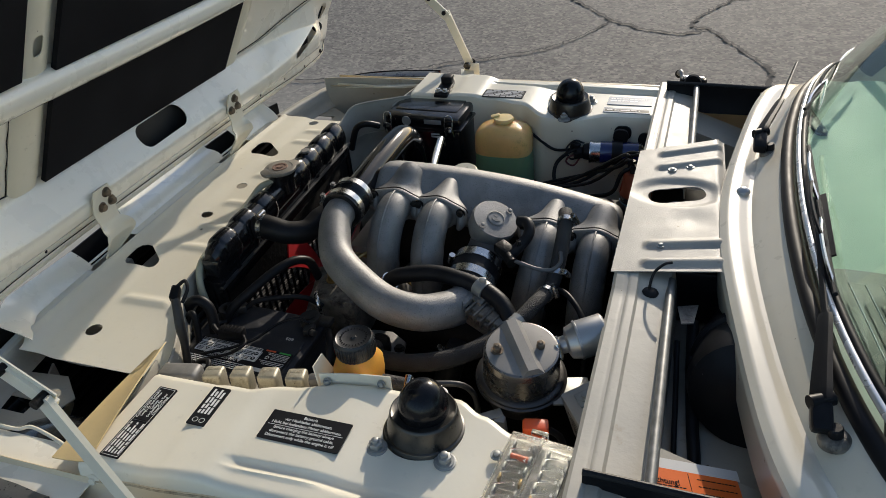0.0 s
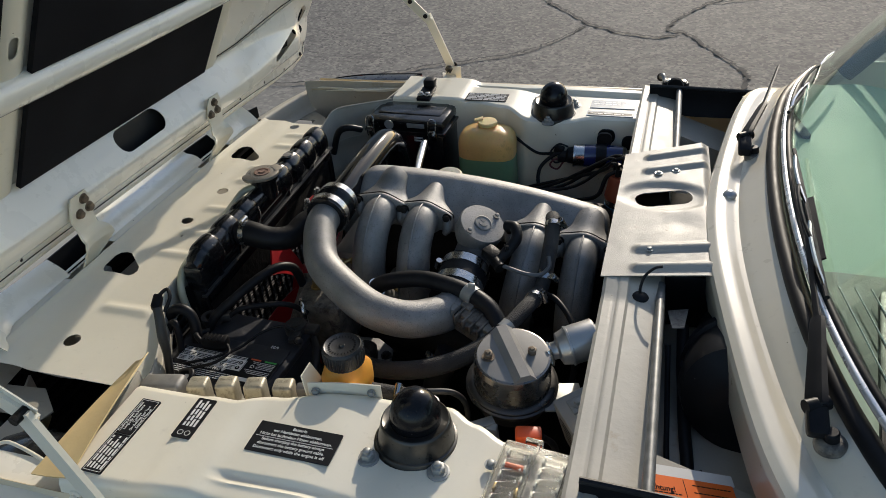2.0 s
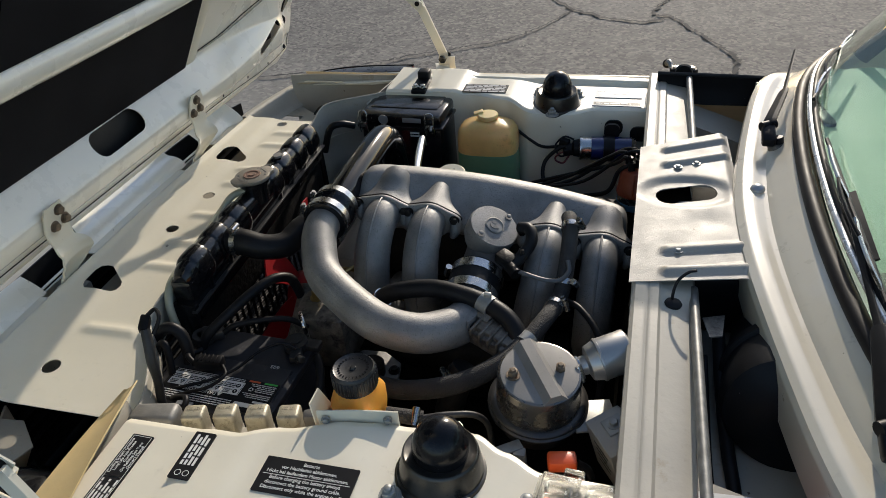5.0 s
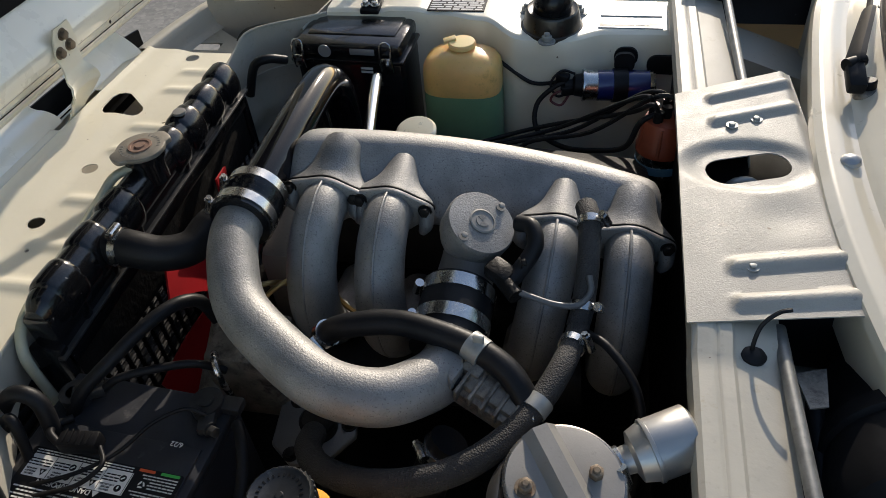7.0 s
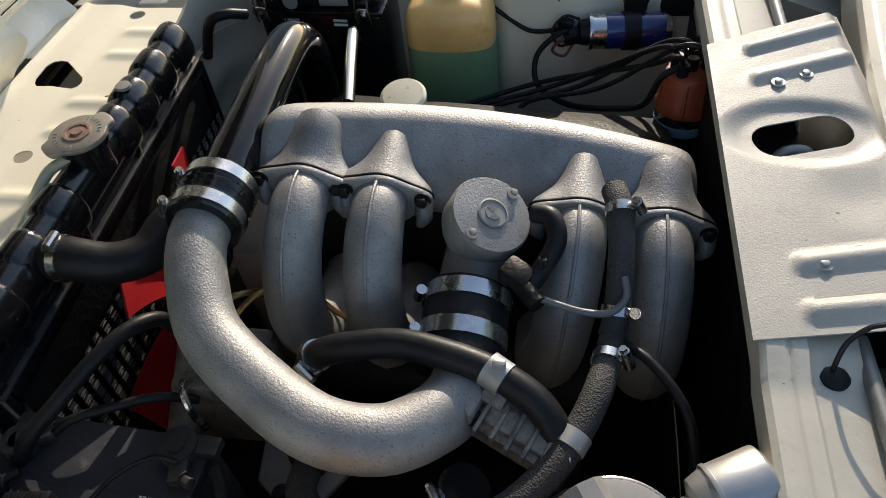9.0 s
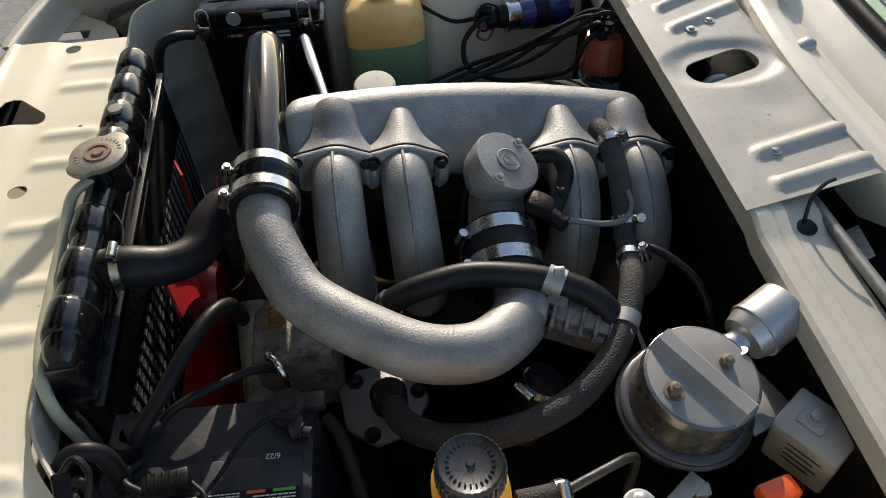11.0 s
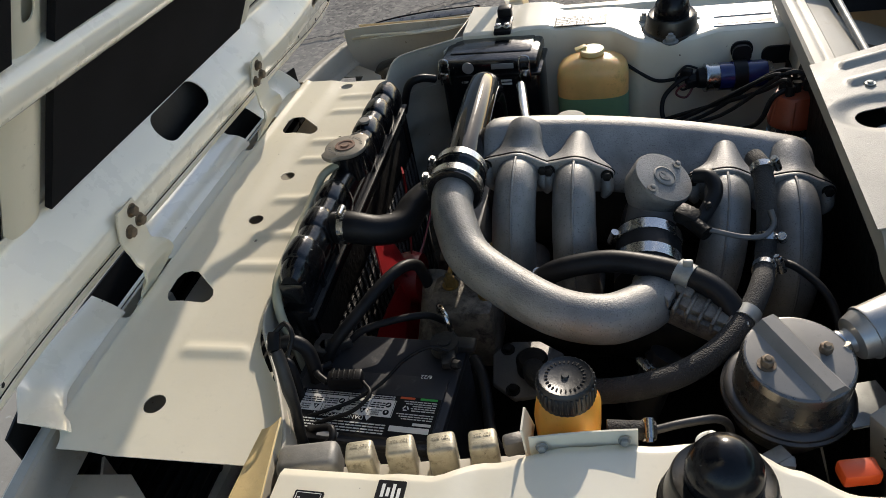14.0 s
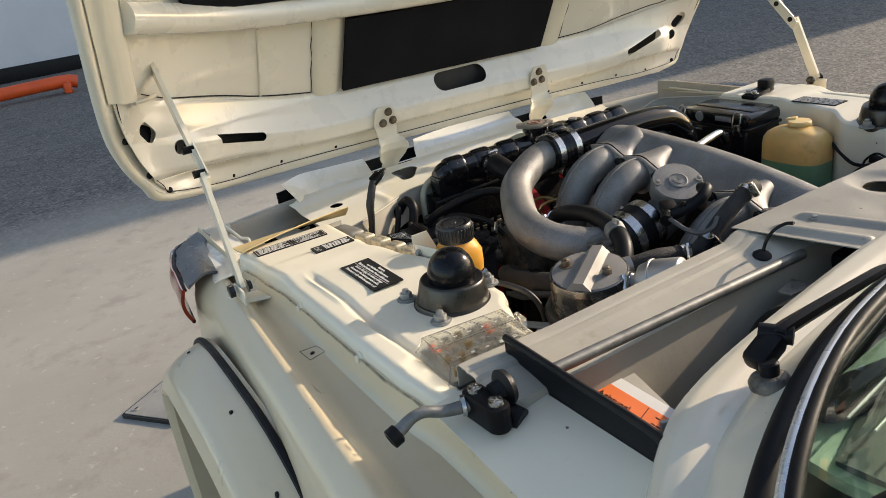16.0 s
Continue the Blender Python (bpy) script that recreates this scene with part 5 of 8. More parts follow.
# bonnet stays: two flat bars with a knuckle, a foot plate on the wing
for s in (-1, 1):
    stay = thing("bonnet_stay", (-0.294, 0.737 * s, 0.80), "cream folding flat-bar bonnet stay", "stay", "bonnet stays")
    foot, knee, top = Vector((-0.299, 0.735 * s, 0.818)), Vector((-0.356, 0.737 * s, 1.000)), Vector((-0.640, 0.728 * s, 1.190))
    if s > 0:
        foot, knee, top = Vector((-0.335, 0.797, 0.822)), Vector((-0.385, 0.770, 0.975)), Vector((-0.612, 0.772, 1.190))
    for a, b, dy, wd in ((foot, knee, 0.002, 0.0110), (knee + Vector((0.008, 0, -0.016)), top, -0.003, 0.0110)):
        bm = B()
        d = (b - a).normalized()
        n_ = Vector((0, 1, 0))
        w_ = d.cross(n_).normalized() * wd
        sheet(bm, lambda u, v: a + Vector((0, dy * s, 0)) + (b - a) * u + w_ * (2 * v - 1), 10, 2, 0.0075)
        bmesh.ops.recalc_face_normals(bm, faces=bm.faces)
        part("bar", bm, CREAM, stay)
    bm = B()
    sheet(bm, lambda u, v: knee + (top - knee).normalized() * (0.075 * u - 0.012) + Vector((0, s * -0.008, 0)) + (top - knee).normalized().cross(Vector((0, 1, 0))) * 0.010 * (2 * v - 1), 6, 2, 0.002)
    bmesh.ops.recalc_face_normals(bm, faces=bm.faces)
    part("knuckle_cheek", bm, CREAM, stay)
    for p in (knee, knee + (top - knee).normalized() * 0.055):
        bm = B()
        lathe(bm, [(0.006, -0.011), (0.006, 0.011), (0, 0.012)], p, (0, 1, 0), 12)
        part("rivet", bm, GREASE, stay)
    bm = B()
    bolt(bm, foot + Vector((0, -0.010, 0)), (0, -1, 0), 0.011, 0.009, 0.0)
    part("pivot_bolt", bm, GLOSS_BLACK, stay)
    bm = B()
    bolt(bm, foot + Vector((0.006, 0.008, 0.003)), (0, 1, 0), 0.008, 0.006, 0.011)
    part("lock_nut", bm, GLOSS_BLACK, stay)
    bm = B()
    prism(bm, [(foot.x - 0.032, foot.y + 0.020 * s), (foot.x + 0.011, foot.y + 0.010 * s), (foot.x + 0.026, foot.y - 0.036 * s), (foot.x - 0.016, foot.y - 0.028 * s)], 0.7945, 0.7985, None, 0.001)
    part("foot_plate", bm, CREAM, stay)
    bm = B()
    rbox(bm, (foot.x + 0.006, foot.y + 0.005 * s, 0.806), (0.045, 0.004, 0.034), 0.001)
    part("foot_lug", bm, CREAM, stay)
# ventilation mark scribed on the gutter
bm = B()
MARK = ((-0.099, -0.722, 0.7795), (-0.090, -0.700, 0.7835), (-0.064, -0.697, 0.7845), (-0.067, -0.719, 0.7790))
for a, b in zip(MARK, MARK[1:] + MARK[:1]):
    tube(bm, [a, b], 0.00035, 5, 1)
lathe(bm, [(0.004, 0), (0.003, 0.002), (0, 0.002)], (-0.080, -0.710, 0.7795), (0, 0, 1), 8)
solo("scribed_mark", bm, BLACK, "small square scribed mark on the cream gutter", "mark")

# ---- corner lamp ----
for s in (-1, 1):
    lamp = thing("corner_lamp", (-0.55, 0.78 * s, 0.78), "wrap-round corner lamp with red-amber lens", "lamp", "corner lamps")

    def lamp_xy(u):
        x = -0.716 + 0.292 * u ** 1.4
        return (x, s * lerp_table(LAMP_OUT, x))

    def lamp_in(u):
        x = -0.716 + 0.280 * u ** 1.4
        return (x, s * lerp_table(LAMP_IN, x))
    bm = B()
    sheet(bm, lambda u, v: (lamp_in(u)[0] * (1 - v) + lamp_xy(u)[0] * v, lamp_in(u)[1] * (1 - v) + (lamp_xy(u)[1] + s * 0.006) * v, 0.8030 + 0.006 * math.sin(math.pi * v) - 0.008 * v * v - 0.012 * (1 - u) ** 2), 26, 8, 0.004)
    bmesh.ops.recalc_face_normals(bm, faces=bm.faces)
    part("hood_trim", bm, mat("weathered_grey_cap", (0.085, 0.088, 0.092), 0.30, metal=0.4, var=0.2, scale=16, bump=0.2, bscale=120, dirt=((0.22, 0.22, 0.21), 0.22, 30)), lamp, "weathered grey lamp cap")
    bm = B()
    sheet(bm, lambda u, v: (lamp_xy(u)[0], lamp_xy(u)[1] + s * (0.006 + 0.014 * math.sin(math.pi * (0.15 + 0.75 * v))), 0.796 - 0.010 * (1 - u) ** 2 - 0.060 * v), 26, 10, 0.006)
    bmesh.ops.recalc_face_normals(bm, faces=bm.faces)
    part("lens", bm, LENS, lamp, "ribbed red-amber lens")
    bm = B()
    tube(bm, [(lamp_xy(u)[0], lamp_xy(u)[1] + s * 0.014, 0.736 - 0.010 * (1 - u) ** 2) for u in (0, 0.2, 0.4, 0.6, 0.8, 1.0)], 0.0035, 8, 4)
    tube(bm, [(lamp_xy(u)[0], lamp_xy(u)[1] + s * 0.013, 0.796 - 0.010 * (1 - u) ** 2) for u in (0, 0.2, 0.4, 0.6, 0.8, 1.0)], 0.003, 8, 4)
    part("bezel", bm, SEAL, lamp)

# ---- radiator ----
def slim(bm):
    """The tank is narrower than it is tall."""
    for v in bm.verts:
        v.co.x = -0.521 + (v.co.x + 0.512) * 0.68


rad = thing("radiator", (-0.51, 0.04, 0.37), "gloss black radiator with filler cap and finned core", "radiator")
bm = B()
pts = [(-0.512, y, 0.814 + 0.002 * math.sin(5 * y)) for y in (-0.235, -0.215, -0.15, -0.05, 0.05, 0.15, 0.25, 0.295, 0.312)]
tube(bm, pts, [0.022, 0.036, 0.038, 0.036, 0.035, 0.034, 0.034, 0.033, 0.018], 24, 4, squash=0.92)
slim(bm)
part("top_tank", bm, GLOSS_BLACK, rad, "gloss black ribbed top tank")
for y in (-0.185, -0.115, -0.045, 0.100, 0.158, 0.222, 0.286):
    bm = B()
    lathe(bm, [(0.033, -0.024), (0.0368, -0.021), (0.0385, -0.015), (0.0388, 0), (0.0385, 0.015), (0.0368, 0.021), (0.033, 0.024)], (-0.512, y, 0.814), (0, 1, 0), 32)
    slim(bm)
    part("tank_ring", bm, GLOSS_BLACK, rad)
bm = B()
rbox(bm, (-0.521, 0.035, 0.766), (0.046, 0.56, 0.024), 0.004, (2, 0, 0))
part("tank_base", bm, GLOSS_BLACK, rad)
bm = B()
rbox(bm, (-0.4985, 0.035, 0.781), (0.010, 0.575, 0.004), 0.001, (2, 0, 0))
part("tank_flange", bm, LEAD, rad, "bright seam flange")
bm = B()
rbox(bm, (-0.521, 0.035, 0.793), (0.040, 0.548, 0.058), 0.008)
part("tank_side", bm, GLOSS_BLACK, rad)
for y in (-0.185, -0.115, -0.045, 0.100, 0.158, 0.222, 0.286):
    bm = B()
    rbox(bm, (-0.521, y, 0.796), (0.0475, 0.013, 0.050), 0.003)
    part("tank_web", bm, GLOSS_BLACK, rad)
bm = B()
lathe(bm, [(0.024, -0.045), (0.024, -0.01), (0.029, -0.008), (0.029, 0)], (-0.512, 0.036, 0.864), (0, 0, 1), 28)
part("filler_neck", bm, GLOSS_BLACK, rad)
bm = B()
prism(bm, [((0.0335 + 0.0085 * ss(0.86, 0.97, abs(math.cos(a - radians(55))))) * math.cos(a), (0.0335 + 0.0085 * ss(0.86, 0.97, abs(math.cos(a - radians(55))))) * math.sin(a)) for a in (2 * math.pi * k / 72 for k in range(72))], 0.0, 0.0075, pose(-0.512, 0.036, 0.866), 0.002)
cap_ob = part("filler_cap", bm, mat("tarnished_pressed_cap", (0.27, 0.245, 0.205), 0.5, metal=0.45, var=0.18, scale=40, bump=0.3, bscale=300, dirt=((0.14, 0.11, 0.08), 0.22, 60)), rad, "tarnished pressure cap with two ears")
bm = B()
lathe(bm, [(0.0165, 0.0), (0.0160, 0.0016), (0.0125, 0.0016), (0.0120, 0.0004), (0.0070, 0.0004), (0.0065, 0.0024), (0, 0.0026)], (-0.512, 0.036, 0.8736), (0, 0, 1), 28)
part("cap_rivet", bm, mat("rusty_rivet", (0.22, 0.13, 0.09), 0.7, var=0.3, scale=80, bump=0.3), cap_ob, "rusty centre rivet")
for a in list(range(10, 100, 13)) + list(range(190, 290, 13)):
    bm = B()
    rbox(bm, (-0.512 + 0.0255 * math.cos(radians(a)), 0.036 + 0.0255 * math.sin(radians(a)), 0.8737), (0.0045, 0.0014, 0.0008), 0, (0, 0, a))
    part("cap_lettering", bm, MACHINED, cap_ob)
bm = B()
lathe(bm, [(0.010, 0), (0.0095, 0.004), (0, 0.0045)], (-0.516, 0.150, 0.8525), (0, 0, 1), 20)
part("tank_stamp", bm, MACHINED, rad)
bm = B()
rbox(bm, (-0.524, 0.035, 0.565), (0.040, 0.54, 0.39), 0.003)
part("core", bm, GREASE, rad)
for k in range(27):
    bm = B()
    y = -0.225 + 0.020 * k
    sheet(bm, lambda u, v: (-0.501 + 0.004 * (0.5 + 0.5 * math.cos(u * 2 * math.pi * 48)), y + 0.011 * v, 0.395 + 0.30 * u), 164, 1, 0.001)
    bmesh.ops.recalc_face_normals(bm, faces=bm.faces)
    part("fin_strip", bm, FINS, rad)
for y in (-0.242, 0.312):
    bm = B()
    rbox(bm, (-0.521, y, 0.57), (0.046, 0.014, 0.42), 0.003)
    part("side_frame", bm, GLOSS_BLACK, rad)
# hose stub, top hose
th = thing("top_hose", (-0.45, -0.10, 0.80), "moulded black rubber radiator hose with clips", "hose")
bm = B()
tube(bm, [(-0.507, -0.103, 0.815), (-0.475, -0.105, 0.818), (-0.435, -0.098, 0.806), (-0.405, -0.075, 0.800), (-0.392, -0.040, 0.808), (-0.372, -0.012, 0.812), (-0.340, -0.005, 0.800)], [0.024, 0.024, 0.023, 0.023, 0.023, 0.021, 0.021], 20, 6)
part("hose_body", bm, RUBBER, th)
for p, ax in (((-0.482, -0.105, 0.818), (1, 0, 0)), ((-0.352, -0.008, 0.806), (1, 0.2, -0.3))):
    bm = B()
    clamp(bm, p, ax, 0.0245, 0.010)
    part("hose_clip", bm, STEEL, th)
# grey overflow tube along the nose lip
bm = B()
tube(bm, [(-0.522, 0.022, 0.848), (-0.546, 0.004, 0.842), (-0.553, -0.030, 0.830), (-0.556, -0.075, 0.820), (-0.556, -0.125, 0.815), (-0.553, -0.190, 0.812), (-0.546, -0.235, 0.806), (-0.535, -0.262, 0.785), (-0.528, -0.268, 0.740), (-0.525, -0.265, 0.640)], 0.0066, 12, 6)
solo("overflow_tube", bm, mat("cloudy_grey_tube", (0.46, 0.45, 0.33), 0.35, var=0.15, scale=30, bump=0.05), "cloudy grey overflow tube along the radiator", "hose")

# ---- fan and engine front ----
fan = thing("fan", (-0.452, 0.03, 0.60), "red plastic engine fan at rest", "fan")
bm = B()
lathe(bm, [(0.045, -0.02), (0.05, 0.0), (0.045, 0.02), (0, 0.02)], (-0.452, 0.03, 0.60), (1, 0, 0), 24)
part("hub", bm, RED, fan)
for k in range(6):
    a0 = radians(60 * k + 52)

    def blade(u, v):
        r = 0.04 + 0.155 * u
        w = (0.018 + 0.022 * u) * (2 * v - 1)
        ca, sa = math.cos(a0 + 0.25 * u), math.sin(a0 + 0.25 * u)
        return (-0.452 + 0.35 * w, 0.03 + r * ca - w * sa, 0.60 + r * sa + w * ca)
    bm = B()
    sheet(bm, blade, 8, 6, 0.003)
    bmesh.ops.recalc_face_normals(bm, faces=bm.faces)
    part("blade", bm, RED, fan)
eng = thing("engine", (-0.06, 0.12, 0.37), "dark oily four-cylinder engine block and head", "engine")
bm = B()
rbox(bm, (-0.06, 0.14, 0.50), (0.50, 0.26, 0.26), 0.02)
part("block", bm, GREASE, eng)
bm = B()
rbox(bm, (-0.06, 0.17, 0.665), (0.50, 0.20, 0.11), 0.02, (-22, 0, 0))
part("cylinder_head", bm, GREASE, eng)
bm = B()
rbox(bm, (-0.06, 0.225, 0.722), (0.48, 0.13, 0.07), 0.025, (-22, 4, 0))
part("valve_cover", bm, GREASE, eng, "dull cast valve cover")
bm = B()
lathe(bm, [(0.020, -0.06), (0.020, 0), (0.030, 0.001), (0.031, 0.010), (0.027, 0.014), (0, 0.015)], (-0.175, 0.225, 0.783), (0, -0.2, 1), 30)
part("oil_filler_cap", bm, mat("cream_metal_cap", (0.72, 0.66, 0.50), 0.3, metal=0.3, var=0.05, dirt=((0.4, 0.3, 0.1), 0.15, 60)), eng, "cream oil filler cap")
bm = B()
rbox(bm, (-0.335, 0.08, 0.60), (0.06, 0.18, 0.26), 0.02)
part("timing_cover", bm, CAST_DARK, eng)
bm = B()
lathe(bm, [(0.065, -0.012), (0.068, 0), (0.065, 0.012), (0, 0.012)], (-0.375, 0.03, 0.60), (1, 0, 0), 32)
part("pulley", bm, GREASE, eng)
bm = B()
tube(bm, [(-0.30, -0.05, 0.60), (-0.19, -0.06, 0.58), (-0.02, -0.06, 0.575), (0.10, -0.05, 0.58)], 0.045, 14, 4)
part("lower_casting", bm, GREASE, eng)
# injection pump with stained casting, fitting and pipes
pump = thing("injection_pump", (-0.31, -0.16, 0.60), "stained cast fuel injection pump with brass unions", "pump")
bm = B()
rbox(bm, (-0.305, -0.165, 0.690), (0.095, 0.085, 0.11), 0.010)
part("pump_body", bm, PUMP, pump)
bm = B()
tube(bm, [(-0.355, -0.215, 0.665), (-0.355, -0.11, 0.735)], 0.020, 16, 1)
part("pump_cylinder", bm, PUMP, pump)
for x, y in ((-0.325, -0.15), (-0.295, -0.14), (-0.270, -0.17)):
    bm = B()
    bolt(bm, (x, y, 0.745), (0, 0, 1), 0.009, 0.012, 0.012, 0.010)
    part("union_nut", bm, BRASS, pump)
for k, (x, y) in enumerate(((-0.325, -0.15), (-0.295, -0.14))):
    bm = B()
    tube(bm, [(x, y, 0.755), (x + 0.005, y + 0.01, 0.775), (x + 0.03, y + 0.035, 0.785), (x + 0.06, y + 0.06, 0.76), (x + 0.09, y + 0.07, 0.70), (-0.20 + 0.03 * k, -0.03, 0.64)], 0.0035, 8, 5)
    part("fuel_pipe", bm, BRASS, pump)
bm = B()
tube(bm, [(-0.31, -0.23, 0.71), (-0.31, -0.235, 0.745), (-0.318, -0.225, 0.762), (-0.330, -0.205, 0.755), (-0.333, -0.20, 0.735)], 0.004, 8, 5)
part("lever_loop", bm, STEEL, pump)
# flange plate and starter below the intake pipe
wp = thing("pump_flange", (-0.20, -0.22, 0.63), "grey triangular flange plate with three bolts", "flange")
bm = B()
prism(bm, [(-0.265, -0.205), (-0.24, -0.180), (-0.20, -0.178), (-0.165, -0.20), (-0.158, -0.235), (-0.185, -0.275), (-0.225, -0.285), (-0.258, -0.26)], 0.655, 0.665, None, 0.003)
part("plate", bm, CAST_DARK, wp)
for x, y in ((-0.244, -0.198), (-0.170, -0.222), (-0.228, -0.272)):
    bm = B()
    bolt(bm, (x, y, 0.665), (0, 0, 1), 0.007, 0.006, 0.010)
    part("flange_bolt", bm, GREASE, wp)
bm = B()
lathe(bm, [(0.022, -0.22), (0.022, 0.03), (0.018, 0.034), (0, 0.034)], (-0.205, -0.232, 0.655), (0, 0, 1), 24)
part("hub", bm, GREASE, wp)

# ---- intake manifold ----
man = thing("intake_manifold", (-0.05, 0.08, 0.62), "sand-cast aluminium intake plenum with four curved runners", "manifold")


def ridge_at(x):
    return 0.104 - 0.58 * x * x, 0.8475 - 0.162 * x


# casting section: rounded crown, sloping front, flat underside
SECT = [(-0.010, -0.001), (0.004, 0.000), (0.018, -0.004), (0.028, -0.013), (0.033, -0.027), (0.034, -0.050), (0.028, -0.072), (0.010, -0.084), (-0.030, -0.090),
        (-0.066, -0.088), (-0.080, -0.076), (-0.080, -0.062), (-0.068, -0.044), (-0.054, -0.030), (-0.040, -0.0185), (-0.027, -0.0095), (-0.018, -0.0045)]
bm = B()
xs = [-0.289, -0.286, -0.277, -0.258] + [-0.24 + 0.02 * k for k in range(20)] + [0.160, 0.174, 0.181, 0.184]
kk = [0.55, 0.80, 0.95, 1.0] + [1.0] * 20 + [1.0, 0.95, 0.80, 0.55]
rings = []
for x, k in zip(xs, kk):
    yr, zr = ridge_at(x)
    ring = []
    for dy, dz in SECT:
        dy2 = -0.023 + (dy + 0.023) * k
        dz2 = -0.040 + (dz + 0.040) * k
        ring.append(bm.verts.new((x, max(yr + dy2, -0.002), zr + dz2)))
    rings.append(ring)
NS = len(SECT)
for a, b in zip(rings, rings[1:]):
    for j in range(NS):
        bm.faces.new((a[j], a[(j + 1) % NS], b[(j + 1) % NS], b[j]))
bm.faces.new(rings[0][::-1])
bm.faces.new(rings[-1])
bmesh.ops.recalc_face_normals(bm, faces=bm.faces)
bmesh.ops.subdivide_edges(bm, edges=bm.edges[:], cuts=1, use_grid_fill=True, smooth=0.35)
part("plenum", bm, CAST, man, "long sand-cast plenum chamber with sloping face")
# each: x, y of the flange, height of the runner's axis there, rise of the neck, lean of the runner's foot
RUN = [(-0.234, -0.004, 0.839, 0.020, -0.004), (-0.152, -0.002, 0.827, 0.003, 0.006), (0.057, 0.006, 0.796, 0.003, -0.036), (0.146, 0.009, 0.784, 0.012, -0.010)]
TILT = -0.145
for x, fy, zc, rise, lean in RUN:
    fl = Vector((x, fy, zc))
    ax = Vector((0, -1.0, -0.02)).normalized()
    # flange with two ears and its gasket
    q = Matrix.Translation(fl) @ ax.to_track_quat("Z", "Y").to_matrix().to_4x4()
    turn = math.atan(TILT) * (1 if (q.to_3x3() @ Vector((1, 0, 0))).x * (q.to_3x3() @ Vector((0, 1, 0))).z > 0 else -1)
    q = q @ Matrix.Rotation(turn, 4, "Z")
    up = 1 if (q.to_3x3() @ Vector((0, 1, 0))).z > 0 else -1

    def eared(k):
        return [(math.cos(a) * (0.0365 + k + 0.0185 * abs(math.cos(a)) ** 6), math.sin(a) * (0.0365 + k) + up * 0.013 * abs(math.cos(a)) ** 4) for a in (2 * math.pi * j / 48 for j in range(48))]
    bm = B()
    prism(bm, eared(0.0), 0.0012, 0.0085, q, 0.002)
    part("runner_flange", bm, CAST, man)
    bm = B()
    prism(bm, eared(0.0008), -0.0004, 0.0012, q)
    part("gasket", bm, GREASE, man)
    # bell-shaped neck: the eared outline closing to a round crown in the plenum's face
    bm = B()
    rings = []
    for k in range(13):
        t = k / 12
        r = 0.0362 - (0.0362 - (0.026 if rise > 0.01 else 0.016)) * t ** 1.3
        lift = (0.0362 - r) * 0.97 + rise * ss(0.0, 1.0, t)
        fade = (1 - ss(0.0, 0.75, t)) ** 1.6
        ring = []
        for j in range(48):
            a = 2 * math.pi * j / 48
            c_, s_ = math.cos(a), math.sin(a)
            ring.append(bm.verts.new(q @ Vector((c_ * (r + 0.0178 * fade * abs(c_) ** (6 - 2.5 * t)), s_ * r + up * (0.013 * fade * abs(c_) ** 4 + lift), -0.0004 - 0.066 * t))))
        rings.append(ring)
    for a, b in zip(rings, rings[1:]):
        for j in range(48):
            bm.faces.new((a[j], a[(j + 1) % 48], b[(j + 1) % 48], b[j]))
    bm.faces.new(rings[0][::-1])
    bm.faces.new(rings[-1])
    bmesh.ops.recalc_face_normals(bm, faces=bm.faces)
    part("runner_neck", bm, CAST, man)
    for s in (-1, 1):
        ear = fl + Vector((s * 0.0455, -0.008, 0.014 + s * 0.0455 * TILT))
        bm = B()
        bolt(bm, ear, (0, -1, 0.1), 0.0068, 0.007, 0.0090)
        part("flange_bolt", bm, GREASE, man)
        bm = B()
        tube(bm, [ear + Vector((0, 0.006, -0.004)), ear + Vector((0, -0.003, -0.022)), ear + Vector((-s * 0.006, -0.004, -0.034))], [0.0105, 0.0095, 0.005], 14, 3)
        part("bolt_boss", bm, CAST, man)
    # runner: out towards the side, over and back under to the head
    bm = B()
    path = [(x + lean * f, fy + dy, zc + dz) for f, dy, dz in ((0, 0.002, 0), (0.0, -0.030, 0.003), (0.10, -0.066, -0.013), (0.28, -0.093, -0.047), (0.50, -0.103, -0.092), (0.75, -0.090, -0.137), (0.95, -0.053, -0.177), (1.0, 0.0, -0.202), (1.0, 0.06, -0.212))]
    tube(bm, path, [0.0295, 0.030, 0.0305, 0.031, 0.0315, 0.0315, 0.032, 0.032, 0.032], 26, 6)
    rn = part("runner", bm, CAST, man, "curved round cast runner")
    bm = B()
    p2, _ = smooth_path(path[:7], 6)
    ridge = []
    for i, p in enumerate(p2):
        t = (p2[min(i + 1, len(p2) - 1)] - p2[max(i - 1, 0)]).normalized()
        ridge.append(p - Vector((1, 0, 0)).cross(t).normalized() * 0.0308)
    tube(bm, ridge[1:], 0.0020, 8, 1)
    part("mould_seam", bm, CAST, rn)

# ---- throttle disc housing and rubber coupling ----
thr = thing("throttle_housing", (-0.045, -0.06, 0.75), "round cast throttle housing with cover disc", "housing")
D0, DA = Vector((-0.029, -0.040, 0.8485)), Vector((0.45, -0.20, 0.87)).normalized()
bm = B()
lathe(bm, [(0.030, -0.055), (0.037, -0.045), (0.0425, -0.032), (0.0435, -0.004), (0.0415, 0.0), (0.020, 0.001), (0, 0.001)], D0, DA, 44)
part("disc_housing", bm, CAST, thr)
bm = B()
lathe(bm, [(0.016, 0), (0.0165, 0.0015), (0.0145, 0.0022), (0.0140, 0.0010), (0.0085, 0.0010), (0.0083, 0.0020), (0, 0.0020)], D0 + DA * 0.001, DA, 32)
em = part("round_emblem", bm, MACHINED, thr, "small round cast emblem")
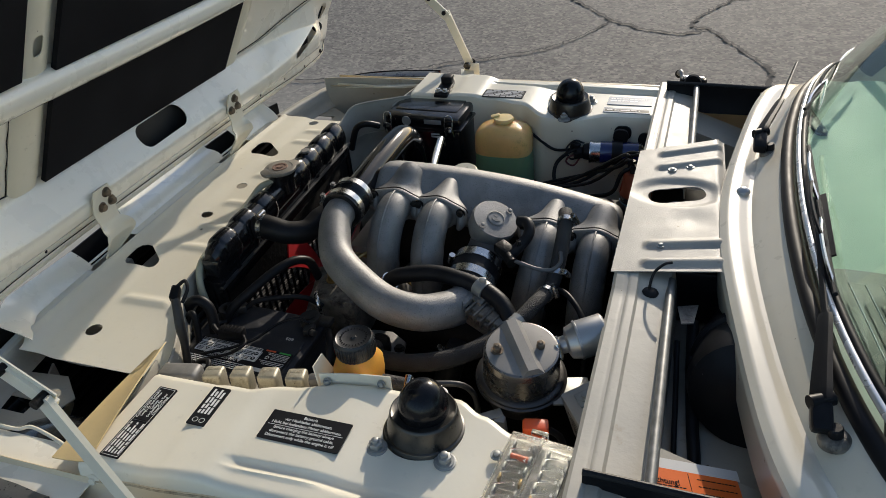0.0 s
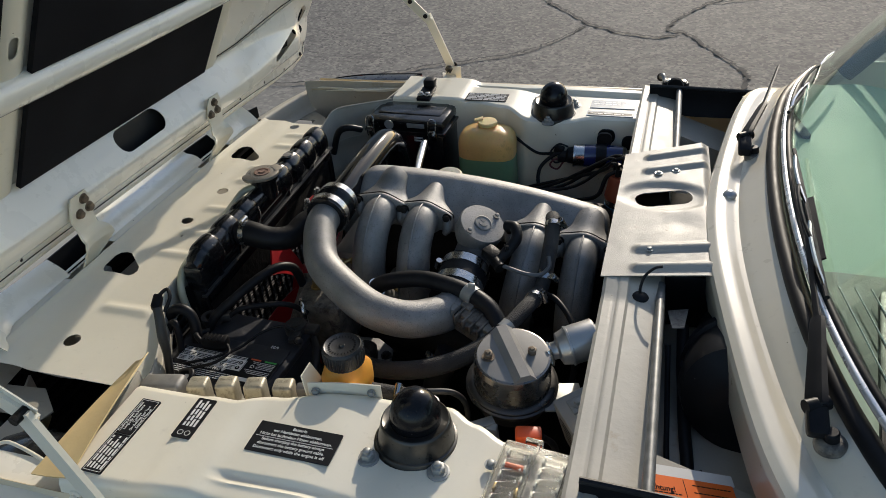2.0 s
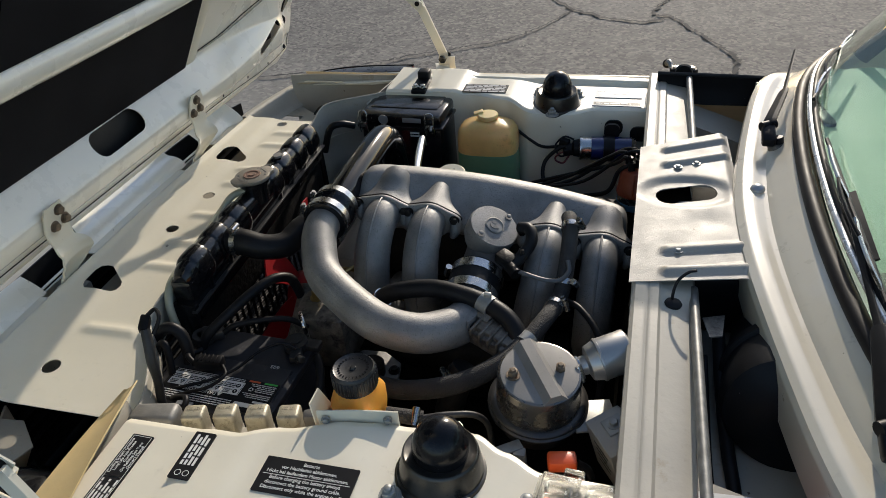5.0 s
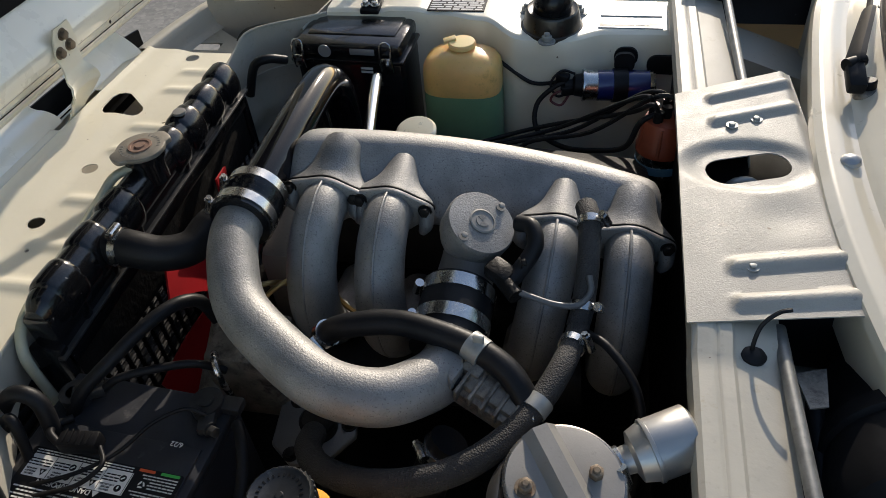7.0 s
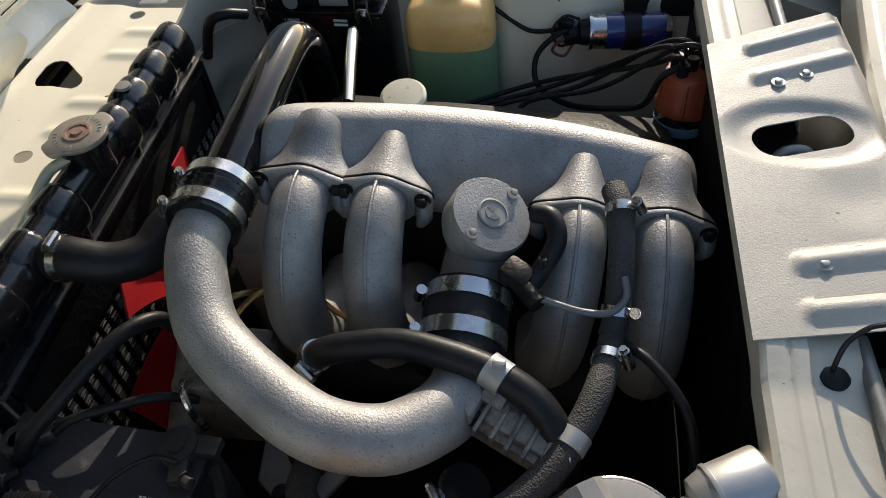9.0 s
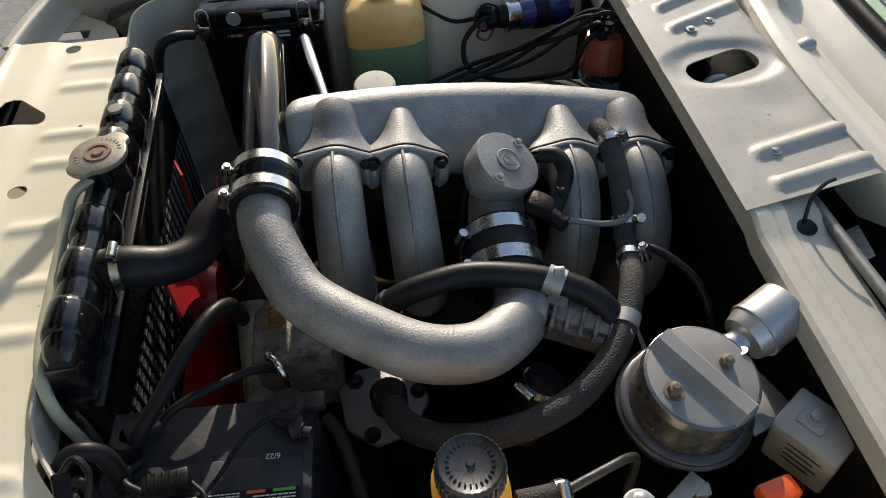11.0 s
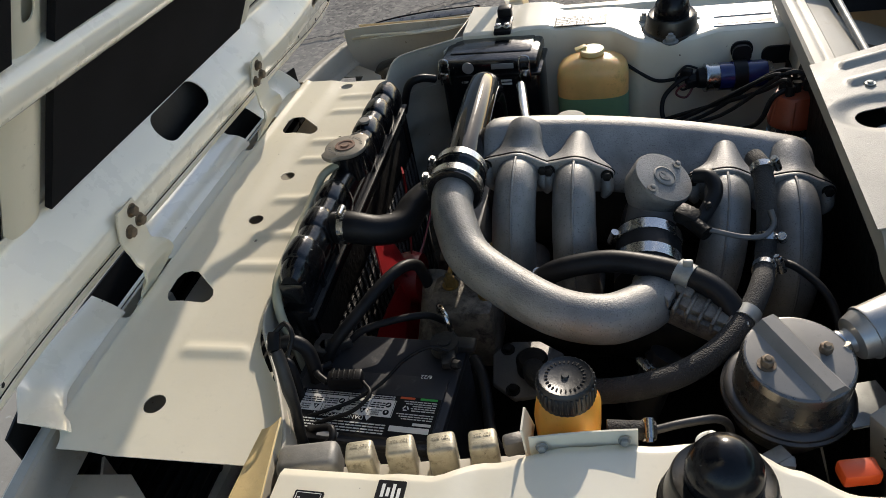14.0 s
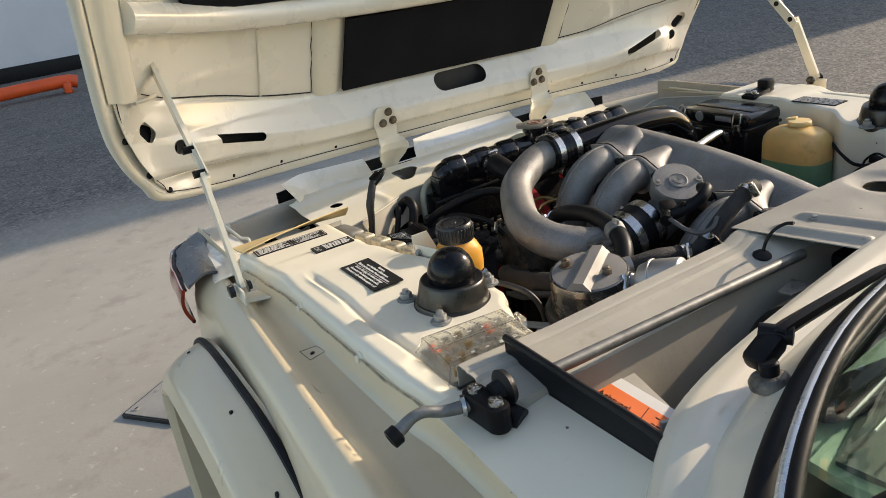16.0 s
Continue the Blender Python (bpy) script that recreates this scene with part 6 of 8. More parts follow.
for k in range(2):
    bm = B()
    q4 = Matrix.Translation(D0 + DA * 0.0022) @ DA.to_track_quat("Z", "Y").to_matrix().to_4x4()
    prism(bm, [(0, 0)] + [(0.0078 * math.cos(a), 0.0078 * math.sin(a)) for a in (radians(180 * k + 15 * j) for j in range(7))], 0.0, 0.0012, q4)
    part("emblem_quarter", bm, CAST_DARK, em)
ex = DA.orthogonal().normalized()
ey = DA.cross(ex)
for d in (Vector((-0.0155, -0.0315, 0.0055)), Vector((0.0155, 0.0315, -0.0055))):
    bm = B()
    p = D0 + (d - DA * d.dot(DA))
    tube(bm, [p - DA * 0.02, p + DA * 0.002], 0.0062, 12, 1)
    bolt(bm, p + DA * 0.002, DA, 0.0042, 0.003, 0.0)
    part("cover_screw", bm, MACHINED, thr)
bm = B()
tube(bm, [D0 - DA * 0.03, (-0.045, -0.050, 0.795), (-0.050, -0.085, 0.775), (-0.052, -0.105, 0.768)], [0.032, 0.034, 0.036, 0.036], 24, 5)
part("throat", bm, CAST_DARK, thr)
C0, C1 = Vector((-0.050, -0.092, 0.785)), Vector((-0.052, -0.176, 0.768))
bm = B()
tube(bm, [C0, C0.lerp(C1, 0.3), C0.lerp(C1, 0.7), C1], 0.0435, 28, 3)
cp = part("coupling", bm, RUBBER, thr, "wide black rubber coupling")
for t in (0.14, 0.62):
    bm = B()
    clamp(bm, C0.lerp(C1, t), C1 - C0, 0.044, 0.017, (-0.9, 0, 0.3))
    part("wide_clip", bm, STEEL, cp)
# cast intake pipe with the two-clip coupling, and the black tube from the air box
pipe = thing("intake_pipe", (-0.20, -0.20, 0.74), "large sand-cast aluminium intake pipe bend", "pipe")
bm = B()
ip = [(-0.313, -0.078, 0.8645), (-0.312, -0.112, 0.862), (-0.300, -0.152, 0.852), (-0.274, -0.199, 0.836), (-0.2173, -0.241, 0.822), (-0.158, -0.270, 0.8095), (-0.103, -0.268, 0.7975), (-0.064, -0.240, 0.788), (-0.046, -0.212, 0.782), (-0.040, -0.180, 0.776)]
tube(bm, ip, [0.0290, 0.0290, 0.0292, 0.0295, 0.0300, 0.0302, 0.0308, 0.0315, 0.032, 0.032], 28, 6)
part("bend", bm, CAST, pipe)
bm = B()
prism(bm, [(-0.055, -0.20), (-0.028, -0.19), (-0.020, -0.225), (-0.03, -0.25)], 0.795, 0.81, None, 0.004)
part("web", bm, CAST, pipe)
bm = B()
lathe(bm, [(0.031, -0.036), (0.0375, -0.035), (0.0385, -0.020), (0.0385, -0.012), (0.0365, -0.010), (0.0395, -0.006), (0.0365, -0.002), (0.0395, 0.002), (0.0365, 0.006), (0.0375, 0.009), (0.0375, 0.028), (0.031, 0.029)], (-0.3128, -0.057, 0.865), (0.005, 1, 0.02), 36)
cpl = part("coupling", bm, GLOSS_BLACK, pipe, "ribbed black rubber sleeve")
for dy, r in ((-0.023, 0.0390), (0.019, 0.0380)):
    bm = B()
    clamp(bm, (-0.3128, -0.057 + dy, 0.865 + 0.02 * dy), (0.005, 1, 0.02), r, 0.014, (-1, 0.0, 0.3))
    part("hose_clip", bm, STEEL, cpl)
bm = B()
tube(bm, [(-0.3127, -0.035, 0.8655), (-0.314, 0.03, 0.867), (-0.317, 0.13, 0.866), (-0.321, 0.215, 0.860), (-0.324, 0.262, 0.847), (-0.325, 0.297, 0.815), (-0.326, 0.316, 0.76), (-0.326, 0.325, 0.66)], [0.0275, 0.0275, 0.0275, 0.0275, 0.0285, 0.029, 0.029, 0.029], 26, 6)
at = thing("black_air_tube", (-0.326, 0.325, 0.66), "polished gloss black air tube bending down to the air box", "tube")
part("tube", bm, CHROME_DK, at)
bm = B()
lathe(bm, [(0.0275, -0.004), (0.0290, -0.002), (0.0292, 0.0), (0.0290, 0.002), (0.0275, 0.004)], (-0.3129, -0.024, 0.8657), (0, 1, 0.01), 28)
part("rolled_bead", bm, CHROME_DK, at)
bm = B()
tube(bm, [(-0.281, 0.392, 0.772), (-0.277, 0.372, 0.793), (-0.273, 0.350, 0.797), (-0.262, 0.285, 0.792), (-0.250, 0.215, 0.784)], 0.0092, 14, 4)
solo("bright_breather_tube", bm, mat("bright_worn_tube", (0.62, 0.62, 0.60), 0.20, metal=1.0, var=0.1, dirt=((0.25, 0.22, 0.19), 0.15, 40)), "bright metal breather tube behind the plenum", "tube")
# cast spray-bar block at the end of the bend
blk = thing("regulator_block", (0.01, -0.235, 0.74), "oily ribbed cast regulator block on the pipe's end", "block")
BK = pose(0.012, -0.236, 0.782, 8, 10, -24)


def in_bk(fn):
    t, bm = B(), B()
    fn(t)
    add_mesh(bm, t, BK)
    return bm


part("block_body", in_bk(lambda t: (rbox(t, (0, 0, -0.006), (0.098, 0.050, 0.030), 0.006), rbox(t, (0.006, -0.002, 0.010), (0.070, 0.030, 0.014), 0.004), rbox(t, (-0.030, 0.010, 0.012), (0.024, 0.026, 0.018), 0.004))), PUMP, blk)
for k in range(5):
    part("rib", in_bk(lambda t: rbox(t, (-0.030 + 0.0155 * k, -0.010, 0.009), (0.0045, 0.038 - 0.003 * (k % 2), 0.022), 0.0015)), PUMP, blk)
part("long_rib", in_bk(lambda t: tube(t, [(-0.046, 0.019, 0.008), (0.0, 0.021, 0.012), (0.046, 0.019, 0.007)], 0.006, 10, 3)), PUMP, blk)
part("cover_disc", in_bk(lambda t: lathe(t, [(0.017, -0.004), (0.0175, 0.003), (0.014, 0.005), (0.006, 0.005), (0.004, 0.008), (0, 0.008)], (-0.050, 0.012, 0.010), (-0.2, 0, 1), 28)), CAST_DARK, blk)
for x, y in ((-0.038, -0.017), (0.042, -0.016), (0.044, 0.014)):
    part("block_bolt", in_bk(lambda t: bolt(t, (x, y, 0.009), (0, 0, 1), 0.0055, 0.006, 0.0085)), GREASE, blk)
bm = B()
tube(bm, [(-0.030, -0.275, 0.745), (-0.045, -0.285, 0.715), (-0.06, -0.29, 0.66)], 0.022, 16, 4)
part("drop_hose", bm, RUBBER, blk)
bm = B()
clamp(bm, (-0.036, -0.279, 0.735), (-0.3, -0.2, -1), 0.0225, 0.010)
part("hose_clip", bm, STEEL, blk)

# ---- hoses over the engine ----
def hose(name, pts, r, material, label, clips=(), n=6, seg=16):
    h = thing(name, pts[0], label, "hose")
    bm = B()
    tube(bm, pts, r, seg, n)
    part("hose_body", bm, material, h)
    for i, scr_ in clips:
        a, b = Vector(pts[max(0, i - 1)]), Vector(pts[min(len(pts) - 1, i + 1)])
        bm = B()
        clamp(bm, pts[i], b - a, (r[i] if isinstance(r, (list, tuple)) else r) + 0.0008, 0.010, scr_)
        part("hose_clip", bm, STEEL, h)
    return h


hose("breather_hose", [(-0.205, -0.175, 0.755), (-0.190, -0.182, 0.785), (-0.160, -0.182, 0.804), (-0.105, -0.180, 0.815), (-0.055, -0.190, 0.817), (-0.010, -0.204, 0.814), (0.028, -0.225, 0.805), (0.050, -0.250, 0.780), (0.052, -0.262, 0.74)], 0.0145, RUBBER, "smooth black rubber hose arching over the pipe", ((1, (0, -1, 0.5)), (7, (0, -1, 0.5))))
bm = B()
lathe(bm, [(0.0145, -0.010), (0.0165, -0.010), (0.0165, 0.010), (0.0145, 0.010)], (-0.010, -0.204, 0.814), (0.8, -0.45, -0.15), 22)
rbox(bm, (-0.007, -0.206, 0.831), (0.012, 0.006, 0.014), 0.002)
solo("hose_bracket", bm, ZINC, "steel strap round the rubber hose", "bracket")
hose("braided_hose", [(0.090, 0.000, 0.850), (0.096, -0.030, 0.850), (0.098, -0.075, 0.830), (0.096, -0.115, 0.800), (0.092, -0.135, 0.785)], 0.0130, BRAID, "short braided hose with clips", ((1, (1, 0, 0.4)), (3, (1, 0, 0.3))))
hose("braided_hose", [(0.092, -0.138, 0.786), (0.088, -0.165, 0.790), (0.078, -0.205, 0.795), (0.062, -0.242, 0.790), (0.035, -0.283, 0.782), (-0.005, -0.318, 0.772), (-0.055, -0.336, 0.760), (-0.11, -0.338, 0.748), (-0.16, -0.322, 0.735), (-0.19, -0.29, 0.715), (-0.20, -0.255, 0.69)], [0.012, 0.013, 0.0135, 0.0135, 0.014, 0.0145, 0.015, 0.015, 0.015, 0.015, 0.015], BRAID, "long braided hose sweeping round the pipe bend", ((1, (1, 0, 0.4)),))
bm = B()
lathe(bm, [(0.0135, -0.008), (0.0152, -0.008), (0.0152, 0.008), (0.0135, 0.008)], (0.058, -0.249, 0.789), (-0.45, -0.8, -0.15), 22)
solo("hose_bracket", bm, ZINC, "steel band on the braided hose", "bracket")
hose("elbow_hose", [(0.012, -0.030, 0.842), (0.030, -0.040, 0.846), (0.036, -0.062, 0.836), (0.022, -0.088, 0.822), (0.010, -0.105, 0.815)], 0.010, RUBBER, "small bent rubber elbow beside the disc")
bm = B()
rbox(bm, (0.000, -0.095, 0.822), (0.032, 0.026, 0.020), 0.005, (0, 10, -30))
tube(bm, [(-0.012, -0.085, 0.822), (0.022, -0.125, 0.815)], 0.010, 12, 1)
bolt(bm, (0.022, -0.088, 0.832), (1, 0.2, 0.3), 0.005, 0.006, 0.007)
solo("air_valve", bm, GREASE, "small cast valve below the disc housing", "valve")
hose("vacuum_line", [(0.020, -0.118, 0.818), (0.040, -0.124, 0.816), (0.066, -0.128, 0.812), (0.090, -0.126, 0.812), (0.103, -0.112, 0.820), (0.100, -0.098, 0.832)], 0.0036, mat("grey_vacuum_line", (0.10, 0.10, 0.10), 0.4), "thin grey vacuum line")
hose("vacuum_line", [(0.100, -0.140, 0.785), (0.128, -0.165, 0.790), (0.158, -0.205, 0.775), (0.168, -0.245, 0.73), (0.160, -0.28, 0.65)], 0.005, RUBBER, "thin black line dropping behind the runner")
hose("wire_lead", [(-0.02, 0.02, 0.80), (-0.07, -0.01, 0.79), (-0.085, -0.035, 0.76), (-0.09, -0.06, 0.70)], 0.004, RUBBER, "thin black lead beside the throttle")

# ---- strut tops ----
def strut_top(s):
    th_ = thing("strut_top", (0, 0.520 * s, SHELF), "black strut mount with rubber dome cap in the inner wing", "strut mount", "strut mounts")
    ax = Vector((0.02, -0.06 * s, 1)).normalized()
    p = Vector((0.003, 0.522 * s, SHELF))
    bm = B()
    lathe(bm, [(0.0535, -0.030), (0.0540, -0.001), (0.0525, 0.003), (0.0500, 0.004), (0.0490, 0.012), (0.0450, 0.030), (0.0440, 0.0325), (0.0425, 0.0335), (0.038, 0.0315), (0.030, 0.031)], p, ax, 48)
    part("steel_cone", bm, mat("worn_black_steel", (0.065, 0.062, 0.056), 0.32, metal=0.75, var=0.3, scale=18, bump=0.1, dirt=((0.035, 0.032, 0.03), 0.3, 20)), th_, "worn dark steel cone")
    bm = B()
    lathe(bm, [(0.032, 0.028), (0.0330, 0.034), (0.0326, 0.0365), (0.0332, 0.039), (0.0328, 0.046), (0.0305, 0.055), (0.0262, 0.0635), (0.0195, 0.0710), (0.0105, 0.0755), (0.004, 0.0768), (0, 0.077)], p, ax, 48)
    part("dome_cap", bm, mat("glossy_black_rubber", (0.007, 0.007, 0.008), 0.20, var=0.25, scale=20, bump=0.08, spots=((0.06, 0.055, 0.05), 0.15, 150), spec=0.25), th_, "shiny black domed cap")
    for a in (-45 if s < 0 else 45, -135 if s < 0 else 135, 90 * -s):
        q = Vector((0.066 * math.cos(radians(a)), 0.064 * math.sin(radians(a)), 0)) + Vector((0, 0.524 * s, SHELF))
        bm = B()
        lathe(bm, [(0.0145, 0), (0.0145, 0.002), (0.010, 0.003)], q, (0, 0, 1), 20)
        bolt(bm, q + Vector((0, 0, 0.002)), (0, 0, 1), 0.009, 0.008, 0.012, 0.007)
        part("stud_nut", bm, ZINC, th_)
    return th_


strut_top(-1)
strut_top(1)


# ---- labels ----
def label_plate(name, corner, ux, uy, w, h, material, text_label, group=""):
    """A thin printed plate; corner: its lower left as one reads it, ux, uy: its reading directions."""
    ux, uy = Vector(ux).normalized(), Vector(uy)
    uy = (uy - ux * uy.dot(ux)).normalized()
    m = Matrix((ux, uy, ux.cross(uy))).transposed().to_4x4()
    m.translation = Vector(corner)
    t = thing(name, corner, text_label, "label", group)
    bm = B()
    prism(bm, rounded(w / 2, h / 2, w, h, 0.0015), -0.001, 0.0008, m)
    part("plate", bm, material, t)
    return t, m


def bars(t, m, x0, x1, y, h, material, seed, z=0.0010):
    """One line of print that cannot be read, as short plain bars."""
    rnd = random.Random(seed)
    bm = B()
    x = x0
    while x < x1 - 0.001:
        l = min(rnd.uniform(2.0, 5.5) * h, x1 - x)
        prism(bm, [(x, y - h / 2), (x + l, y - h / 2), (x + l, y + h / 2), (x, y + h / 2)], z - 0.0003, z, m)
        x += l + 0.7 * h
    part("print_line", bm, material, t)


def frame_line(t, m, x0, y0, x1, y1, material, wd=0.0006, z=0.0010):
    bm = B()
    for a, b, c_, d in ((x0, y0, x1, y0 + wd), (x0, y1 - wd, x1, y1), (x0, y0, x0 + wd, y1), (x1 - wd, y0, x1, y1)):
        prism(bm, [(a, b), (c_, b), (c_, d), (a, d)], z - 0.0003, z, m)
    part("border", bm, material, t)


Zs = shelf_step(-0.12) + 0.0005
LC = (-0.2045, -0.600, Zs)
tC, mC = label_plate("battery_warning_label", LC, (1, 0.0, 0), (0, 1, 0), 0.118, 0.050, STICK, "black battery warning label with white German and English print")
for k, line in enumerate(("Batterie", "vor Nachladen abklemmen.", "Nicht bei laufendem Motor abklemmen.", "Before charging the battery always", "disconnect the battery ground cable.", "Disconnect only while the engine is off")):
    words("print", line, 0.0065, mC @ pose(0.059, 0.0440 - 0.0070 * k - (0.0016 if k > 2 else 0), 0.0010), WHITE, tC, wide=0.98)
bm = B()
prism(bm, [(0.004, 0.0251), (0.114, 0.0251), (0.114, 0.0257), (0.004, 0.0257)], 0.0007, 0.0010, mC)
part("rule", bm, WHITE, tC)
zA = shelf_step(-0.36) + 0.001
tA, mA = label_plate("coolant_label", (-0.363, -0.681, zA), (0.02, 1, 0), (-1, 0.02, 0), 0.128, 0.030, STICK, "long black coolant label with white border and print")
frame_line(tA, mA, 0.002, 0.002, 0.126, 0.028, WHITE)
frame_line(tA, mA, 0.0635, 0.002, 0.0641, 0.028, WHITE)
for k, line in enumerate(("Cooling System Contains", "Long Life Anti-Freeze", "Coolant.", "On Refilling See Your", "Owner's Manual")):
    words("print", line, 0.0052, mA @ pose(0.0945, 0.0245 - 0.0049 * k, 0.0010), WHITE, tA)
for k in range(5):
    bars(tA, mA, 0.006, 0.060 - 0.01 * (k % 2), 0.0245 - 0.0049 * k, 0.0026, WHITE, 11 + k)
zB = shelf_step(-0.27) + 0.001
tB, mB = label_plate("type_label", (-0.280, -0.607, zB), (0.0, 1, 0), (-1, 0.0, 0), 0.070, 0.028, STICK, "small black type label with white figures", "")
for k in range(4):
    bars(tB, mB, 0.020, 0.068 - 0.006 * (k % 2), 0.0215 - 0.0053 * k, 0.0032, WHITE, 31 + k)
bm = B()
for yy in (0.008, 0.0185):
    lathe(bm, [(0.0042, 0.0007), (0.0042, 0.0010), (0.0034, 0.0010), (0.0034, 0.0007)], mB @ Vector((0.0085, yy, 0)), (0, 0, 1), 20)
part("round_mark", bm, WHITE, tB)
# plates on the far inner wing
tD, mD = label_plate("type_plate", (-0.225, 0.545, shelf_step(-0.2) + 0.001), (1, 0, 0), (0, 1, 0), 0.105, 0.046, STICK, "black plate with rows of pale print on the far inner wing")
for k in range(5):
    bars(tD, mD, 0.004, 0.101, 0.040 - 0.0085 * k, 0.0048, GREYPLATE, 51 + k)
tE, mE = label_plate("maker_plate", (0.085, 0.560, SHELF + 0.001), (1, 0, 0), (0, 1, 0), 0.105, 0.046, ANODISED, "grey metal maker's plate on the far inner wing")
bars(tE, mE, 0.006, 0.09, 0.034, 0.003, WHITE, 61)
bars(tE, mE, 0.006, 0.07, 0.022, 0.003, WHITE, 62)
tF, mF = label_plate("maker_plate", (0.082, 0.515, SHELF + 0.001), (1, 0, 0), (0, 1, 0), 0.108, 0.026, ANODISED, "slim grey metal plate with dark print")
bm = B()
prism(bm, [(0.003, 0.004), (0.105, 0.004), (0.105, 0.018), (0.003, 0.018)], 0.0006, 0.0009, mF)
part("dark_band", bm, STICK, tF)
bars(tF, mF, 0.008, 0.085, 0.011, 0.004, WHITE, 63, 0.0013)

# ---- brake fluid reservoir on its bracket ----
rs = thing("fluid_reservoir", (-0.137, -0.430, 0.78), "aged yellow fluid reservoir with black screw cap", "reservoir")
RC = Vector((-0.137, -0.424, 0))
bm = B()
secs = [(0.70, 0.028, 0.036), (0.785, 0.031, 0.036), (0.800, 0.0335, 0.037), (0.822, 0.034, 0.036), (0.834, 0.0305, 0.032), (0.841, 0.0265, 0.0265), (0.846, 0.0245, 0.0245)]
rings = []
for z, a, b_ in secs:
    e = 0.7 if z < 0.83 else 1.0
    rings.append([bm.verts.new(RC + Vector((a * math.copysign(abs(math.cos(t)) ** e, math.cos(t)), b_ * math.copysign(abs(math.sin(t)) ** e, math.sin(t)), z))) for t in (2 * math.pi * k / 32 for k in range(32))])
for a, b_ in zip(rings, rings[1:]):
    for j in range(32):
        bm.faces.new((a[j], a[(j + 1) % 32], b_[(j + 1) % 32], b_[j]))
bm.faces.new(rings[0][::-1])
bm.faces.new(rings[-1])
bmesh.ops.recalc_face_normals(bm, faces=bm.faces)
part("tank", bm, AMBER, rs)
bm = B()
lathe(bm, [(0.025, 0.842), (0.0290, 0.842), (0.0292, 0.846), (0.0288, 0.866), (0.0276, 0.869), (0.0262, 0.8706), (0.0243, 0.8692), (0.004, 0.8690), (0.003, 0.8712), (0, 0.8712)], RC, (0, 0, 1), 60, 0.012)
for k in range(34):
    a = 2 * math.pi * k / 34
    rbox(bm, RC + Vector((0.0288 * math.cos(a), 0.0288 * math.sin(a), 0.8555)), (0.0032, 0.0030, 0.0195), 0.0008, (0, 0, math.degrees(a)), 1)
cp_ = part("screw_cap", bm, mat("dusty_black_cap", (0.014, 0.015, 0.017), 0.36, var=0.3, scale=60, bump=0.15, dirt=((0.13, 0.135, 0.135), 0.28, 70)), rs, "dusty black ribbed screw cap")
for k in range(26):
    a = radians(k * 13.8)
    bm = B()
    rbox(bm, RC + Vector((0.019 * math.cos(a), 0.019 * math.sin(a), 0.8696)), (0.0030, 0.0014, 0.0008), 0, (0, 0, math.degrees(a)))
    part("cap_lettering", bm, BLACK, cp_)
bm = B()
tube(bm, [(-0.098, -0.432, 0.800), (-0.075, -0.430, 0.798), (-0.050, -0.426, 0.794)], 0.010, 14, 4)
part("outlet", bm, BRAID, rs, "braided outlet hose")
bm = B()
clamp(bm, (-0.058, -0.427, 0.795), (1, 0.1, -0.1), 0.0105, 0.009, (0, -0.5, 1))
part("hose_clip", bm, STEEL, rs)
hose("metal_pipe", [(-0.052, -0.426, 0.794), (-0.02, -0.415, 0.795), (0.015, -0.40, 0.785), (0.03, -0.39, 0.75), (0.03, -0.39, 0.68)], 0.0045, LEAD, "thin dark bent brake pipe")
rb = thing("reservoir_bracket", (-0.12, -0.47, 0.80), "cream folded steel bracket screwed beside the reservoir", "bracket")
bm = B()
sheet(bm, lambda u, v: (-0.170 + 0.103 * u, -0.4815 + 0.017 * u, 0.806 + 0.037 * v + 0.002 * math.sin(math.pi * u)), 10, 4, 0.002)
bmesh.ops.recalc_face_normals(bm, faces=bm.faces)
part("front_plate", bm, CREAM, rb)
bm = B()
sheet(bm, lambda u, v: (-0.172 - 0.003 * v, -0.482 + (0.050 - 0.022 * v) * u, 0.800 + 0.056 * v), 8, 6, 0.002)
bmesh.ops.recalc_face_normals(bm, faces=bm.faces)
part("side_plate", bm, CREAM, rb)
for p in ((-0.158, -0.482, 0.832), (-0.080, -0.4685, 0.832)):
    bm = B()
    bolt(bm, p, (0.16, -1, 0), 0.0045, 0.004, 0.006)
    part("bracket_screw", bm, ZINC, rb)

# ---- relays along the inner wing ----
for k, (x, y) in enumerate(((-0.349, -0.490), (-0.307, -0.480), (-0.264, -0.473), (-0.221, -0.466))):
    r_ = thing("relay", (x, y, 0.78), "small square aged metal relay capsule", "relay", "relays along the inner wing")
    bm = B()
    rbox(bm, (x, y, 0.797), (0.030, 0.028, 0.040), 0.005, (-6, 0, 14), 3)
    part("capsule", bm, RELAY, r_)
    bm = B()
    rbox(bm, (x, y - 0.004, 0.772), (0.032, 0.034, 0.018), 0.003, (0, 0, 14))
    part("socket", bm, CREAM_IN, r_)
    m_ = pose(x, y, 0.8170, -6, 0, 194)
    words("embossed_rating", "12V 30A", 0.0055, m_ @ pose(0.0, -0.005, 0), RELAY_DULL, r_, th=0.0002)
    bm = B()
    for j in range(12):
        a_ = 6.283 * j / 12
        rbox(bm, m_ @ Vector((0.006 + 0.0035 * math.cos(a_), 0.004 + 0.0035 * math.sin(a_), 0.0)), (0.0017, 0.0012, 0.0004), 0.0001, (0, 0, 194 + math.degrees(a_) + 90))
    part("embossed_ring", bm, RELAY_DULL, r_)
bm = B()
rbox(bm, (-0.404, -0.500, 0.798), (0.066, 0.038, 0.040), 0.009, (-6, 0, 12), 3)
solo("relay_box", bm, RELAY_DK, "larger grey speckled relay box beside the capsules", "relay")
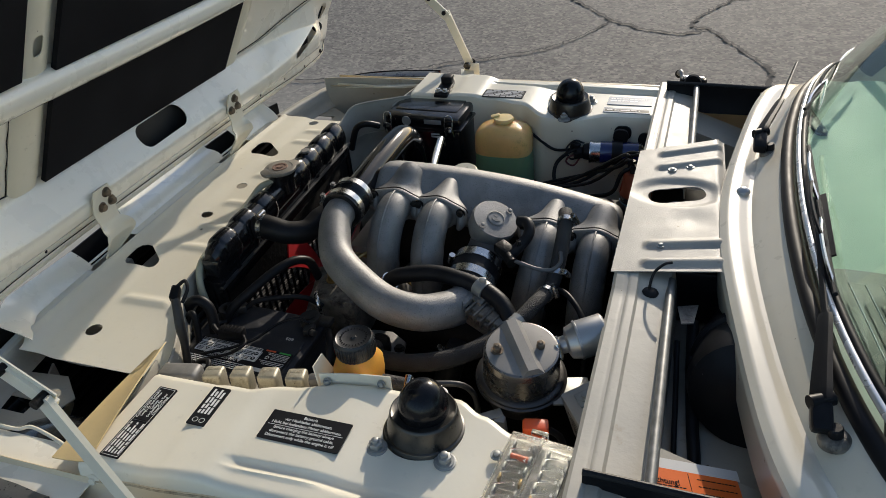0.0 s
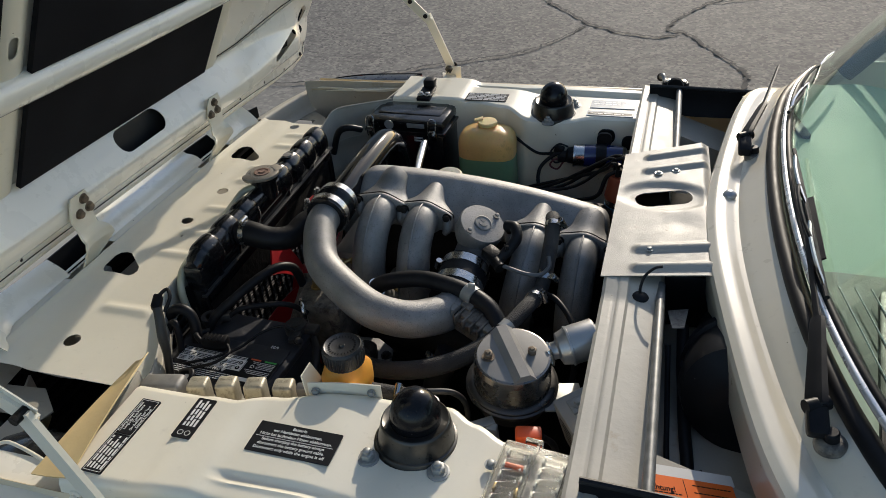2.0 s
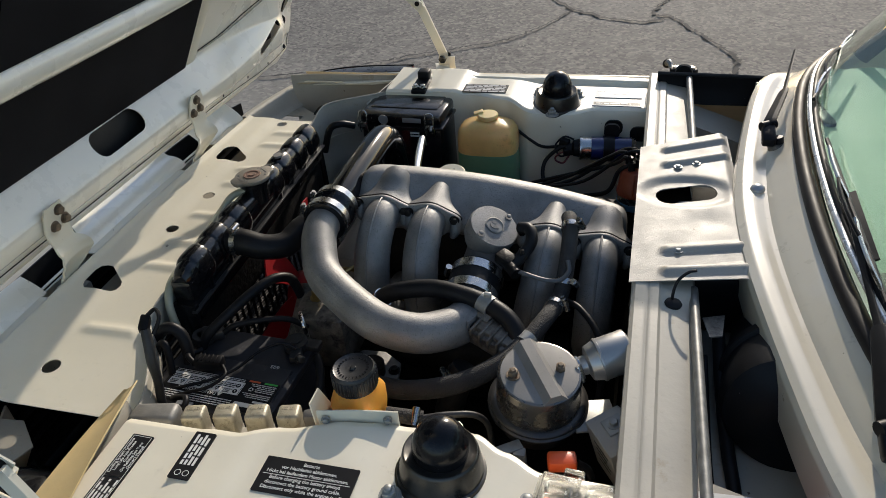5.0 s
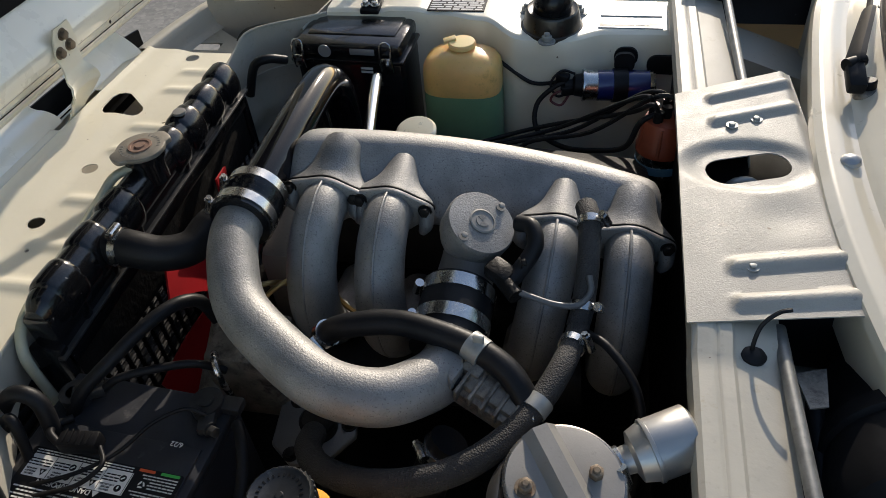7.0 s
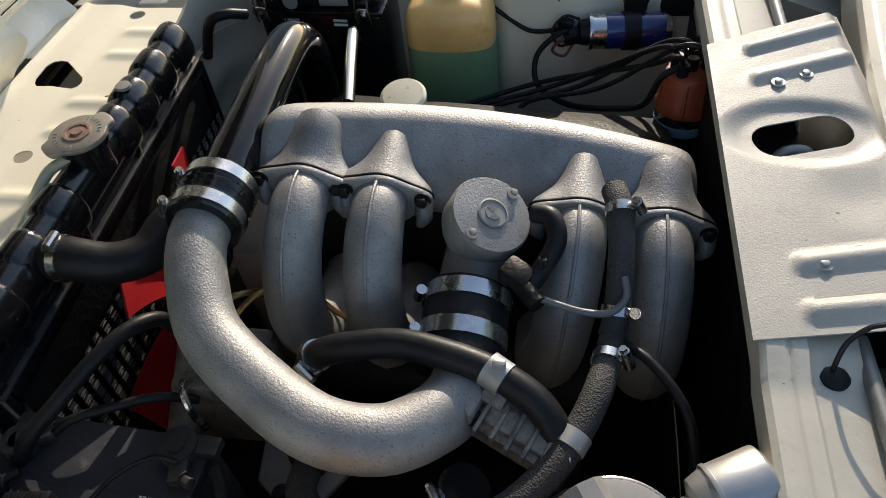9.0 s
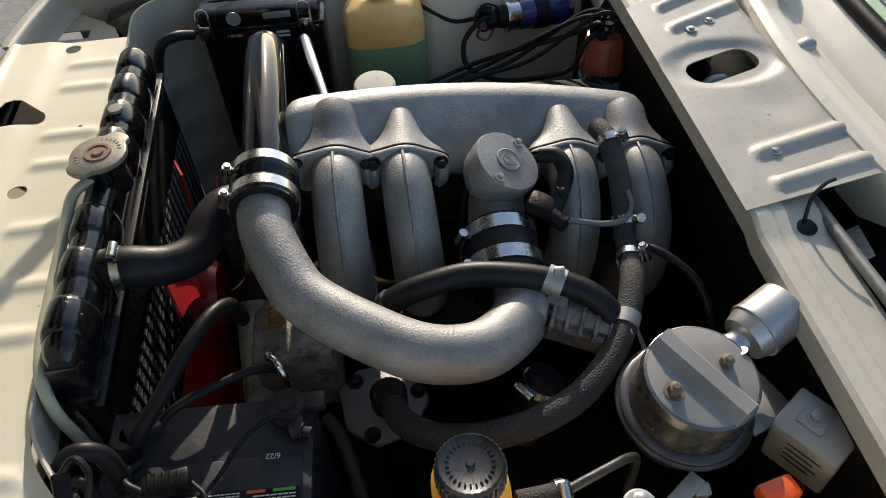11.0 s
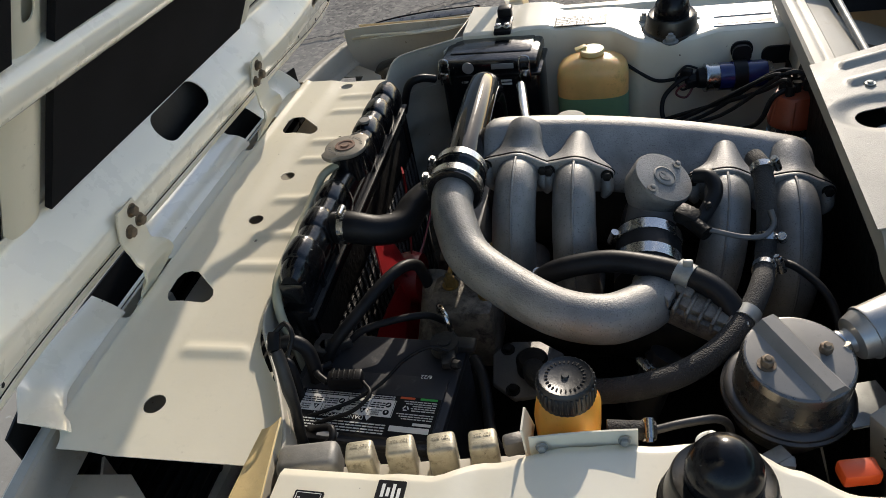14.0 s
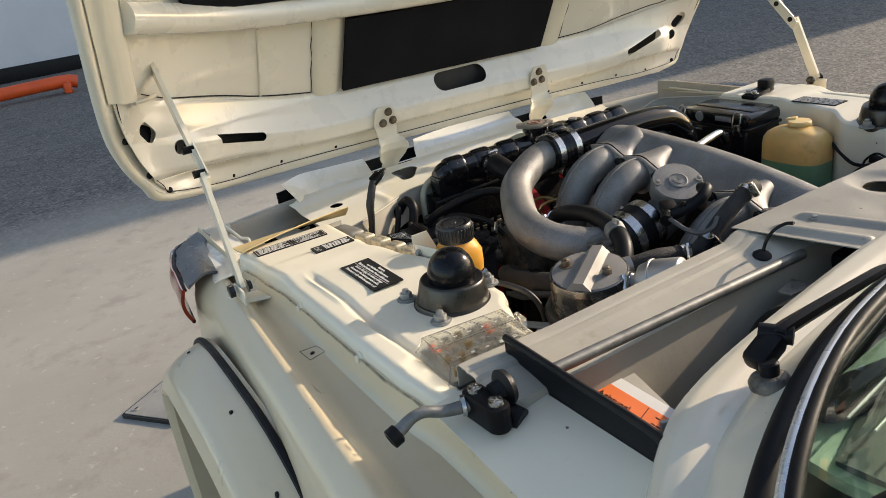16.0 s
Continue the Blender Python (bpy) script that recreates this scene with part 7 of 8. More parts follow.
bm = B()
rbox(bm, (-0.30, -0.497, 0.772), (0.26, 0.05, 0.012), 0.002, (0, 0, 9))
solo("relay_rail", bm, CREAM_IN, "cream mounting rail under the relays", "bracket")
bm = B()
rbox(bm, (-0.190, -0.462, 0.806), (0.022, 0.016, 0.022), 0.004, (0, 0, 20))
solo("earth_terminal", bm, CAST_DARK, "dull metal earth terminal beside the relays", "terminal")

# ---- fuse box with its clear lid ----
FB = pose(0.158, -0.583, SHELF, 0, 0, -6)
fb = thing("fuse_box", (0.158, -0.583, SHELF), "fuse box with numbered clear plastic lid", "fuse box")
bm = B()
add = B()
rbox(add, (0, 0, 0.006), (0.090, 0.118, 0.012), 0.004)
add_mesh(bm, add, FB)
part("base", bm, mat("grey_fuse_base", (0.16, 0.155, 0.14), 0.5, var=0.1), fb)
fr_ = random.Random(4)
for i in range(6):
    for j in (-1, 1):
        y = -0.045 + 0.018 * i
        bm = B()
        t = B()
        tube(t, [(j * 0.022 - 0.013, y, 0.017), (j * 0.022 + 0.013, y, 0.017)], 0.0035, 8, 1)
        add_mesh(bm, t, FB)
        fz = part("fuse", bm, REDP if (i, j) in ((0, -1), (4, -1)) else CLEAR, fb)
        bm = B()
        t = B()
        for q in (-0.013, 0.013):
            rbox(t, (j * 0.022 + q, y, 0.015), (0.003, 0.009, 0.012), 0.0006)
        add_mesh(bm, t, FB)
        part("contact", bm, BRASS if fr_.random() < 0.2 else ZINC, fz)
bm = B()
t = B()


def lid(u, v):
    x, y = -0.048 + 0.096 * u, -0.063 + 0.126 * v
    d = min(u, 1 - u, (v) * 1.3, (1 - v) * 1.3)
    return (x, y, 0.010 + 0.021 * ss(0.0, 0.10, d) + 0.002 * math.cos((u - 0.5) * 9) * ss(0.1, 0.2, d))


sheet(t, lid, 24, 30, 0.0014)
bmesh.ops.recalc_face_normals(t, faces=t.faces)
add_mesh(bm, t, FB)
ld = part("clear_lid", bm, CLEAR, fb, "clear scratched lid with raised bars")
ld.visible_shadow = False
for i in range(6):
    for j in (-1, 1):
        bm = B()
        t = B()
        rbox(t, (j * 0.022 - 0.004, -0.045 + 0.018 * i, 0.0325), (0.014, 0.0014, 0.002), 0.0005, (0, 0, 20))
        add_mesh(bm, t, FB)
        part("lid_bar", bm, CLEAR, ld)
        words("number", str(i + 1 if j < 0 else i + 7), 0.0065, FB @ pose(j * 0.022 + 0.011, -0.041 + 0.018 * i, 0.0326, 0, 0, 0), WHITE, ld)
bm = B()
t = B()
rbox(t, (0, 0, 0.0330), (0.004, 0.112, 0.003), 0.001)
rbox(t, (-0.008, 0.063, 0.024), (0.022, 0.007, 0.014), 0.002)
add_mesh(bm, t, FB)
part("lid_spine", bm, CLEAR, ld)
bm = B()
bolt(bm, (0.108, -0.548, SHELF + 0.006), (0, 0, 1), 0.005, 0.004, 0.008)
part("base_screw", bm, ZINC, fb)

# ---- fuel filter housing ----
fh = thing("filter_housing", (0.090, -0.362, 0.70), "round dull-metal filter housing with raised rib and two studs", "filter housing")
FC, FA = Vector((0.093, -0.353, 0.832)), Vector((0.06, -0.10, 1)).normalized()
bm = B()
lathe(bm, [(0.040, -0.105), (0.052, -0.100), (0.058, -0.074), (0.060, -0.067), (0.067, -0.066), (0.0685, -0.063), (0.0685, -0.059), (0.0655, -0.0575), (0.0655, -0.054), (0.0630, -0.052), (0.0570, -0.0515), (0.0, -0.0515)], FC, FA, 56)
part("base_flange", bm, mat("dark_rolled_steel", (0.09, 0.085, 0.08), 0.32, metal=0.7, var=0.2, scale=14, bump=0.08, dirt=((0.04, 0.035, 0.03), 0.25, 30)), fh)
bm = B()
lathe(bm, [(0.0575, -0.0595), (0.0572, -0.052), (0.0560, -0.014), (0.0562, -0.0125), (0.0562, -0.0115), (0.0558, -0.0100), (0.0552, -0.004), (0.0545, -0.0015), (0.0525, -0.0004), (0.0500, -0.0004)], FC, FA, 64)
part("drum", bm, mat("rolled_grey_steel", (0.20, 0.19, 0.175), 0.27, metal=0.85, var=0.14, scale=12, bump=0.05, bscale=400, dirt=((0.09, 0.075, 0.06), 0.2, 30)), fh)
bm = B()
lathe(bm, [(0.0515, -0.004), (0.0515, 0.0), (0.050, 0.0004), (0, 0.0004)], FC, FA, 56)
part("top_plate", bm, MACHINED, fh)
q = Matrix.Translation(FC) @ FA.to_track_quat("Z", "Y").to_matrix().to_4x4()
up = q.to_3x3().inverted() @ Vector((1, 0, 0))
turn = math.degrees(math.atan2(up.y, up.x))
q = q @ pose(0, 0, 0, 0, 0, turn + 122)
bm = B()
t = B()
vs = [(-0.052, 0.017), (0.052, 0.017), (0.052, -0.017), (-0.052, -0.017)]
bot = [t.verts.new((x, y, -0.001)) for x, y in vs]
top_ = [t.verts.new((x * 0.985, y * 0.42, 0.0105)) for x, y in vs]
t.faces.new(bot)
t.faces.new(top_[::-1])
for j in range(4):
    t.faces.new((bot[j], top_[j], top_[(j + 1) % 4], bot[(j + 1) % 4]))
bmesh.ops.recalc_face_normals(t, faces=t.faces)
add_mesh(bm, t, q)
part("raised_rib", bm, MACHINED, fh)
for p in ((0.060, -0.366, 0.8325), (0.119, -0.343, 0.8300)):
    bm = B()
    bolt(bm, p, FA, 0.0068, 0.009, 0.0095, 0.004)
    part("cap_nut", bm, RUSTY, fh)
bm = B()
rbox(bm, (0.165, -0.352, 0.762), (0.060, 0.055, 0.004), 0.001, (0, 6, 20))
part("mounting_plate", bm, ZINC, fh)
bm = B()
rbox(bm, (0.060, -0.432, 0.765), (0.045, 0.016, 0.003), 0.001, (0, 0, 35))
rbox(bm, (0.078, -0.425, 0.735), (0.016, 0.012, 0.06), 0.002, (12, 0, 0))
part("strap", bm, ZINC, fh)
# small servo canister with its braided hose
sv = thing("vacuum_canister", (0.19, -0.30, 0.80), "silver painted canister against the bulkhead", "canister")
SA = Vector((0.75, 0.35, 0.18)).normalized()
S0 = Vector((0.152, -0.312, 0.818))
bm = B()
lathe(bm, [(0.012, -0.022), (0.0135, -0.004), (0.0140, -0.002), (0.0235, 0.001), (0.0240, 0.002), (0.0275, 0.0135), (0.0278, 0.0145), (0.0298, 0.0150), (0.0300, 0.0158), (0.0300, 0.0185), (0.0290, 0.0190), (0.0290, 0.056), (0.0286, 0.057), (0.024, 0.060), (0, 0.060)], S0, SA, 36)
part("can", bm, SERVO, sv)
bm = B()
clamp(bm, S0 - SA * 0.016, SA, 0.0145, 0.010, (0, -1, 0.4))
part("hose_clip", bm, STEEL, sv)
hose("corrugated_hose", [(0.146, -0.316, 0.815), (0.130, -0.322, 0.806), (0.118, -0.328, 0.796)], 0.011, RUBBER, "short corrugated rubber hose")
# capacitor box on the bulkhead
cb = thing("control_box", (0.185, -0.437, 0.74), "pale grey metal control box on the bulkhead", "box")
CBM = pose(0.203, -0.396, 0.752, 0, -14, 34)


def in_cb(fn):
    t, bm = B(), B()
    fn(t)
    add_mesh(bm, t, CBM)
    return bm


part("case", in_cb(lambda t: rbox(t, (0, 0, 0), (0.050, 0.066, 0.090), 0.004)), FAB, cb)
for k in range(4):
    part("print_line", in_cb(lambda t: rbox(t, (-0.0252, -0.004 + 0.003 * (k % 2), 0.026 - 0.013 * k), (0.0006, 0.034 - 0.006 * (k % 2), 0.0022), 0)), GREASE, cb)
part("top_tab", in_cb(lambda t: rbox(t, (0.004, 0.006, 0.046), (0.026, 0.026, 0.004), 0.001)), ZINC, cb)
part("mounting_screw", in_cb(lambda t: bolt(t, (0.004, 0.006, 0.048), (0, 0, 1), 0.006, 0.006, 0.009)), ZINC, cb)
pg = thing("wiring_plug", (0.143, -0.448, 0.76), "orange plastic wiring plug", "plug")
bm = B()
rbox(bm, (0.135, -0.452, 0.782), (0.036, 0.022, 0.018), 0.004, (0, 0, 12))
part("plug_body", bm, ORANGE_PL, pg)
bm = B()
tube(bm, [(0.152, -0.448, 0.780), (0.17, -0.44, 0.75), (0.175, -0.44, 0.66)], 0.005, 10, 4)
part("lead", bm, RUBBER, pg)

# ---- battery ----
bat = thing("battery", (-0.385, -0.335, 0.55), "black car battery with white-printed label on its top", "battery")
BM = pose(-0.393, -0.337, 0.735, 0, 0, -3)
bm = B()
t = B()
rbox(t, (0, 0, -0.095), (0.212, 0.172, 0.19), 0.006)
add_mesh(bm, t, BM)
part("case", bm, BATT, bat)
bm = B()
t = B()
rbox(t, (0, 0, -0.004), (0.216, 0.176, 0.016), 0.004)
rbox(t, (0.0, -0.030, 0.0055), (0.196, 0.098, 0.005), 0.002)
add_mesh(bm, t, BM)
part("lid", bm, BATT, bat)
bm = B()
t = B()
prism(t, rounded(0.004, -0.047, 0.186, 0.062, 0.003), 0.0078, 0.0086)
add_mesh(bm, t, BM)
lb = part("label", bm, STICK, bat, "black top label with white print and warning symbols")
LM = BM @ pose(0.004, -0.047, 0.0089, 0, 0, 180)
words("print", "DANGER/POISON", 0.0084, LM @ pose(0.031, 0.0068, 0), WHITE, lb)
words("print", "6/22", 0.0085, BM @ pose(0.068, 0.018, 0.0085, 0, 0, 180), WHITE, lb)


def on_label(outline, z0=0.0, z1=0.0003):
    bm = B()
    prism(bm, outline, z0, z1, LM)
    return bm


part("brand_shape", on_label(rounded(-0.064, 0.0185, 0.050, 0.0080, 0.001)), WHITE, lb)
part("brand_shape", on_label(rounded(-0.078, 0.0100, 0.023, 0.0038, 0.0006)), WHITE, lb)
part("warning_symbol", on_label([(-0.012, 0.0040), (-0.0035, 0.0040), (-0.0078, 0.0108)]), WHITE, lb)
for k, v_ in enumerate((0.0030, -0.0005, -0.0040, -0.0098, -0.0132, -0.0166, -0.0200, -0.0234)):
    bars(lb, LM, -0.089, -0.058 if k in (3, 4, 5) else -0.050 + 0.004 * (k % 3), v_, 0.0014, PALE_PRINT, 70 + k, 0.0003)
part("green_print", on_label(rounded(-0.0775, -0.0283, 0.022, 0.0032, 0.0006)), GREENP, lb)
part("red_print", on_label(rounded(-0.0500, -0.0283, 0.019, 0.0032, 0.0006)), REDP, lb)
for a in (90, 210, 330):
    q = pose(-0.0515 + 0.0027 * math.cos(radians(a)), -0.0125 + 0.0027 * math.sin(radians(a)), 0, 0, 0, a + 90)
    bm = B()
    prism(bm, [(-0.0028, -0.0009), (0.0012, -0.0009), (0.0028, 0), (0.0012, 0.0009), (-0.0028, 0.0009)], 0, 0.0003, LM @ q)
    part("recycling_arrow", bm, WHITE, lb)
for k, v_ in enumerate((0.0155, 0.0196, 0.0238, 0.0278)):
    bars(lb, LM, -0.034, 0.086 - 0.006 * (k % 2), v_, 0.0017, PALE_PRINT, 80 + k, 0.0003)
for k, v_ in enumerate((-0.0252, -0.0282)):
    bars(lb, LM, -0.034, 0.087, v_, 0.0013, PALE_PRINT, 90 + k, 0.0003)
# grey panel of warnings in six fields
FIELDS = (("SHIELD EYES", "EXPLOSIVE", "GASES CAN CAUSE"), ("NO", "SPARKS FLAMES", "SMOKING"), ("SULFURIC ACID", "CAN CAUSE", "BLINDNESS"), ("FLUSH EYES", "IMMEDIATELY", "WITH WATER"))
part("warning_panel", on_label(rounded(0.025, -0.0098, 0.124, 0.0262, 0.0006), -0.0002, 0.0002), WHITE, lb, "white panel of small warnings")
for k, lines in enumerate(FIELDS):
    u0 = -0.034 + 0.031 * k
    cx, cy = u0 + 0.0055, -0.0035
    part("warning_symbol", on_label([(cx - 0.0042, cy - 0.0035), (cx + 0.0042, cy - 0.0035), (cx, cy + 0.0042)] if k % 2 else rounded(cx, cy, 0.0078, 0.0078, 0.0038, 6), 0, 0.0005), STICK, lb)
    part("symbol_mark", on_label(rounded(cx, cy - 0.0006, 0.0020, 0.0034, 0.0006), 0.0004, 0.0008), WHITE, lb)
    for j, text in enumerate(lines):
        words("print", text, 0.0026, LM @ pose(u0 + 0.0195, 0.0005 - 0.0031 * j, 0.0003), STICK, lb, wide=0.8)
    for j in range(3):
        bars(lb, LM, u0 + (0.010 if k in (0, 2) else 0.001), u0 + 0.028, -0.0105 - 0.0033 * j, 0.0015, STICK, 100 + 5 * k + j, 0.0005)
    if k in (0, 2):
        part("warning_symbol", on_label(rounded(cx, -0.0150, 0.0076, 0.0076, 0.0037, 6), 0, 0.0005), STICK, lb)
        part("symbol_mark", on_label(rounded(cx, -0.0150, 0.0048, 0.0016, 0.0005, 4, 40), 0.0004, 0.0008), WHITE, lb)
    part("field_rule", on_label([(u0 - 0.0022, -0.0228), (u0 - 0.0017, -0.0228), (u0 - 0.0017, 0.0032), (u0 - 0.0022, 0.0032)], 0, 0.0005), STICK, lb)
part("blank_sticker", on_label(rounded(0.034, 0.0355, 0.027, 0.0075, 0.001), -0.002, 0.0002), GREYPLATE, bat, "blank grey sticker")
PM = BM @ Matrix.Translation((0.002, 0.014, 0))
for k, (x, y) in enumerate(((0.080, 0.070), (-0.080, 0.050))):
    bm = B()
    t = B()
    lathe(t, [(0.013, 0.0), (0.012, 0.004), (0.0095, 0.005), (0.009, 0.020), (0, 0.020)], (x, y, 0.002), (0, 0, 1), 20)
    add_mesh(bm, t, BM)
    part("post", bm, LEAD, bat)
ct = thing("battery_clamp", BM @ Vector((0.078, 0.056, 0.01)), "dark cable clamp on the battery post", "clamp")
bm = B()
t = B()
lathe(t, [(0.0105, 0.0), (0.019, 0.0), (0.019, 0.014), (0.0105, 0.014)], (0.078, 0.056, 0.006), (0, 0, 1), 24)
rbox(t, (0.088, 0.035, 0.012), (0.018, 0.028, 0.011), 0.002, (0, 0, 18))
rbox(t, (0.104, 0.062, 0.010), (0.028, 0.020, 0.012), 0.003)
bolt(t, (0.096, 0.026, 0.013), (0.8, -0.3, 0.2), 0.006, 0.010, 0.008)
add_mesh(bm, t, PM)
part("clamp_body", bm, LEAD, ct)
ct2 = thing("battery_clamp", BM @ Vector((-0.08, 0.05, 0.01)), "corroded dull cable clamp on the battery post", "clamp")
bm = B()
t = B()
lathe(t, [(0.0105, 0.0), (0.017, 0.0), (0.017, 0.016), (0.0105, 0.016)], (-0.080, 0.050, 0.006), (0, 0, 1), 24)
rbox(t, (-0.066, 0.058, 0.016), (0.038, 0.018, 0.014), 0.003, (0, 0, 28))
add_mesh(bm, t, BM)
part("clamp_body", bm, LEAD, ct2)
hose("battery_cable", [(-0.470, -0.300, 0.735), (-0.455, -0.285, 0.762), (-0.430, -0.255, 0.782), (-0.405, -0.215, 0.797), (-0.385, -0.180, 0.800), (-0.372, -0.155, 0.788), (-0.366, -0.142, 0.765), (-0.36, -0.13, 0.70)], 0.0085, RUBBER, "thick black battery cable rising over the battery", seg=14)
hose("battery_cable", [(-0.440, -0.272, 0.752), (-0.420, -0.262, 0.764), (-0.385, -0.245, 0.765), (-0.345, -0.225, 0.757), (-0.32, -0.21, 0.73)], 0.005, RUBBER, "thin black cable along the battery's back edge")
hose("sensor_lead", [(-0.300, -0.290, 0.757), (-0.322, -0.292, 0.766), (-0.352, -0.312, 0.762), (-0.378, -0.345, 0.752), (-0.408, -0.372, 0.750), (-0.440, -0.388, 0.748), (-0.466, -0.392, 0.74)], 0.0024, RUBBER, "thin black lead lying across the battery")
hose("sensor_lead", [(-0.400, -0.345, 0.755), (-0.385, -0.365, 0.757), (-0.400, -0.388, 0.753), (-0.430, -0.400, 0.748), (-0.462, -0.405, 0.738)], 0.0026, RUBBER, "looped black lead on the battery")
fz = thing("inline_fuse", (-0.425, -0.345, 0.745), "black inline fuse holder lying on the battery", "fuse")
bm = B()
rbox(bm, (-0.423, -0.344, 0.757), (0.046, 0.020, 0.020), 0.004, (0, 0, 8))
part("holder", bm, BLACK, fz)
bm = B()
for k in range(5):
    rbox(bm, (-0.438 + 0.007 * k, -0.344, 0.7675), (0.003, 0.016, 0.002), 0.0006, (0, 0, 8))
part("grip_rib", bm, BLACK, fz)
hose("sensor_lead", [(-0.446, -0.350, 0.757), (-0.462, -0.340, 0.760), (-0.468, -0.325, 0.752), (-0.455, -0.312, 0.750)], 0.0045, RUBBER, "short black lead at the battery post")
# wiring loom with plugs by the nose corner
hose("wiring_loom", [(-0.458, -0.405, 0.872), (-0.452, -0.415, 0.855), (-0.448, -0.425, 0.83), (-0.448, -0.428, 0.80), (-0.452, -0.432, 0.76), (-0.456, -0.43, 0.72)], [0.007, 0.0075, 0.008, 0.0065, 0.0065, 0.0065], mat("taped_loom", (0.02, 0.02, 0.02), 0.5, var=0.3, scale=80, bump=0.6, bscale=220), "taped black wiring loom standing at the nose lip")
wl = thing("loom_plug", (-0.462, -0.40, 0.87), "black multi-pin plug with a wire loop", "plug")
bm = B()
rbox(bm, (-0.464, -0.396, 0.874), (0.014, 0.024, 0.018), 0.003, (25, 15, 20))
part("plug_body", bm, BLACK, wl)
bm = B()
tube(bm, [(-0.466, -0.390, 0.880), (-0.452, -0.380, 0.890), (-0.440, -0.392, 0.884), (-0.444, -0.408, 0.868)], 0.003, 8, 5)
part("wire_loop", bm, RUBBER, wl)
hose("wire_bundle", [(-0.535, -0.33, 0.76), (-0.505, -0.32, 0.795), (-0.48, -0.318, 0.785), (-0.47, -0.33, 0.75), (-0.47, -0.345, 0.70)], 0.0095, RUBBER, "thick black wire bundle arching by the radiator")
hose("wire_bundle", [(-0.52, -0.35, 0.75), (-0.50, -0.345, 0.785), (-0.487, -0.35, 0.78), (-0.48, -0.37, 0.72)], 0.006, RUBBER, "black wire loop by the radiator")
hose("wire_bundle", [(-0.456, -0.43, 0.735), (-0.43, -0.445, 0.752), (-0.41, -0.440, 0.762), (-0.415, -0.425, 0.765), (-0.44, -0.42, 0.755), (-0.462, -0.40, 0.73)], 0.0045, RUBBER, "coiled black wire at the battery's corner")
hose("wire_bundle", [(-0.48, -0.44, 0.70), (-0.47, -0.45, 0.74), (-0.45, -0.46, 0.75), (-0.42, -0.462, 0.735), (-0.40, -0.46, 0.70)], 0.004, RUBBER, "black wire beside the relay box")
hose("cable_lead", [(-0.270, -0.285, 0.74), (-0.255, -0.31, 0.735), (-0.245, -0.345, 0.72), (-0.235, -0.385, 0.715), (-0.22, -0.40, 0.69)], 0.007, RUBBER, "flat black lead beside the battery")

# ---- air filter box in the far front corner ----
ab = thing("air_box", (-0.345, 0.50, 0.55), "gloss black metal air box with wire clips", "air box")
AM = pose(-0.347, 0.498, 0, 0, 0, -2)


def inAM(fn_):
    bm = B()
    t = B()
    fn_(t)
    return add_mesh(bm, t, AM)


part("lower_case", inAM(lambda t: rbox(t, (0, 0, 0.66), (0.200, 0.130, 0.26), 0.012)), GLOSS_BLACK, ab)
part("seam", inAM(lambda t: rbox(t, (0, 0, 0.790), (0.212, 0.142, 0.008), 0.003)), GLOSS_BLACK, ab)
part("lid", inAM(lambda t: (rbox(t, (0, 0, 0.806), (0.200, 0.130, 0.030), 0.009), rbox(t, (0.0, 0.012, 0.8205), (0.165, 0.085, 0.006), 0.002))), GLOSS_BLACK, ab)
for x in (-0.088, 0.075):
    bm = inAM(lambda t: (tube(t, [(x - 0.010, -0.070, 0.775), (x - 0.010, -0.076, 0.80), (x - 0.008, -0.070, 0.826), (x + 0.008, -0.070, 0.826), (x + 0.010, -0.076, 0.80), (x + 0.010, -0.070, 0.775)], 0.0018, 6, 3), rbox(t, (x, -0.071, 0.79), (0.018, 0.006, 0.022), 0.002)))
    part("wire_clip", bm, STEEL, ab)
words("part_number", "1 259 533", 0.0062, AM @ pose(-0.045, -0.0655, 0.776, 90, 0, 0), WHITE, ab)
bm = inAM(lambda t: lathe(t, [(0.012, 0), (0.012, 0.0010), (0.0105, 0.0014), (0.0105, 0.0008), (0.0, 0.0008)], (-0.040, -0.0655, 0.807), (0, -1, 0), 24))
part("round_badge", bm, GREYPLATE, ab, "small round grey badge")
bm = inAM(lambda t: rbox(t, (0.030, -0.066, 0.808), (0.045, 0.002, 0.011), 0.0005))
part("print_panel", bm, GREYPLATE, ab)
for x, z, w_ in ((0.035, 0.777, 0.022), (0.035, 0.770, 0.022)):
    part("print_line", inAM(lambda t: rbox(t, (x, -0.0665, z), (w_, 0.001, 0.004), 0)), WHITE, ab)
bk = thing("airbox_bracket", (-0.325, 0.56, 0.83), "black bolted bracket over the air box", "bracket")
bm = B()
rbox(bm, (-0.330, 0.560, 0.838), (0.036, 0.060, 0.010), 0.003, (8, 0, 0))
rbox(bm, (-0.330, 0.598, 0.850), (0.030, 0.030, 0.030), 0.005)
part("bracket_plate", bm, BLACK, bk)
for dx in (-0.009, 0.009):
    bm = B()
    bolt(bm, (-0.330 + dx, 0.545, 0.842), (0, 0, 1), 0.006, 0.006, 0.009)
    part("bracket_bolt", bm, STEEL, bk)
hose("ribbed_trunk", [(-0.455, 0.41, 0.80), (-0.475, 0.385, 0.815), (-0.50, 0.375, 0.805), (-0.52, 0.37, 0.75)], 0.008, RUBBER, "black cable arching from the air box to the nose")
# ---- washer bottle ----
wb = thing("washer_bottle", (-0.146, 0.455, 0.62), "yellowed washer bottle half full of green fluid", "bottle")


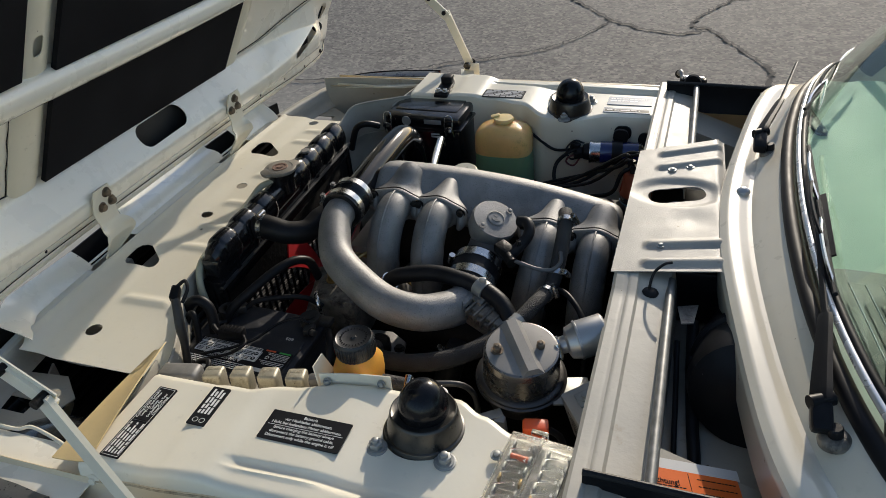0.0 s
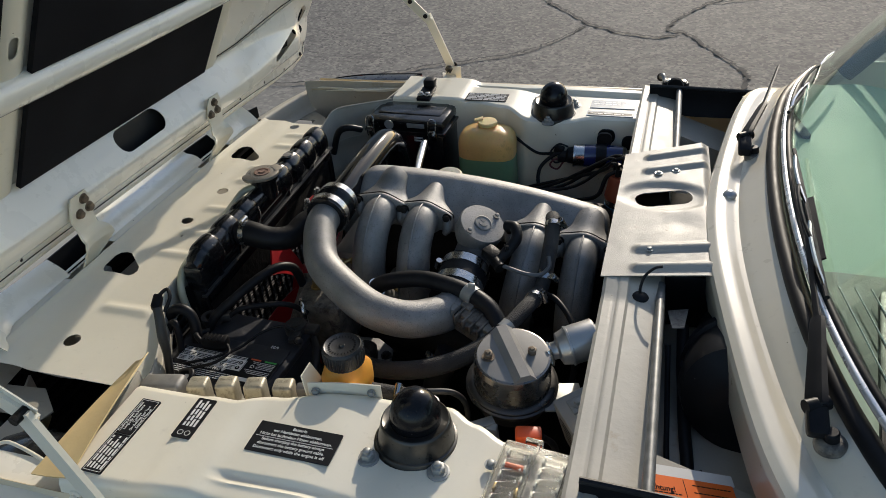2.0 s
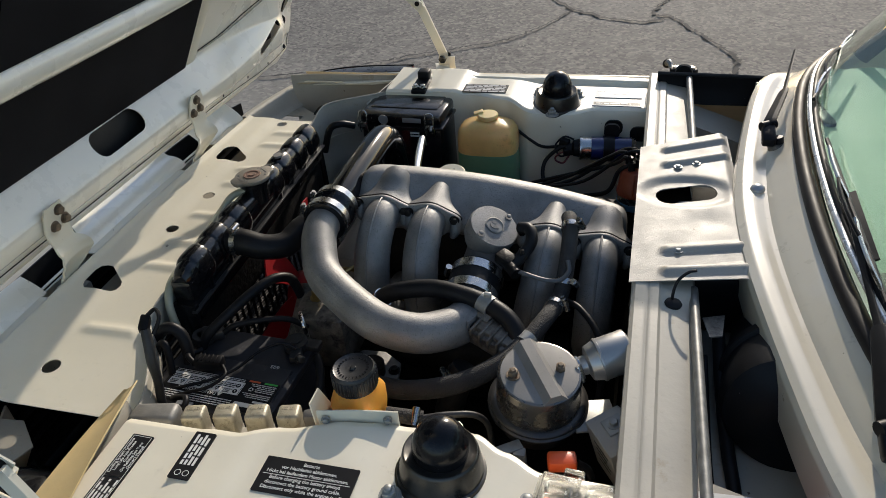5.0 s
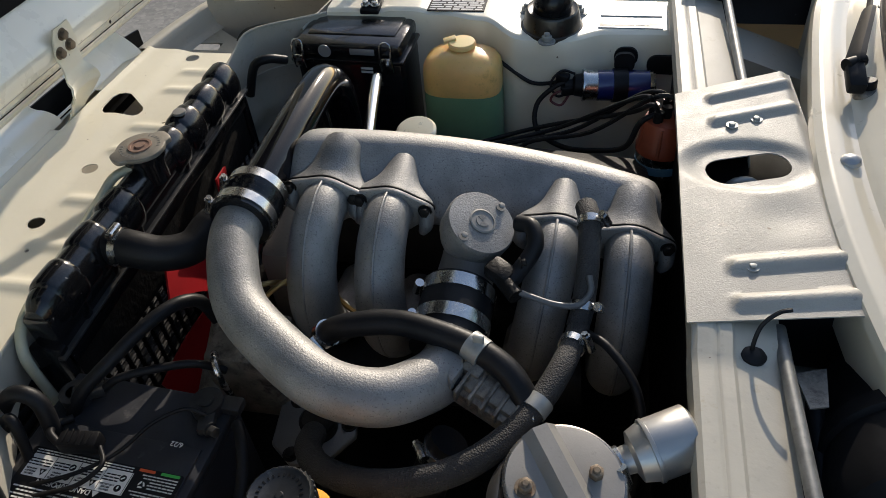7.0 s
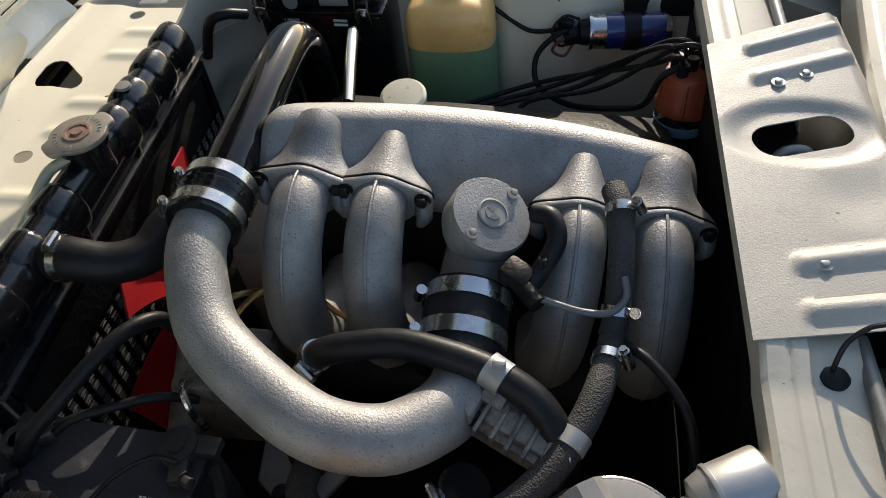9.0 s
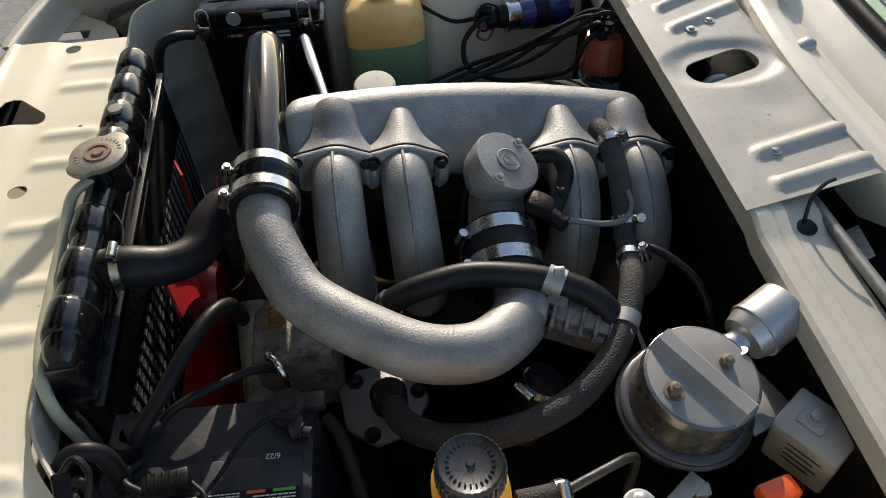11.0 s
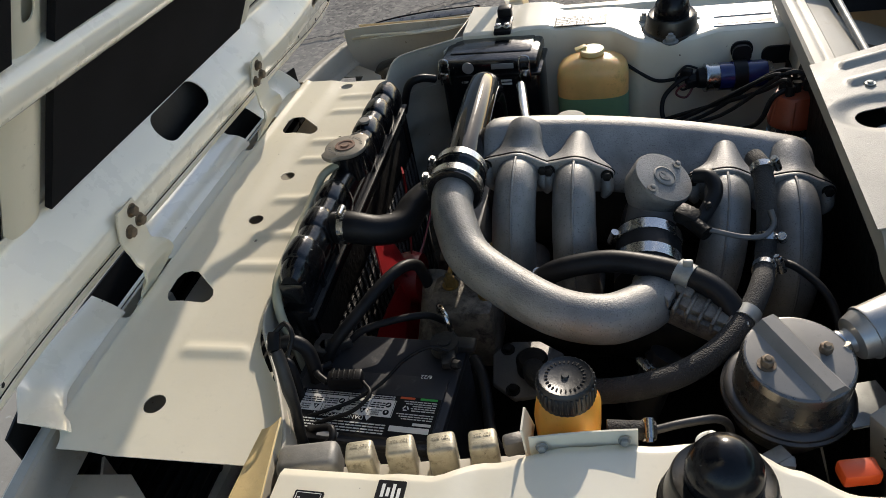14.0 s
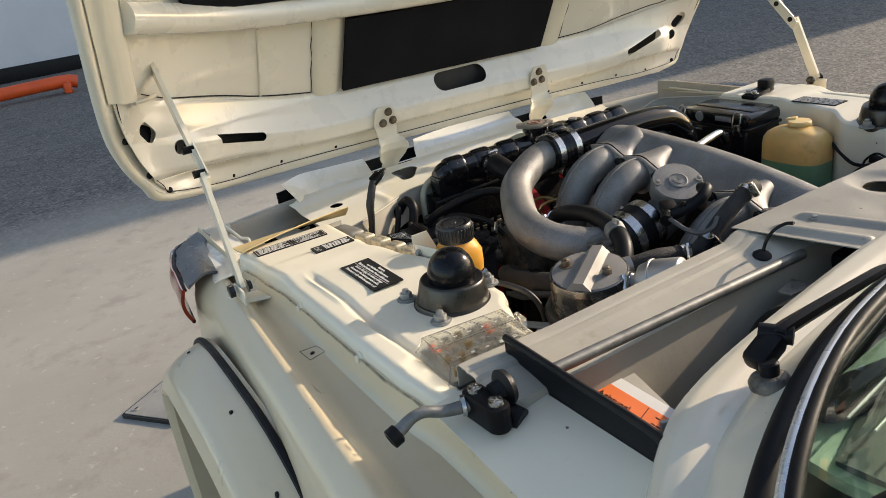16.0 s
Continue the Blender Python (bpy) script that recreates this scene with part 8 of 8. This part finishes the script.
def bottle(z0, z1, grow=0.0):
    prof = [(0.60, 0.92), (0.615, 1.0), (0.70, 1.0), (0.770, 0.99), (0.784, 0.955), (0.794, 0.86), (0.801, 0.70), (0.805, 0.5), (0.807, 0.34)]
    bm = B()
    rings = []
    zs = [z0] + [z for z, _ in prof if z0 < z < z1] + [z1]
    for z in zs:
        k = 1.0
        for (za, ka), (zb, kb) in zip(prof, prof[1:]):
            if za <= z <= zb:
                k = ka + (kb - ka) * (z - za) / (zb - za)
        ring = []
        for j in range(36):
            a = 2 * math.pi * j / 36
            e = 0.62
            ring.append(bm.verts.new((-0.146 + (0.070 + grow) * k * math.copysign(abs(math.cos(a)) ** e, math.cos(a)), 0.455 + (0.048 + grow) * k * math.copysign(abs(math.sin(a)) ** e, math.sin(a)), z)))
        rings.append(ring)
    for a, b_ in zip(rings, rings[1:]):
        for j in range(36):
            bm.faces.new((a[j], a[(j + 1) % 36], b_[(j + 1) % 36], b_[j]))
    bm.faces.new(rings[0][::-1])
    bm.faces.new(rings[-1])
    bmesh.ops.recalc_face_normals(bm, faces=bm.faces)
    return bm


part("upper_body", bottle(0.737, 0.807), BOTTLE, wb, "yellowed translucent plastic")
part("fluid", bottle(0.600, 0.7365), COOLANT, wb, "green fluid showing through the plastic")
bm = B()
lathe(bm, [(0.020, -0.006), (0.020, 0.0), (0.0235, 0.001), (0.0240, 0.007), (0.022, 0.010), (0, 0.011)], (-0.146, 0.462, 0.808), (0, 0, 1), 28)
rbox(bm, (-0.168, 0.466, 0.819), (0.022, 0.014, 0.004), 0.001, (0, -12, 15))
part("cap", bm, LID_Y, wb, "pale yellow flip cap")
hose("washer_line", [(-0.085, 0.478, 0.775), (-0.060, 0.470, 0.760), (-0.025, 0.462, 0.742), (0.010, 0.458, 0.745), (0.035, 0.455, 0.755)], 0.0035, RUBBER, "thin black washer line")

# ---- coil, distributor and leads ----
co = thing("ignition_coil", (0.13, 0.47, 0.74), "silver ignition coil with dark blue label in a strap", "coil")
K0, K1 = Vector((0.066, 0.446, 0.750)), Vector((0.185, 0.462, 0.745))
kd = (K1 - K0).normalized()
bm = B()
lathe(bm, [(0.020, -0.004), (0.027, -0.003), (0.0275, 0.0), (0.0255, 0.004), (0.0255, 0.112), (0.022, 0.118), (0, 0.118)], K0, kd, 32)
part("can", bm, STEEL, co)
bm = B()
lathe(bm, [(0.0258, 0.022), (0.0262, 0.022), (0.0262, 0.108), (0.0258, 0.108)], K0, kd, 32)
part("label_band", bm, BLUE, co)
bm = B()
lathe(bm, [(0.020, -0.004), (0.018, -0.016), (0.010, -0.020), (0.009, -0.032), (0, -0.032)], K0, kd, 24)
part("tower", bm, BLACK, co)
bm = B()
lathe(bm, [(0.0262, 0.048), (0.0285, 0.048), (0.0285, 0.072), (0.0262, 0.072)], K0, kd, 32)
prism(bm, rounded(0.131, 0.781, 0.034, 0.034, 0.013), 0, 0.008, Matrix.Translation((0, 0.478, 0)) @ pose(0, 0, 0, 90, 0, 0))
part("strap", bm, RUBBER, co)
di = thing("distributor", (0.185, 0.285, 0.66), "brick red distributor cap on a bright collar", "distributor")
DX, DD = Vector((0.192, 0.282, 0.714)), Vector((0.03, 0.08, 1)).normalized()
bm = B()
lathe(bm, [(0.024, -0.06), (0.026, -0.02), (0.036, -0.010), (0.037, 0.026), (0.034, 0.028)], DX, DD, 32)
part("collar", bm, STEEL, di)
bm = B()
lathe(bm, [(0.0372, -0.002), (0.0376, -0.002), (0.0376, 0.011), (0.0372, 0.011)], DX, DD, 32)
part("blue_band", bm, mat("pale_blue_band", (0.10, 0.22, 0.33), 0.4), di)
bm = B()
lathe(bm, [(0.0385, 0.026), (0.0390, 0.034), (0.0370, 0.038), (0.0335, 0.070), (0.0310, 0.078), (0.024, 0.081), (0, 0.081)], DX, DD, 36)
cap_d = part("cap", bm, DIST, di)
for k in range(6):
    a = radians(60 * k + 20)
    bm = B()
    tube(bm, [DX + DD * 0.034 + Vector((0.0375 * math.cos(a), 0.0375 * math.sin(a), 0)), DX + DD * 0.076 + Vector((0.0305 * math.cos(a), 0.0305 * math.sin(a), 0))], 0.0032, 8, 1)
    part("cap_rib", bm, DIST, cap_d)
for k in range(5):
    a = radians(72 * k + 15)
    p = DX + DD * 0.080 + Vector((0.020 * math.cos(a), 0.020 * math.sin(a), 0)) * (1 if k < 4 else 0)
    bm = B()
    tube(bm, [p, p + DD * 0.018], 0.0075, 12, 1)
    part("lead_tower", bm, BLACK, di)
for k in range(4):
    a = radians(72 * k + 15)
    p = DX + DD * 0.096 + Vector((0.020 * math.cos(a), 0.020 * math.sin(a), 0))
    hose("ignition_lead", [p, p + Vector((-0.012, -0.004, 0.016)), p + Vector((-0.045, 0.004 + 0.012 * k, 0.008 - 0.012 * k)), (0.085 - 0.03 * k, 0.335 + 0.02 * k, 0.730 - 0.012 * k), (-0.02 - 0.05 * k, 0.345, 0.695 - 0.01 * k), (-0.05 - 0.07 * k, 0.31, 0.66)], 0.0038, RUBBER, "thin black rubber ignition lead", seg=8)
hose("coil_lead", [(0.040, 0.444, 0.758), (0.015, 0.438, 0.748), (-0.012, 0.425, 0.72), (-0.008, 0.40, 0.685), (0.04, 0.36, 0.68), (0.10, 0.32, 0.705), (0.140, 0.285, 0.740), (0.158, 0.278, 0.790), (0.188, 0.284, 0.806)], 0.0045, RUBBER, "black coil lead looping down to the distributor", seg=10)
hose("coil_wire", [(0.050, 0.452, 0.768), (0.028, 0.448, 0.775), (0.010, 0.440, 0.755), (0.022, 0.432, 0.735), (0.042, 0.440, 0.738)], 0.0022, RUBBER, "thin tangled wire at the coil", seg=8)
hose("coil_wire", [(0.046, 0.438, 0.748), (0.020, 0.430, 0.742), (0.012, 0.428, 0.728), (0.030, 0.425, 0.722), (0.044, 0.436, 0.740)], 0.0022, mat("dark_red_wire", (0.12, 0.02, 0.02), 0.5), "thin dark red wire at the coil", seg=8)
bm = B()
rbox(bm, (0.040, 0.436, 0.745), (0.024, 0.014, 0.016), 0.003, (0, 0, 20))
rbox(bm, (0.030, 0.448, 0.762), (0.022, 0.016, 0.016), 0.003, (0, 10, -15))
solo("coil_connector", bm, BLACK, "black push-on connectors at the coil", "connector")
bm = B()
for x, z_, w_ in ((0.133, 0.780, 0.040), (0.198, 0.766, 0.058)):
    prism(bm, rounded(x, z_, w_, 0.034, 0.015), 0, 0.006, Matrix.Translation((0, 0.4985, 0)) @ pose(0, 0, 0, 90, 0, 0))
solo("wall_grommet", bm, RUBBER, "black rubber grommets in the far bay wall", "grommet")

# ---- bonnet latch rod and handles in the plenum ----
ROD = mat("dull_galvanised_rod", (0.19, 0.19, 0.18), 0.46, metal=0.5, var=0.3, scale=50, bump=0.15, bscale=260, dirt=((0.08, 0.07, 0.06), 0.25, 24))
rod = thing("latch_rod", (0.29, 0, 0.85), "long galvanised bonnet latch rod", "rod")
for y0, y1 in ((-0.581, -0.165), (0.20, 0.581)):
    bm = B()
    tube(bm, [(0.2935, y0, 0.864 if y0 < 0 else 0.850), (0.2865, y1, 0.847 if y0 < 0 else 0.864)], 0.0068, 16, 1)
    part("tube", bm, ROD, rod)
for s in (-1, 1):
    lt = thing("bonnet_latch", (0.268, 0.66 * s, 0.84), "black clamp block with cranked steel handle", "handle", "bonnet latch handles")
    bm = B()
    prism(bm, rounded(0.2765, 0.6535 * s, 0.062, 0.025, 0.0120, 6, -3 * s), 0.830, 0.8590, None, 0.003)
    part("block", bm, BLACK, lt)
    for x, y in ((0.2600, 0.6545), (0.2935, 0.6525)):
        bm = B()
        lathe(bm, [(0.0080, 0), (0.0075, 0.004), (0.0045, 0.0048), (0, 0.0046)], (x, y * s, 0.859), (0, 0, 1), 18)
        for a_ in (0, 90):
            rbox(bm, (x, y * s, 0.8640), (0.0090, 0.0016, 0.0008), 0.0001, (0, 0, 35 + a_))
        part("block_screw", bm, STEEL, lt)
    bm = B()
    lathe(bm, [(0.0085, -0.002), (0.0110, -0.001), (0.0110, 0.003), (0.0075, 0.004), (0, 0.004)], (0.258, 0.668 * s, 0.846), (-0.4, s, 0), 18)
    part("crank_collar", bm, STEEL, lt)
    bm = B()
    tube(bm, [(0.260, 0.664 * s, 0.846), (0.255, 0.678 * s, 0.845), (0.250, 0.692 * s, 0.846), (0.246, 0.707 * s, 0.851), (0.243, 0.720 * s, 0.849), (0.241, 0.733 * s, 0.841), (0.240, 0.741 * s, 0.837)], [0.0075, 0.0066, 0.0060, 0.0060, 0.0060, 0.0068, 0.0080], 14, 5)
    part("crank", bm, ROD, lt)
    bm = B()
    lathe(bm, [(0.008, 0), (0.0105, 0.002), (0.0105, 0.012), (0.007, 0.013), (0.006, 0.009), (0, 0.009)], (0.240, 0.735 * s, 0.838), (0, s, -0.35), 22)
    part("end_bush", bm, BLACK, lt)
    bm = B()
    lathe(bm, [(0.018, 0), (0.020, 0.006), (0.012, 0.010), (0.010, 0.02), (0, 0.02)], (0.276, 0.625 * s, 0.858), (0, s, 0), 20)
    tube(bm, [(0.272, 0.645 * s, 0.848), (0.285, 0.635 * s, 0.835), (0.30, 0.628 * s, 0.83)], 0.012, 12, 3)
    part("rubber_boot", bm, RUBBER, lt)
gr = thing("washer_grommet", (0.262, -0.203, 0.838), "black rubber grommet with a curved washer wire", "grommet")
bm = B()
lathe(bm, [(0.013, 0), (0.013, 0.003), (0.009, 0.006), (0.004, 0.007), (0, 0.007)], (0.258, -0.204, 0.8485), (0.15, 0, 1), 24)
part("bung", bm, RUBBER, gr)
bm = B()
tube(bm, [(0.258, -0.204, 0.842), (0.257, -0.200, 0.862), (0.262, -0.192, 0.880), (0.275, -0.186, 0.892), (0.286, -0.184, 0.895)], 0.0022, 8, 5)
part("wire", bm, RUBBER, gr)
# orange notice, and what lies in the plenum
tO, mO = label_plate("orange_notice", (0.2924, -0.5736, 0.8092), (0.9, 0.30, -0.333), (-0.30, 0.95, 0.111), 0.135, 0.068, ORANGE, "bright orange notice with dark print and a white margin")
bm = B()
prism(bm, rounded(0.068, 0.075, 0.141, 0.016, 0.0015), -0.001, 0.0007, mO)
part("white_margin", bm, WHITE, tO, "white paper margin")
words("print", "Achtung!", 0.0105, mO @ pose(0.034, 0.050, 0.0011), BLACK, tO)
for k in range(4):
    bars(tO, mO, 0.010, 0.060, 0.044 - 0.010 * k, 0.0014, BLACK, 120 + k)
    bars(tO, mO, 0.078, 0.130, 0.060 - 0.010 * k, 0.0014, BLACK, 130 + k)
bm = B()
prism(bm, [(0.0665, 0.004), (0.0673, 0.004), (0.0673, 0.066), (0.0665, 0.066)], 0.0007, 0.0010, mO)
part("rule", bm, BLACK, tO)
bl = thing("heater_blower", (0.40, -0.30, 0.72), "black heater blower housing in the plenum", "blower")
bm = B()
lathe(bm, [(0.085, -0.10), (0.088, 0.06), (0.080, 0.085), (0.05, 0.10), (0, 0.102)], (0.418, -0.26, 0.775), (-0.15, -1, 0.25), 40)
part("housing", bm, BLACK, bl)
bm = B()
lathe(bm, [(0.0885, -0.012), (0.0935, -0.010), (0.0935, 0.010), (0.0885, 0.012)], (0.418, -0.26, 0.775), (-0.15, -1, 0.25), 40)
part("joint_band", bm, BLACK, bl)
hose("drain_hose", [(0.325, -0.20, 0.80), (0.330, -0.27, 0.765), (0.338, -0.35, 0.735), (0.345, -0.42, 0.724), (0.342, -0.49, 0.722)], 0.009, RUBBER, "black drain hose lying in the plenum")
hose("drain_hose", [(0.305, -0.25, 0.80), (0.312, -0.33, 0.75), (0.318, -0.41, 0.724), (0.33, -0.44, 0.722)], 0.004, RUBBER, "thin black line lying in the plenum")
bm = B()
prism(bm, [(0.300, -0.205), (0.330, -0.195), (0.325, -0.240), (0.308, -0.245)], 0.828, 0.830, pose(0, 0, 0, 0, 0, 0))
solo("torn_tag", bm, PUMP, "brown torn paper tag beside the rod", "tag")
pn = thing("bulkhead_stud", (0.245, -0.413, 0.83), "rusty stud on a worn bracket", "stud")
bm = B()
bolt(bm, (0.243, -0.413, 0.835), (0.2, -0.3, 1), 0.005, 0.010, 0.0, 0.004)
part("stud", bm, ZINC, pn)
bm = B()
rbox(bm, (0.252, -0.455, 0.826), (0.012, 0.060, 0.003), 0.001, (0, 12, -10))
part("strip", bm, PUMP, pn)

# ---- wipers ----
def span_box(bm, a, b, w, h, bev):
    """A rounded bar of width w and height h from a to b."""
    a, b = Vector(a), Vector(b)
    t = B()
    rbox(t, (0, 0, 0), ((b - a).length, w, h), bev)
    ex = (b - a).normalized()
    ey = Vector((0, 0, 1)).cross(ex).normalized()
    m = Matrix((ex, ey, ex.cross(ey))).transposed().to_4x4()
    m.translation = (a + b) / 2
    add_mesh(bm, t, m)


def wiper(piv, heel, elbow, tip, blade_a, blade_b, arm_label):
    w = thing("wiper", piv, arm_label, "wiper", "windscreen wipers")
    P, E, T = Vector(piv), Vector(elbow), Vector(tip)
    bm = B()
    lathe(bm, [(0.017, -0.006), (0.0175, 0.0), (0.015, 0.004), (0.012, 0.006), (0, 0.006)], P, (-0.2, 0, 1), 24)
    part("spindle_base", bm, PUMP, w, "worn spindle ring")
    bm = B()
    span_box(bm, heel, E + Vector((0, 0, -0.003)), 0.023, 0.019, 0.005)
    lathe(bm, [(0.008, -0.008), (0.0085, 0.008), (0.007, 0.010), (0, 0.010)], P + Vector((0, 0, 0.008)), (-0.2, 0, 1), 20)
    part("arm_head", bm, BLACK, w)
    bm = B()
    lathe(bm, [(0.0085, -0.014), (0.0085, 0.014), (0, 0.0145)], E, (E - P).cross(Vector((0, 0, 1))), 14)
    part("hinge_pin", bm, BLACK, w)
    bm = B()
    tube(bm, [E - (E - P).normalized() * 0.004, E.lerp(T, 0.04), E.lerp(T, 0.40) + Vector((0.006, 0, 0.002)), E.lerp(T, 0.45) + Vector((0.006, 0, 0.002)), T], [0.0135, 0.0150, 0.0110, 0.0050, 0.0035], 8, 4, squash=0.5)
    part("arm", bm, BLACK, w)
    a, b_ = Vector(blade_a), Vector(blade_b)
    up_ = Vector((-0.8, 0, 0.6))
    bm = B()
    tube(bm, [a, a.lerp(b_, 0.33), a.lerp(b_, 0.66), b_], 0.0035, 8, 3)
    part("rubber_blade", bm, RUBBER, w)
    for t0, t1 in ((0.05, 0.45), (0.55, 0.95), (0.25, 0.75)):
        bm = B()
        hgt = 0.014 if t1 - t0 > 0.45 else 0.007
        tube(bm, [a.lerp(b_, t0), a.lerp(b_, t0 * 0.7 + t1 * 0.3) + up_ * hgt, a.lerp(b_, t0 * 0.3 + t1 * 0.7) + up_ * hgt, a.lerp(b_, t1)], 0.003, 6, 3)
        part("blade_yoke", bm, CHROME if hgt < 0.01 else BLACK, w)
    return w


near_wiper = wiper((0.4775, -0.4925, 0.8985), (0.4635, -0.4955, 0.9080), (0.462, -0.4635, 0.9250), (0.474, -0.14, 0.957), tuple(scr(-0.30, 0.05, 0.014)), tuple(scr(0.10, 0.07, 0.014)), "black wiper arm parked along the screen's lower edge")
bm = B()
sheet(bm, lambda u, v: (0.4725 + 0.006 * (1 - u) + (0.020 - 0.005 * (1 - u)) * v, -0.214 + 0.158 * u, 0.946 + 0.004 * u + 0.010 * v), 8, 4, 0.003)
bmesh.ops.recalc_face_normals(bm, faces=bm.faces)
part("wind_deflector", bm, BLACK, near_wiper, "black wedge-shaped wind deflector")
wiper((0.430, 0.220, 0.8885), (0.412, 0.205, 0.899), (0.412, 0.2465, 0.915), (0.482, 0.53, 0.950), tuple(scr(0.28, 0.05, 0.014)), tuple(scr(0.62, 0.10, 0.014)), "black wiper arm with chrome blade yokes, parked")
bm = B()
lathe(bm, [(0.012, 0), (0.011, 0.005), (0.006, 0.009), (0, 0.010)], (0.386, 0.075, 0.880), (-0.1, 0, 1), 20)
solo("washer_jet", bm, GREYPLATE, "small grey washer jet on the scuttle", "jet")
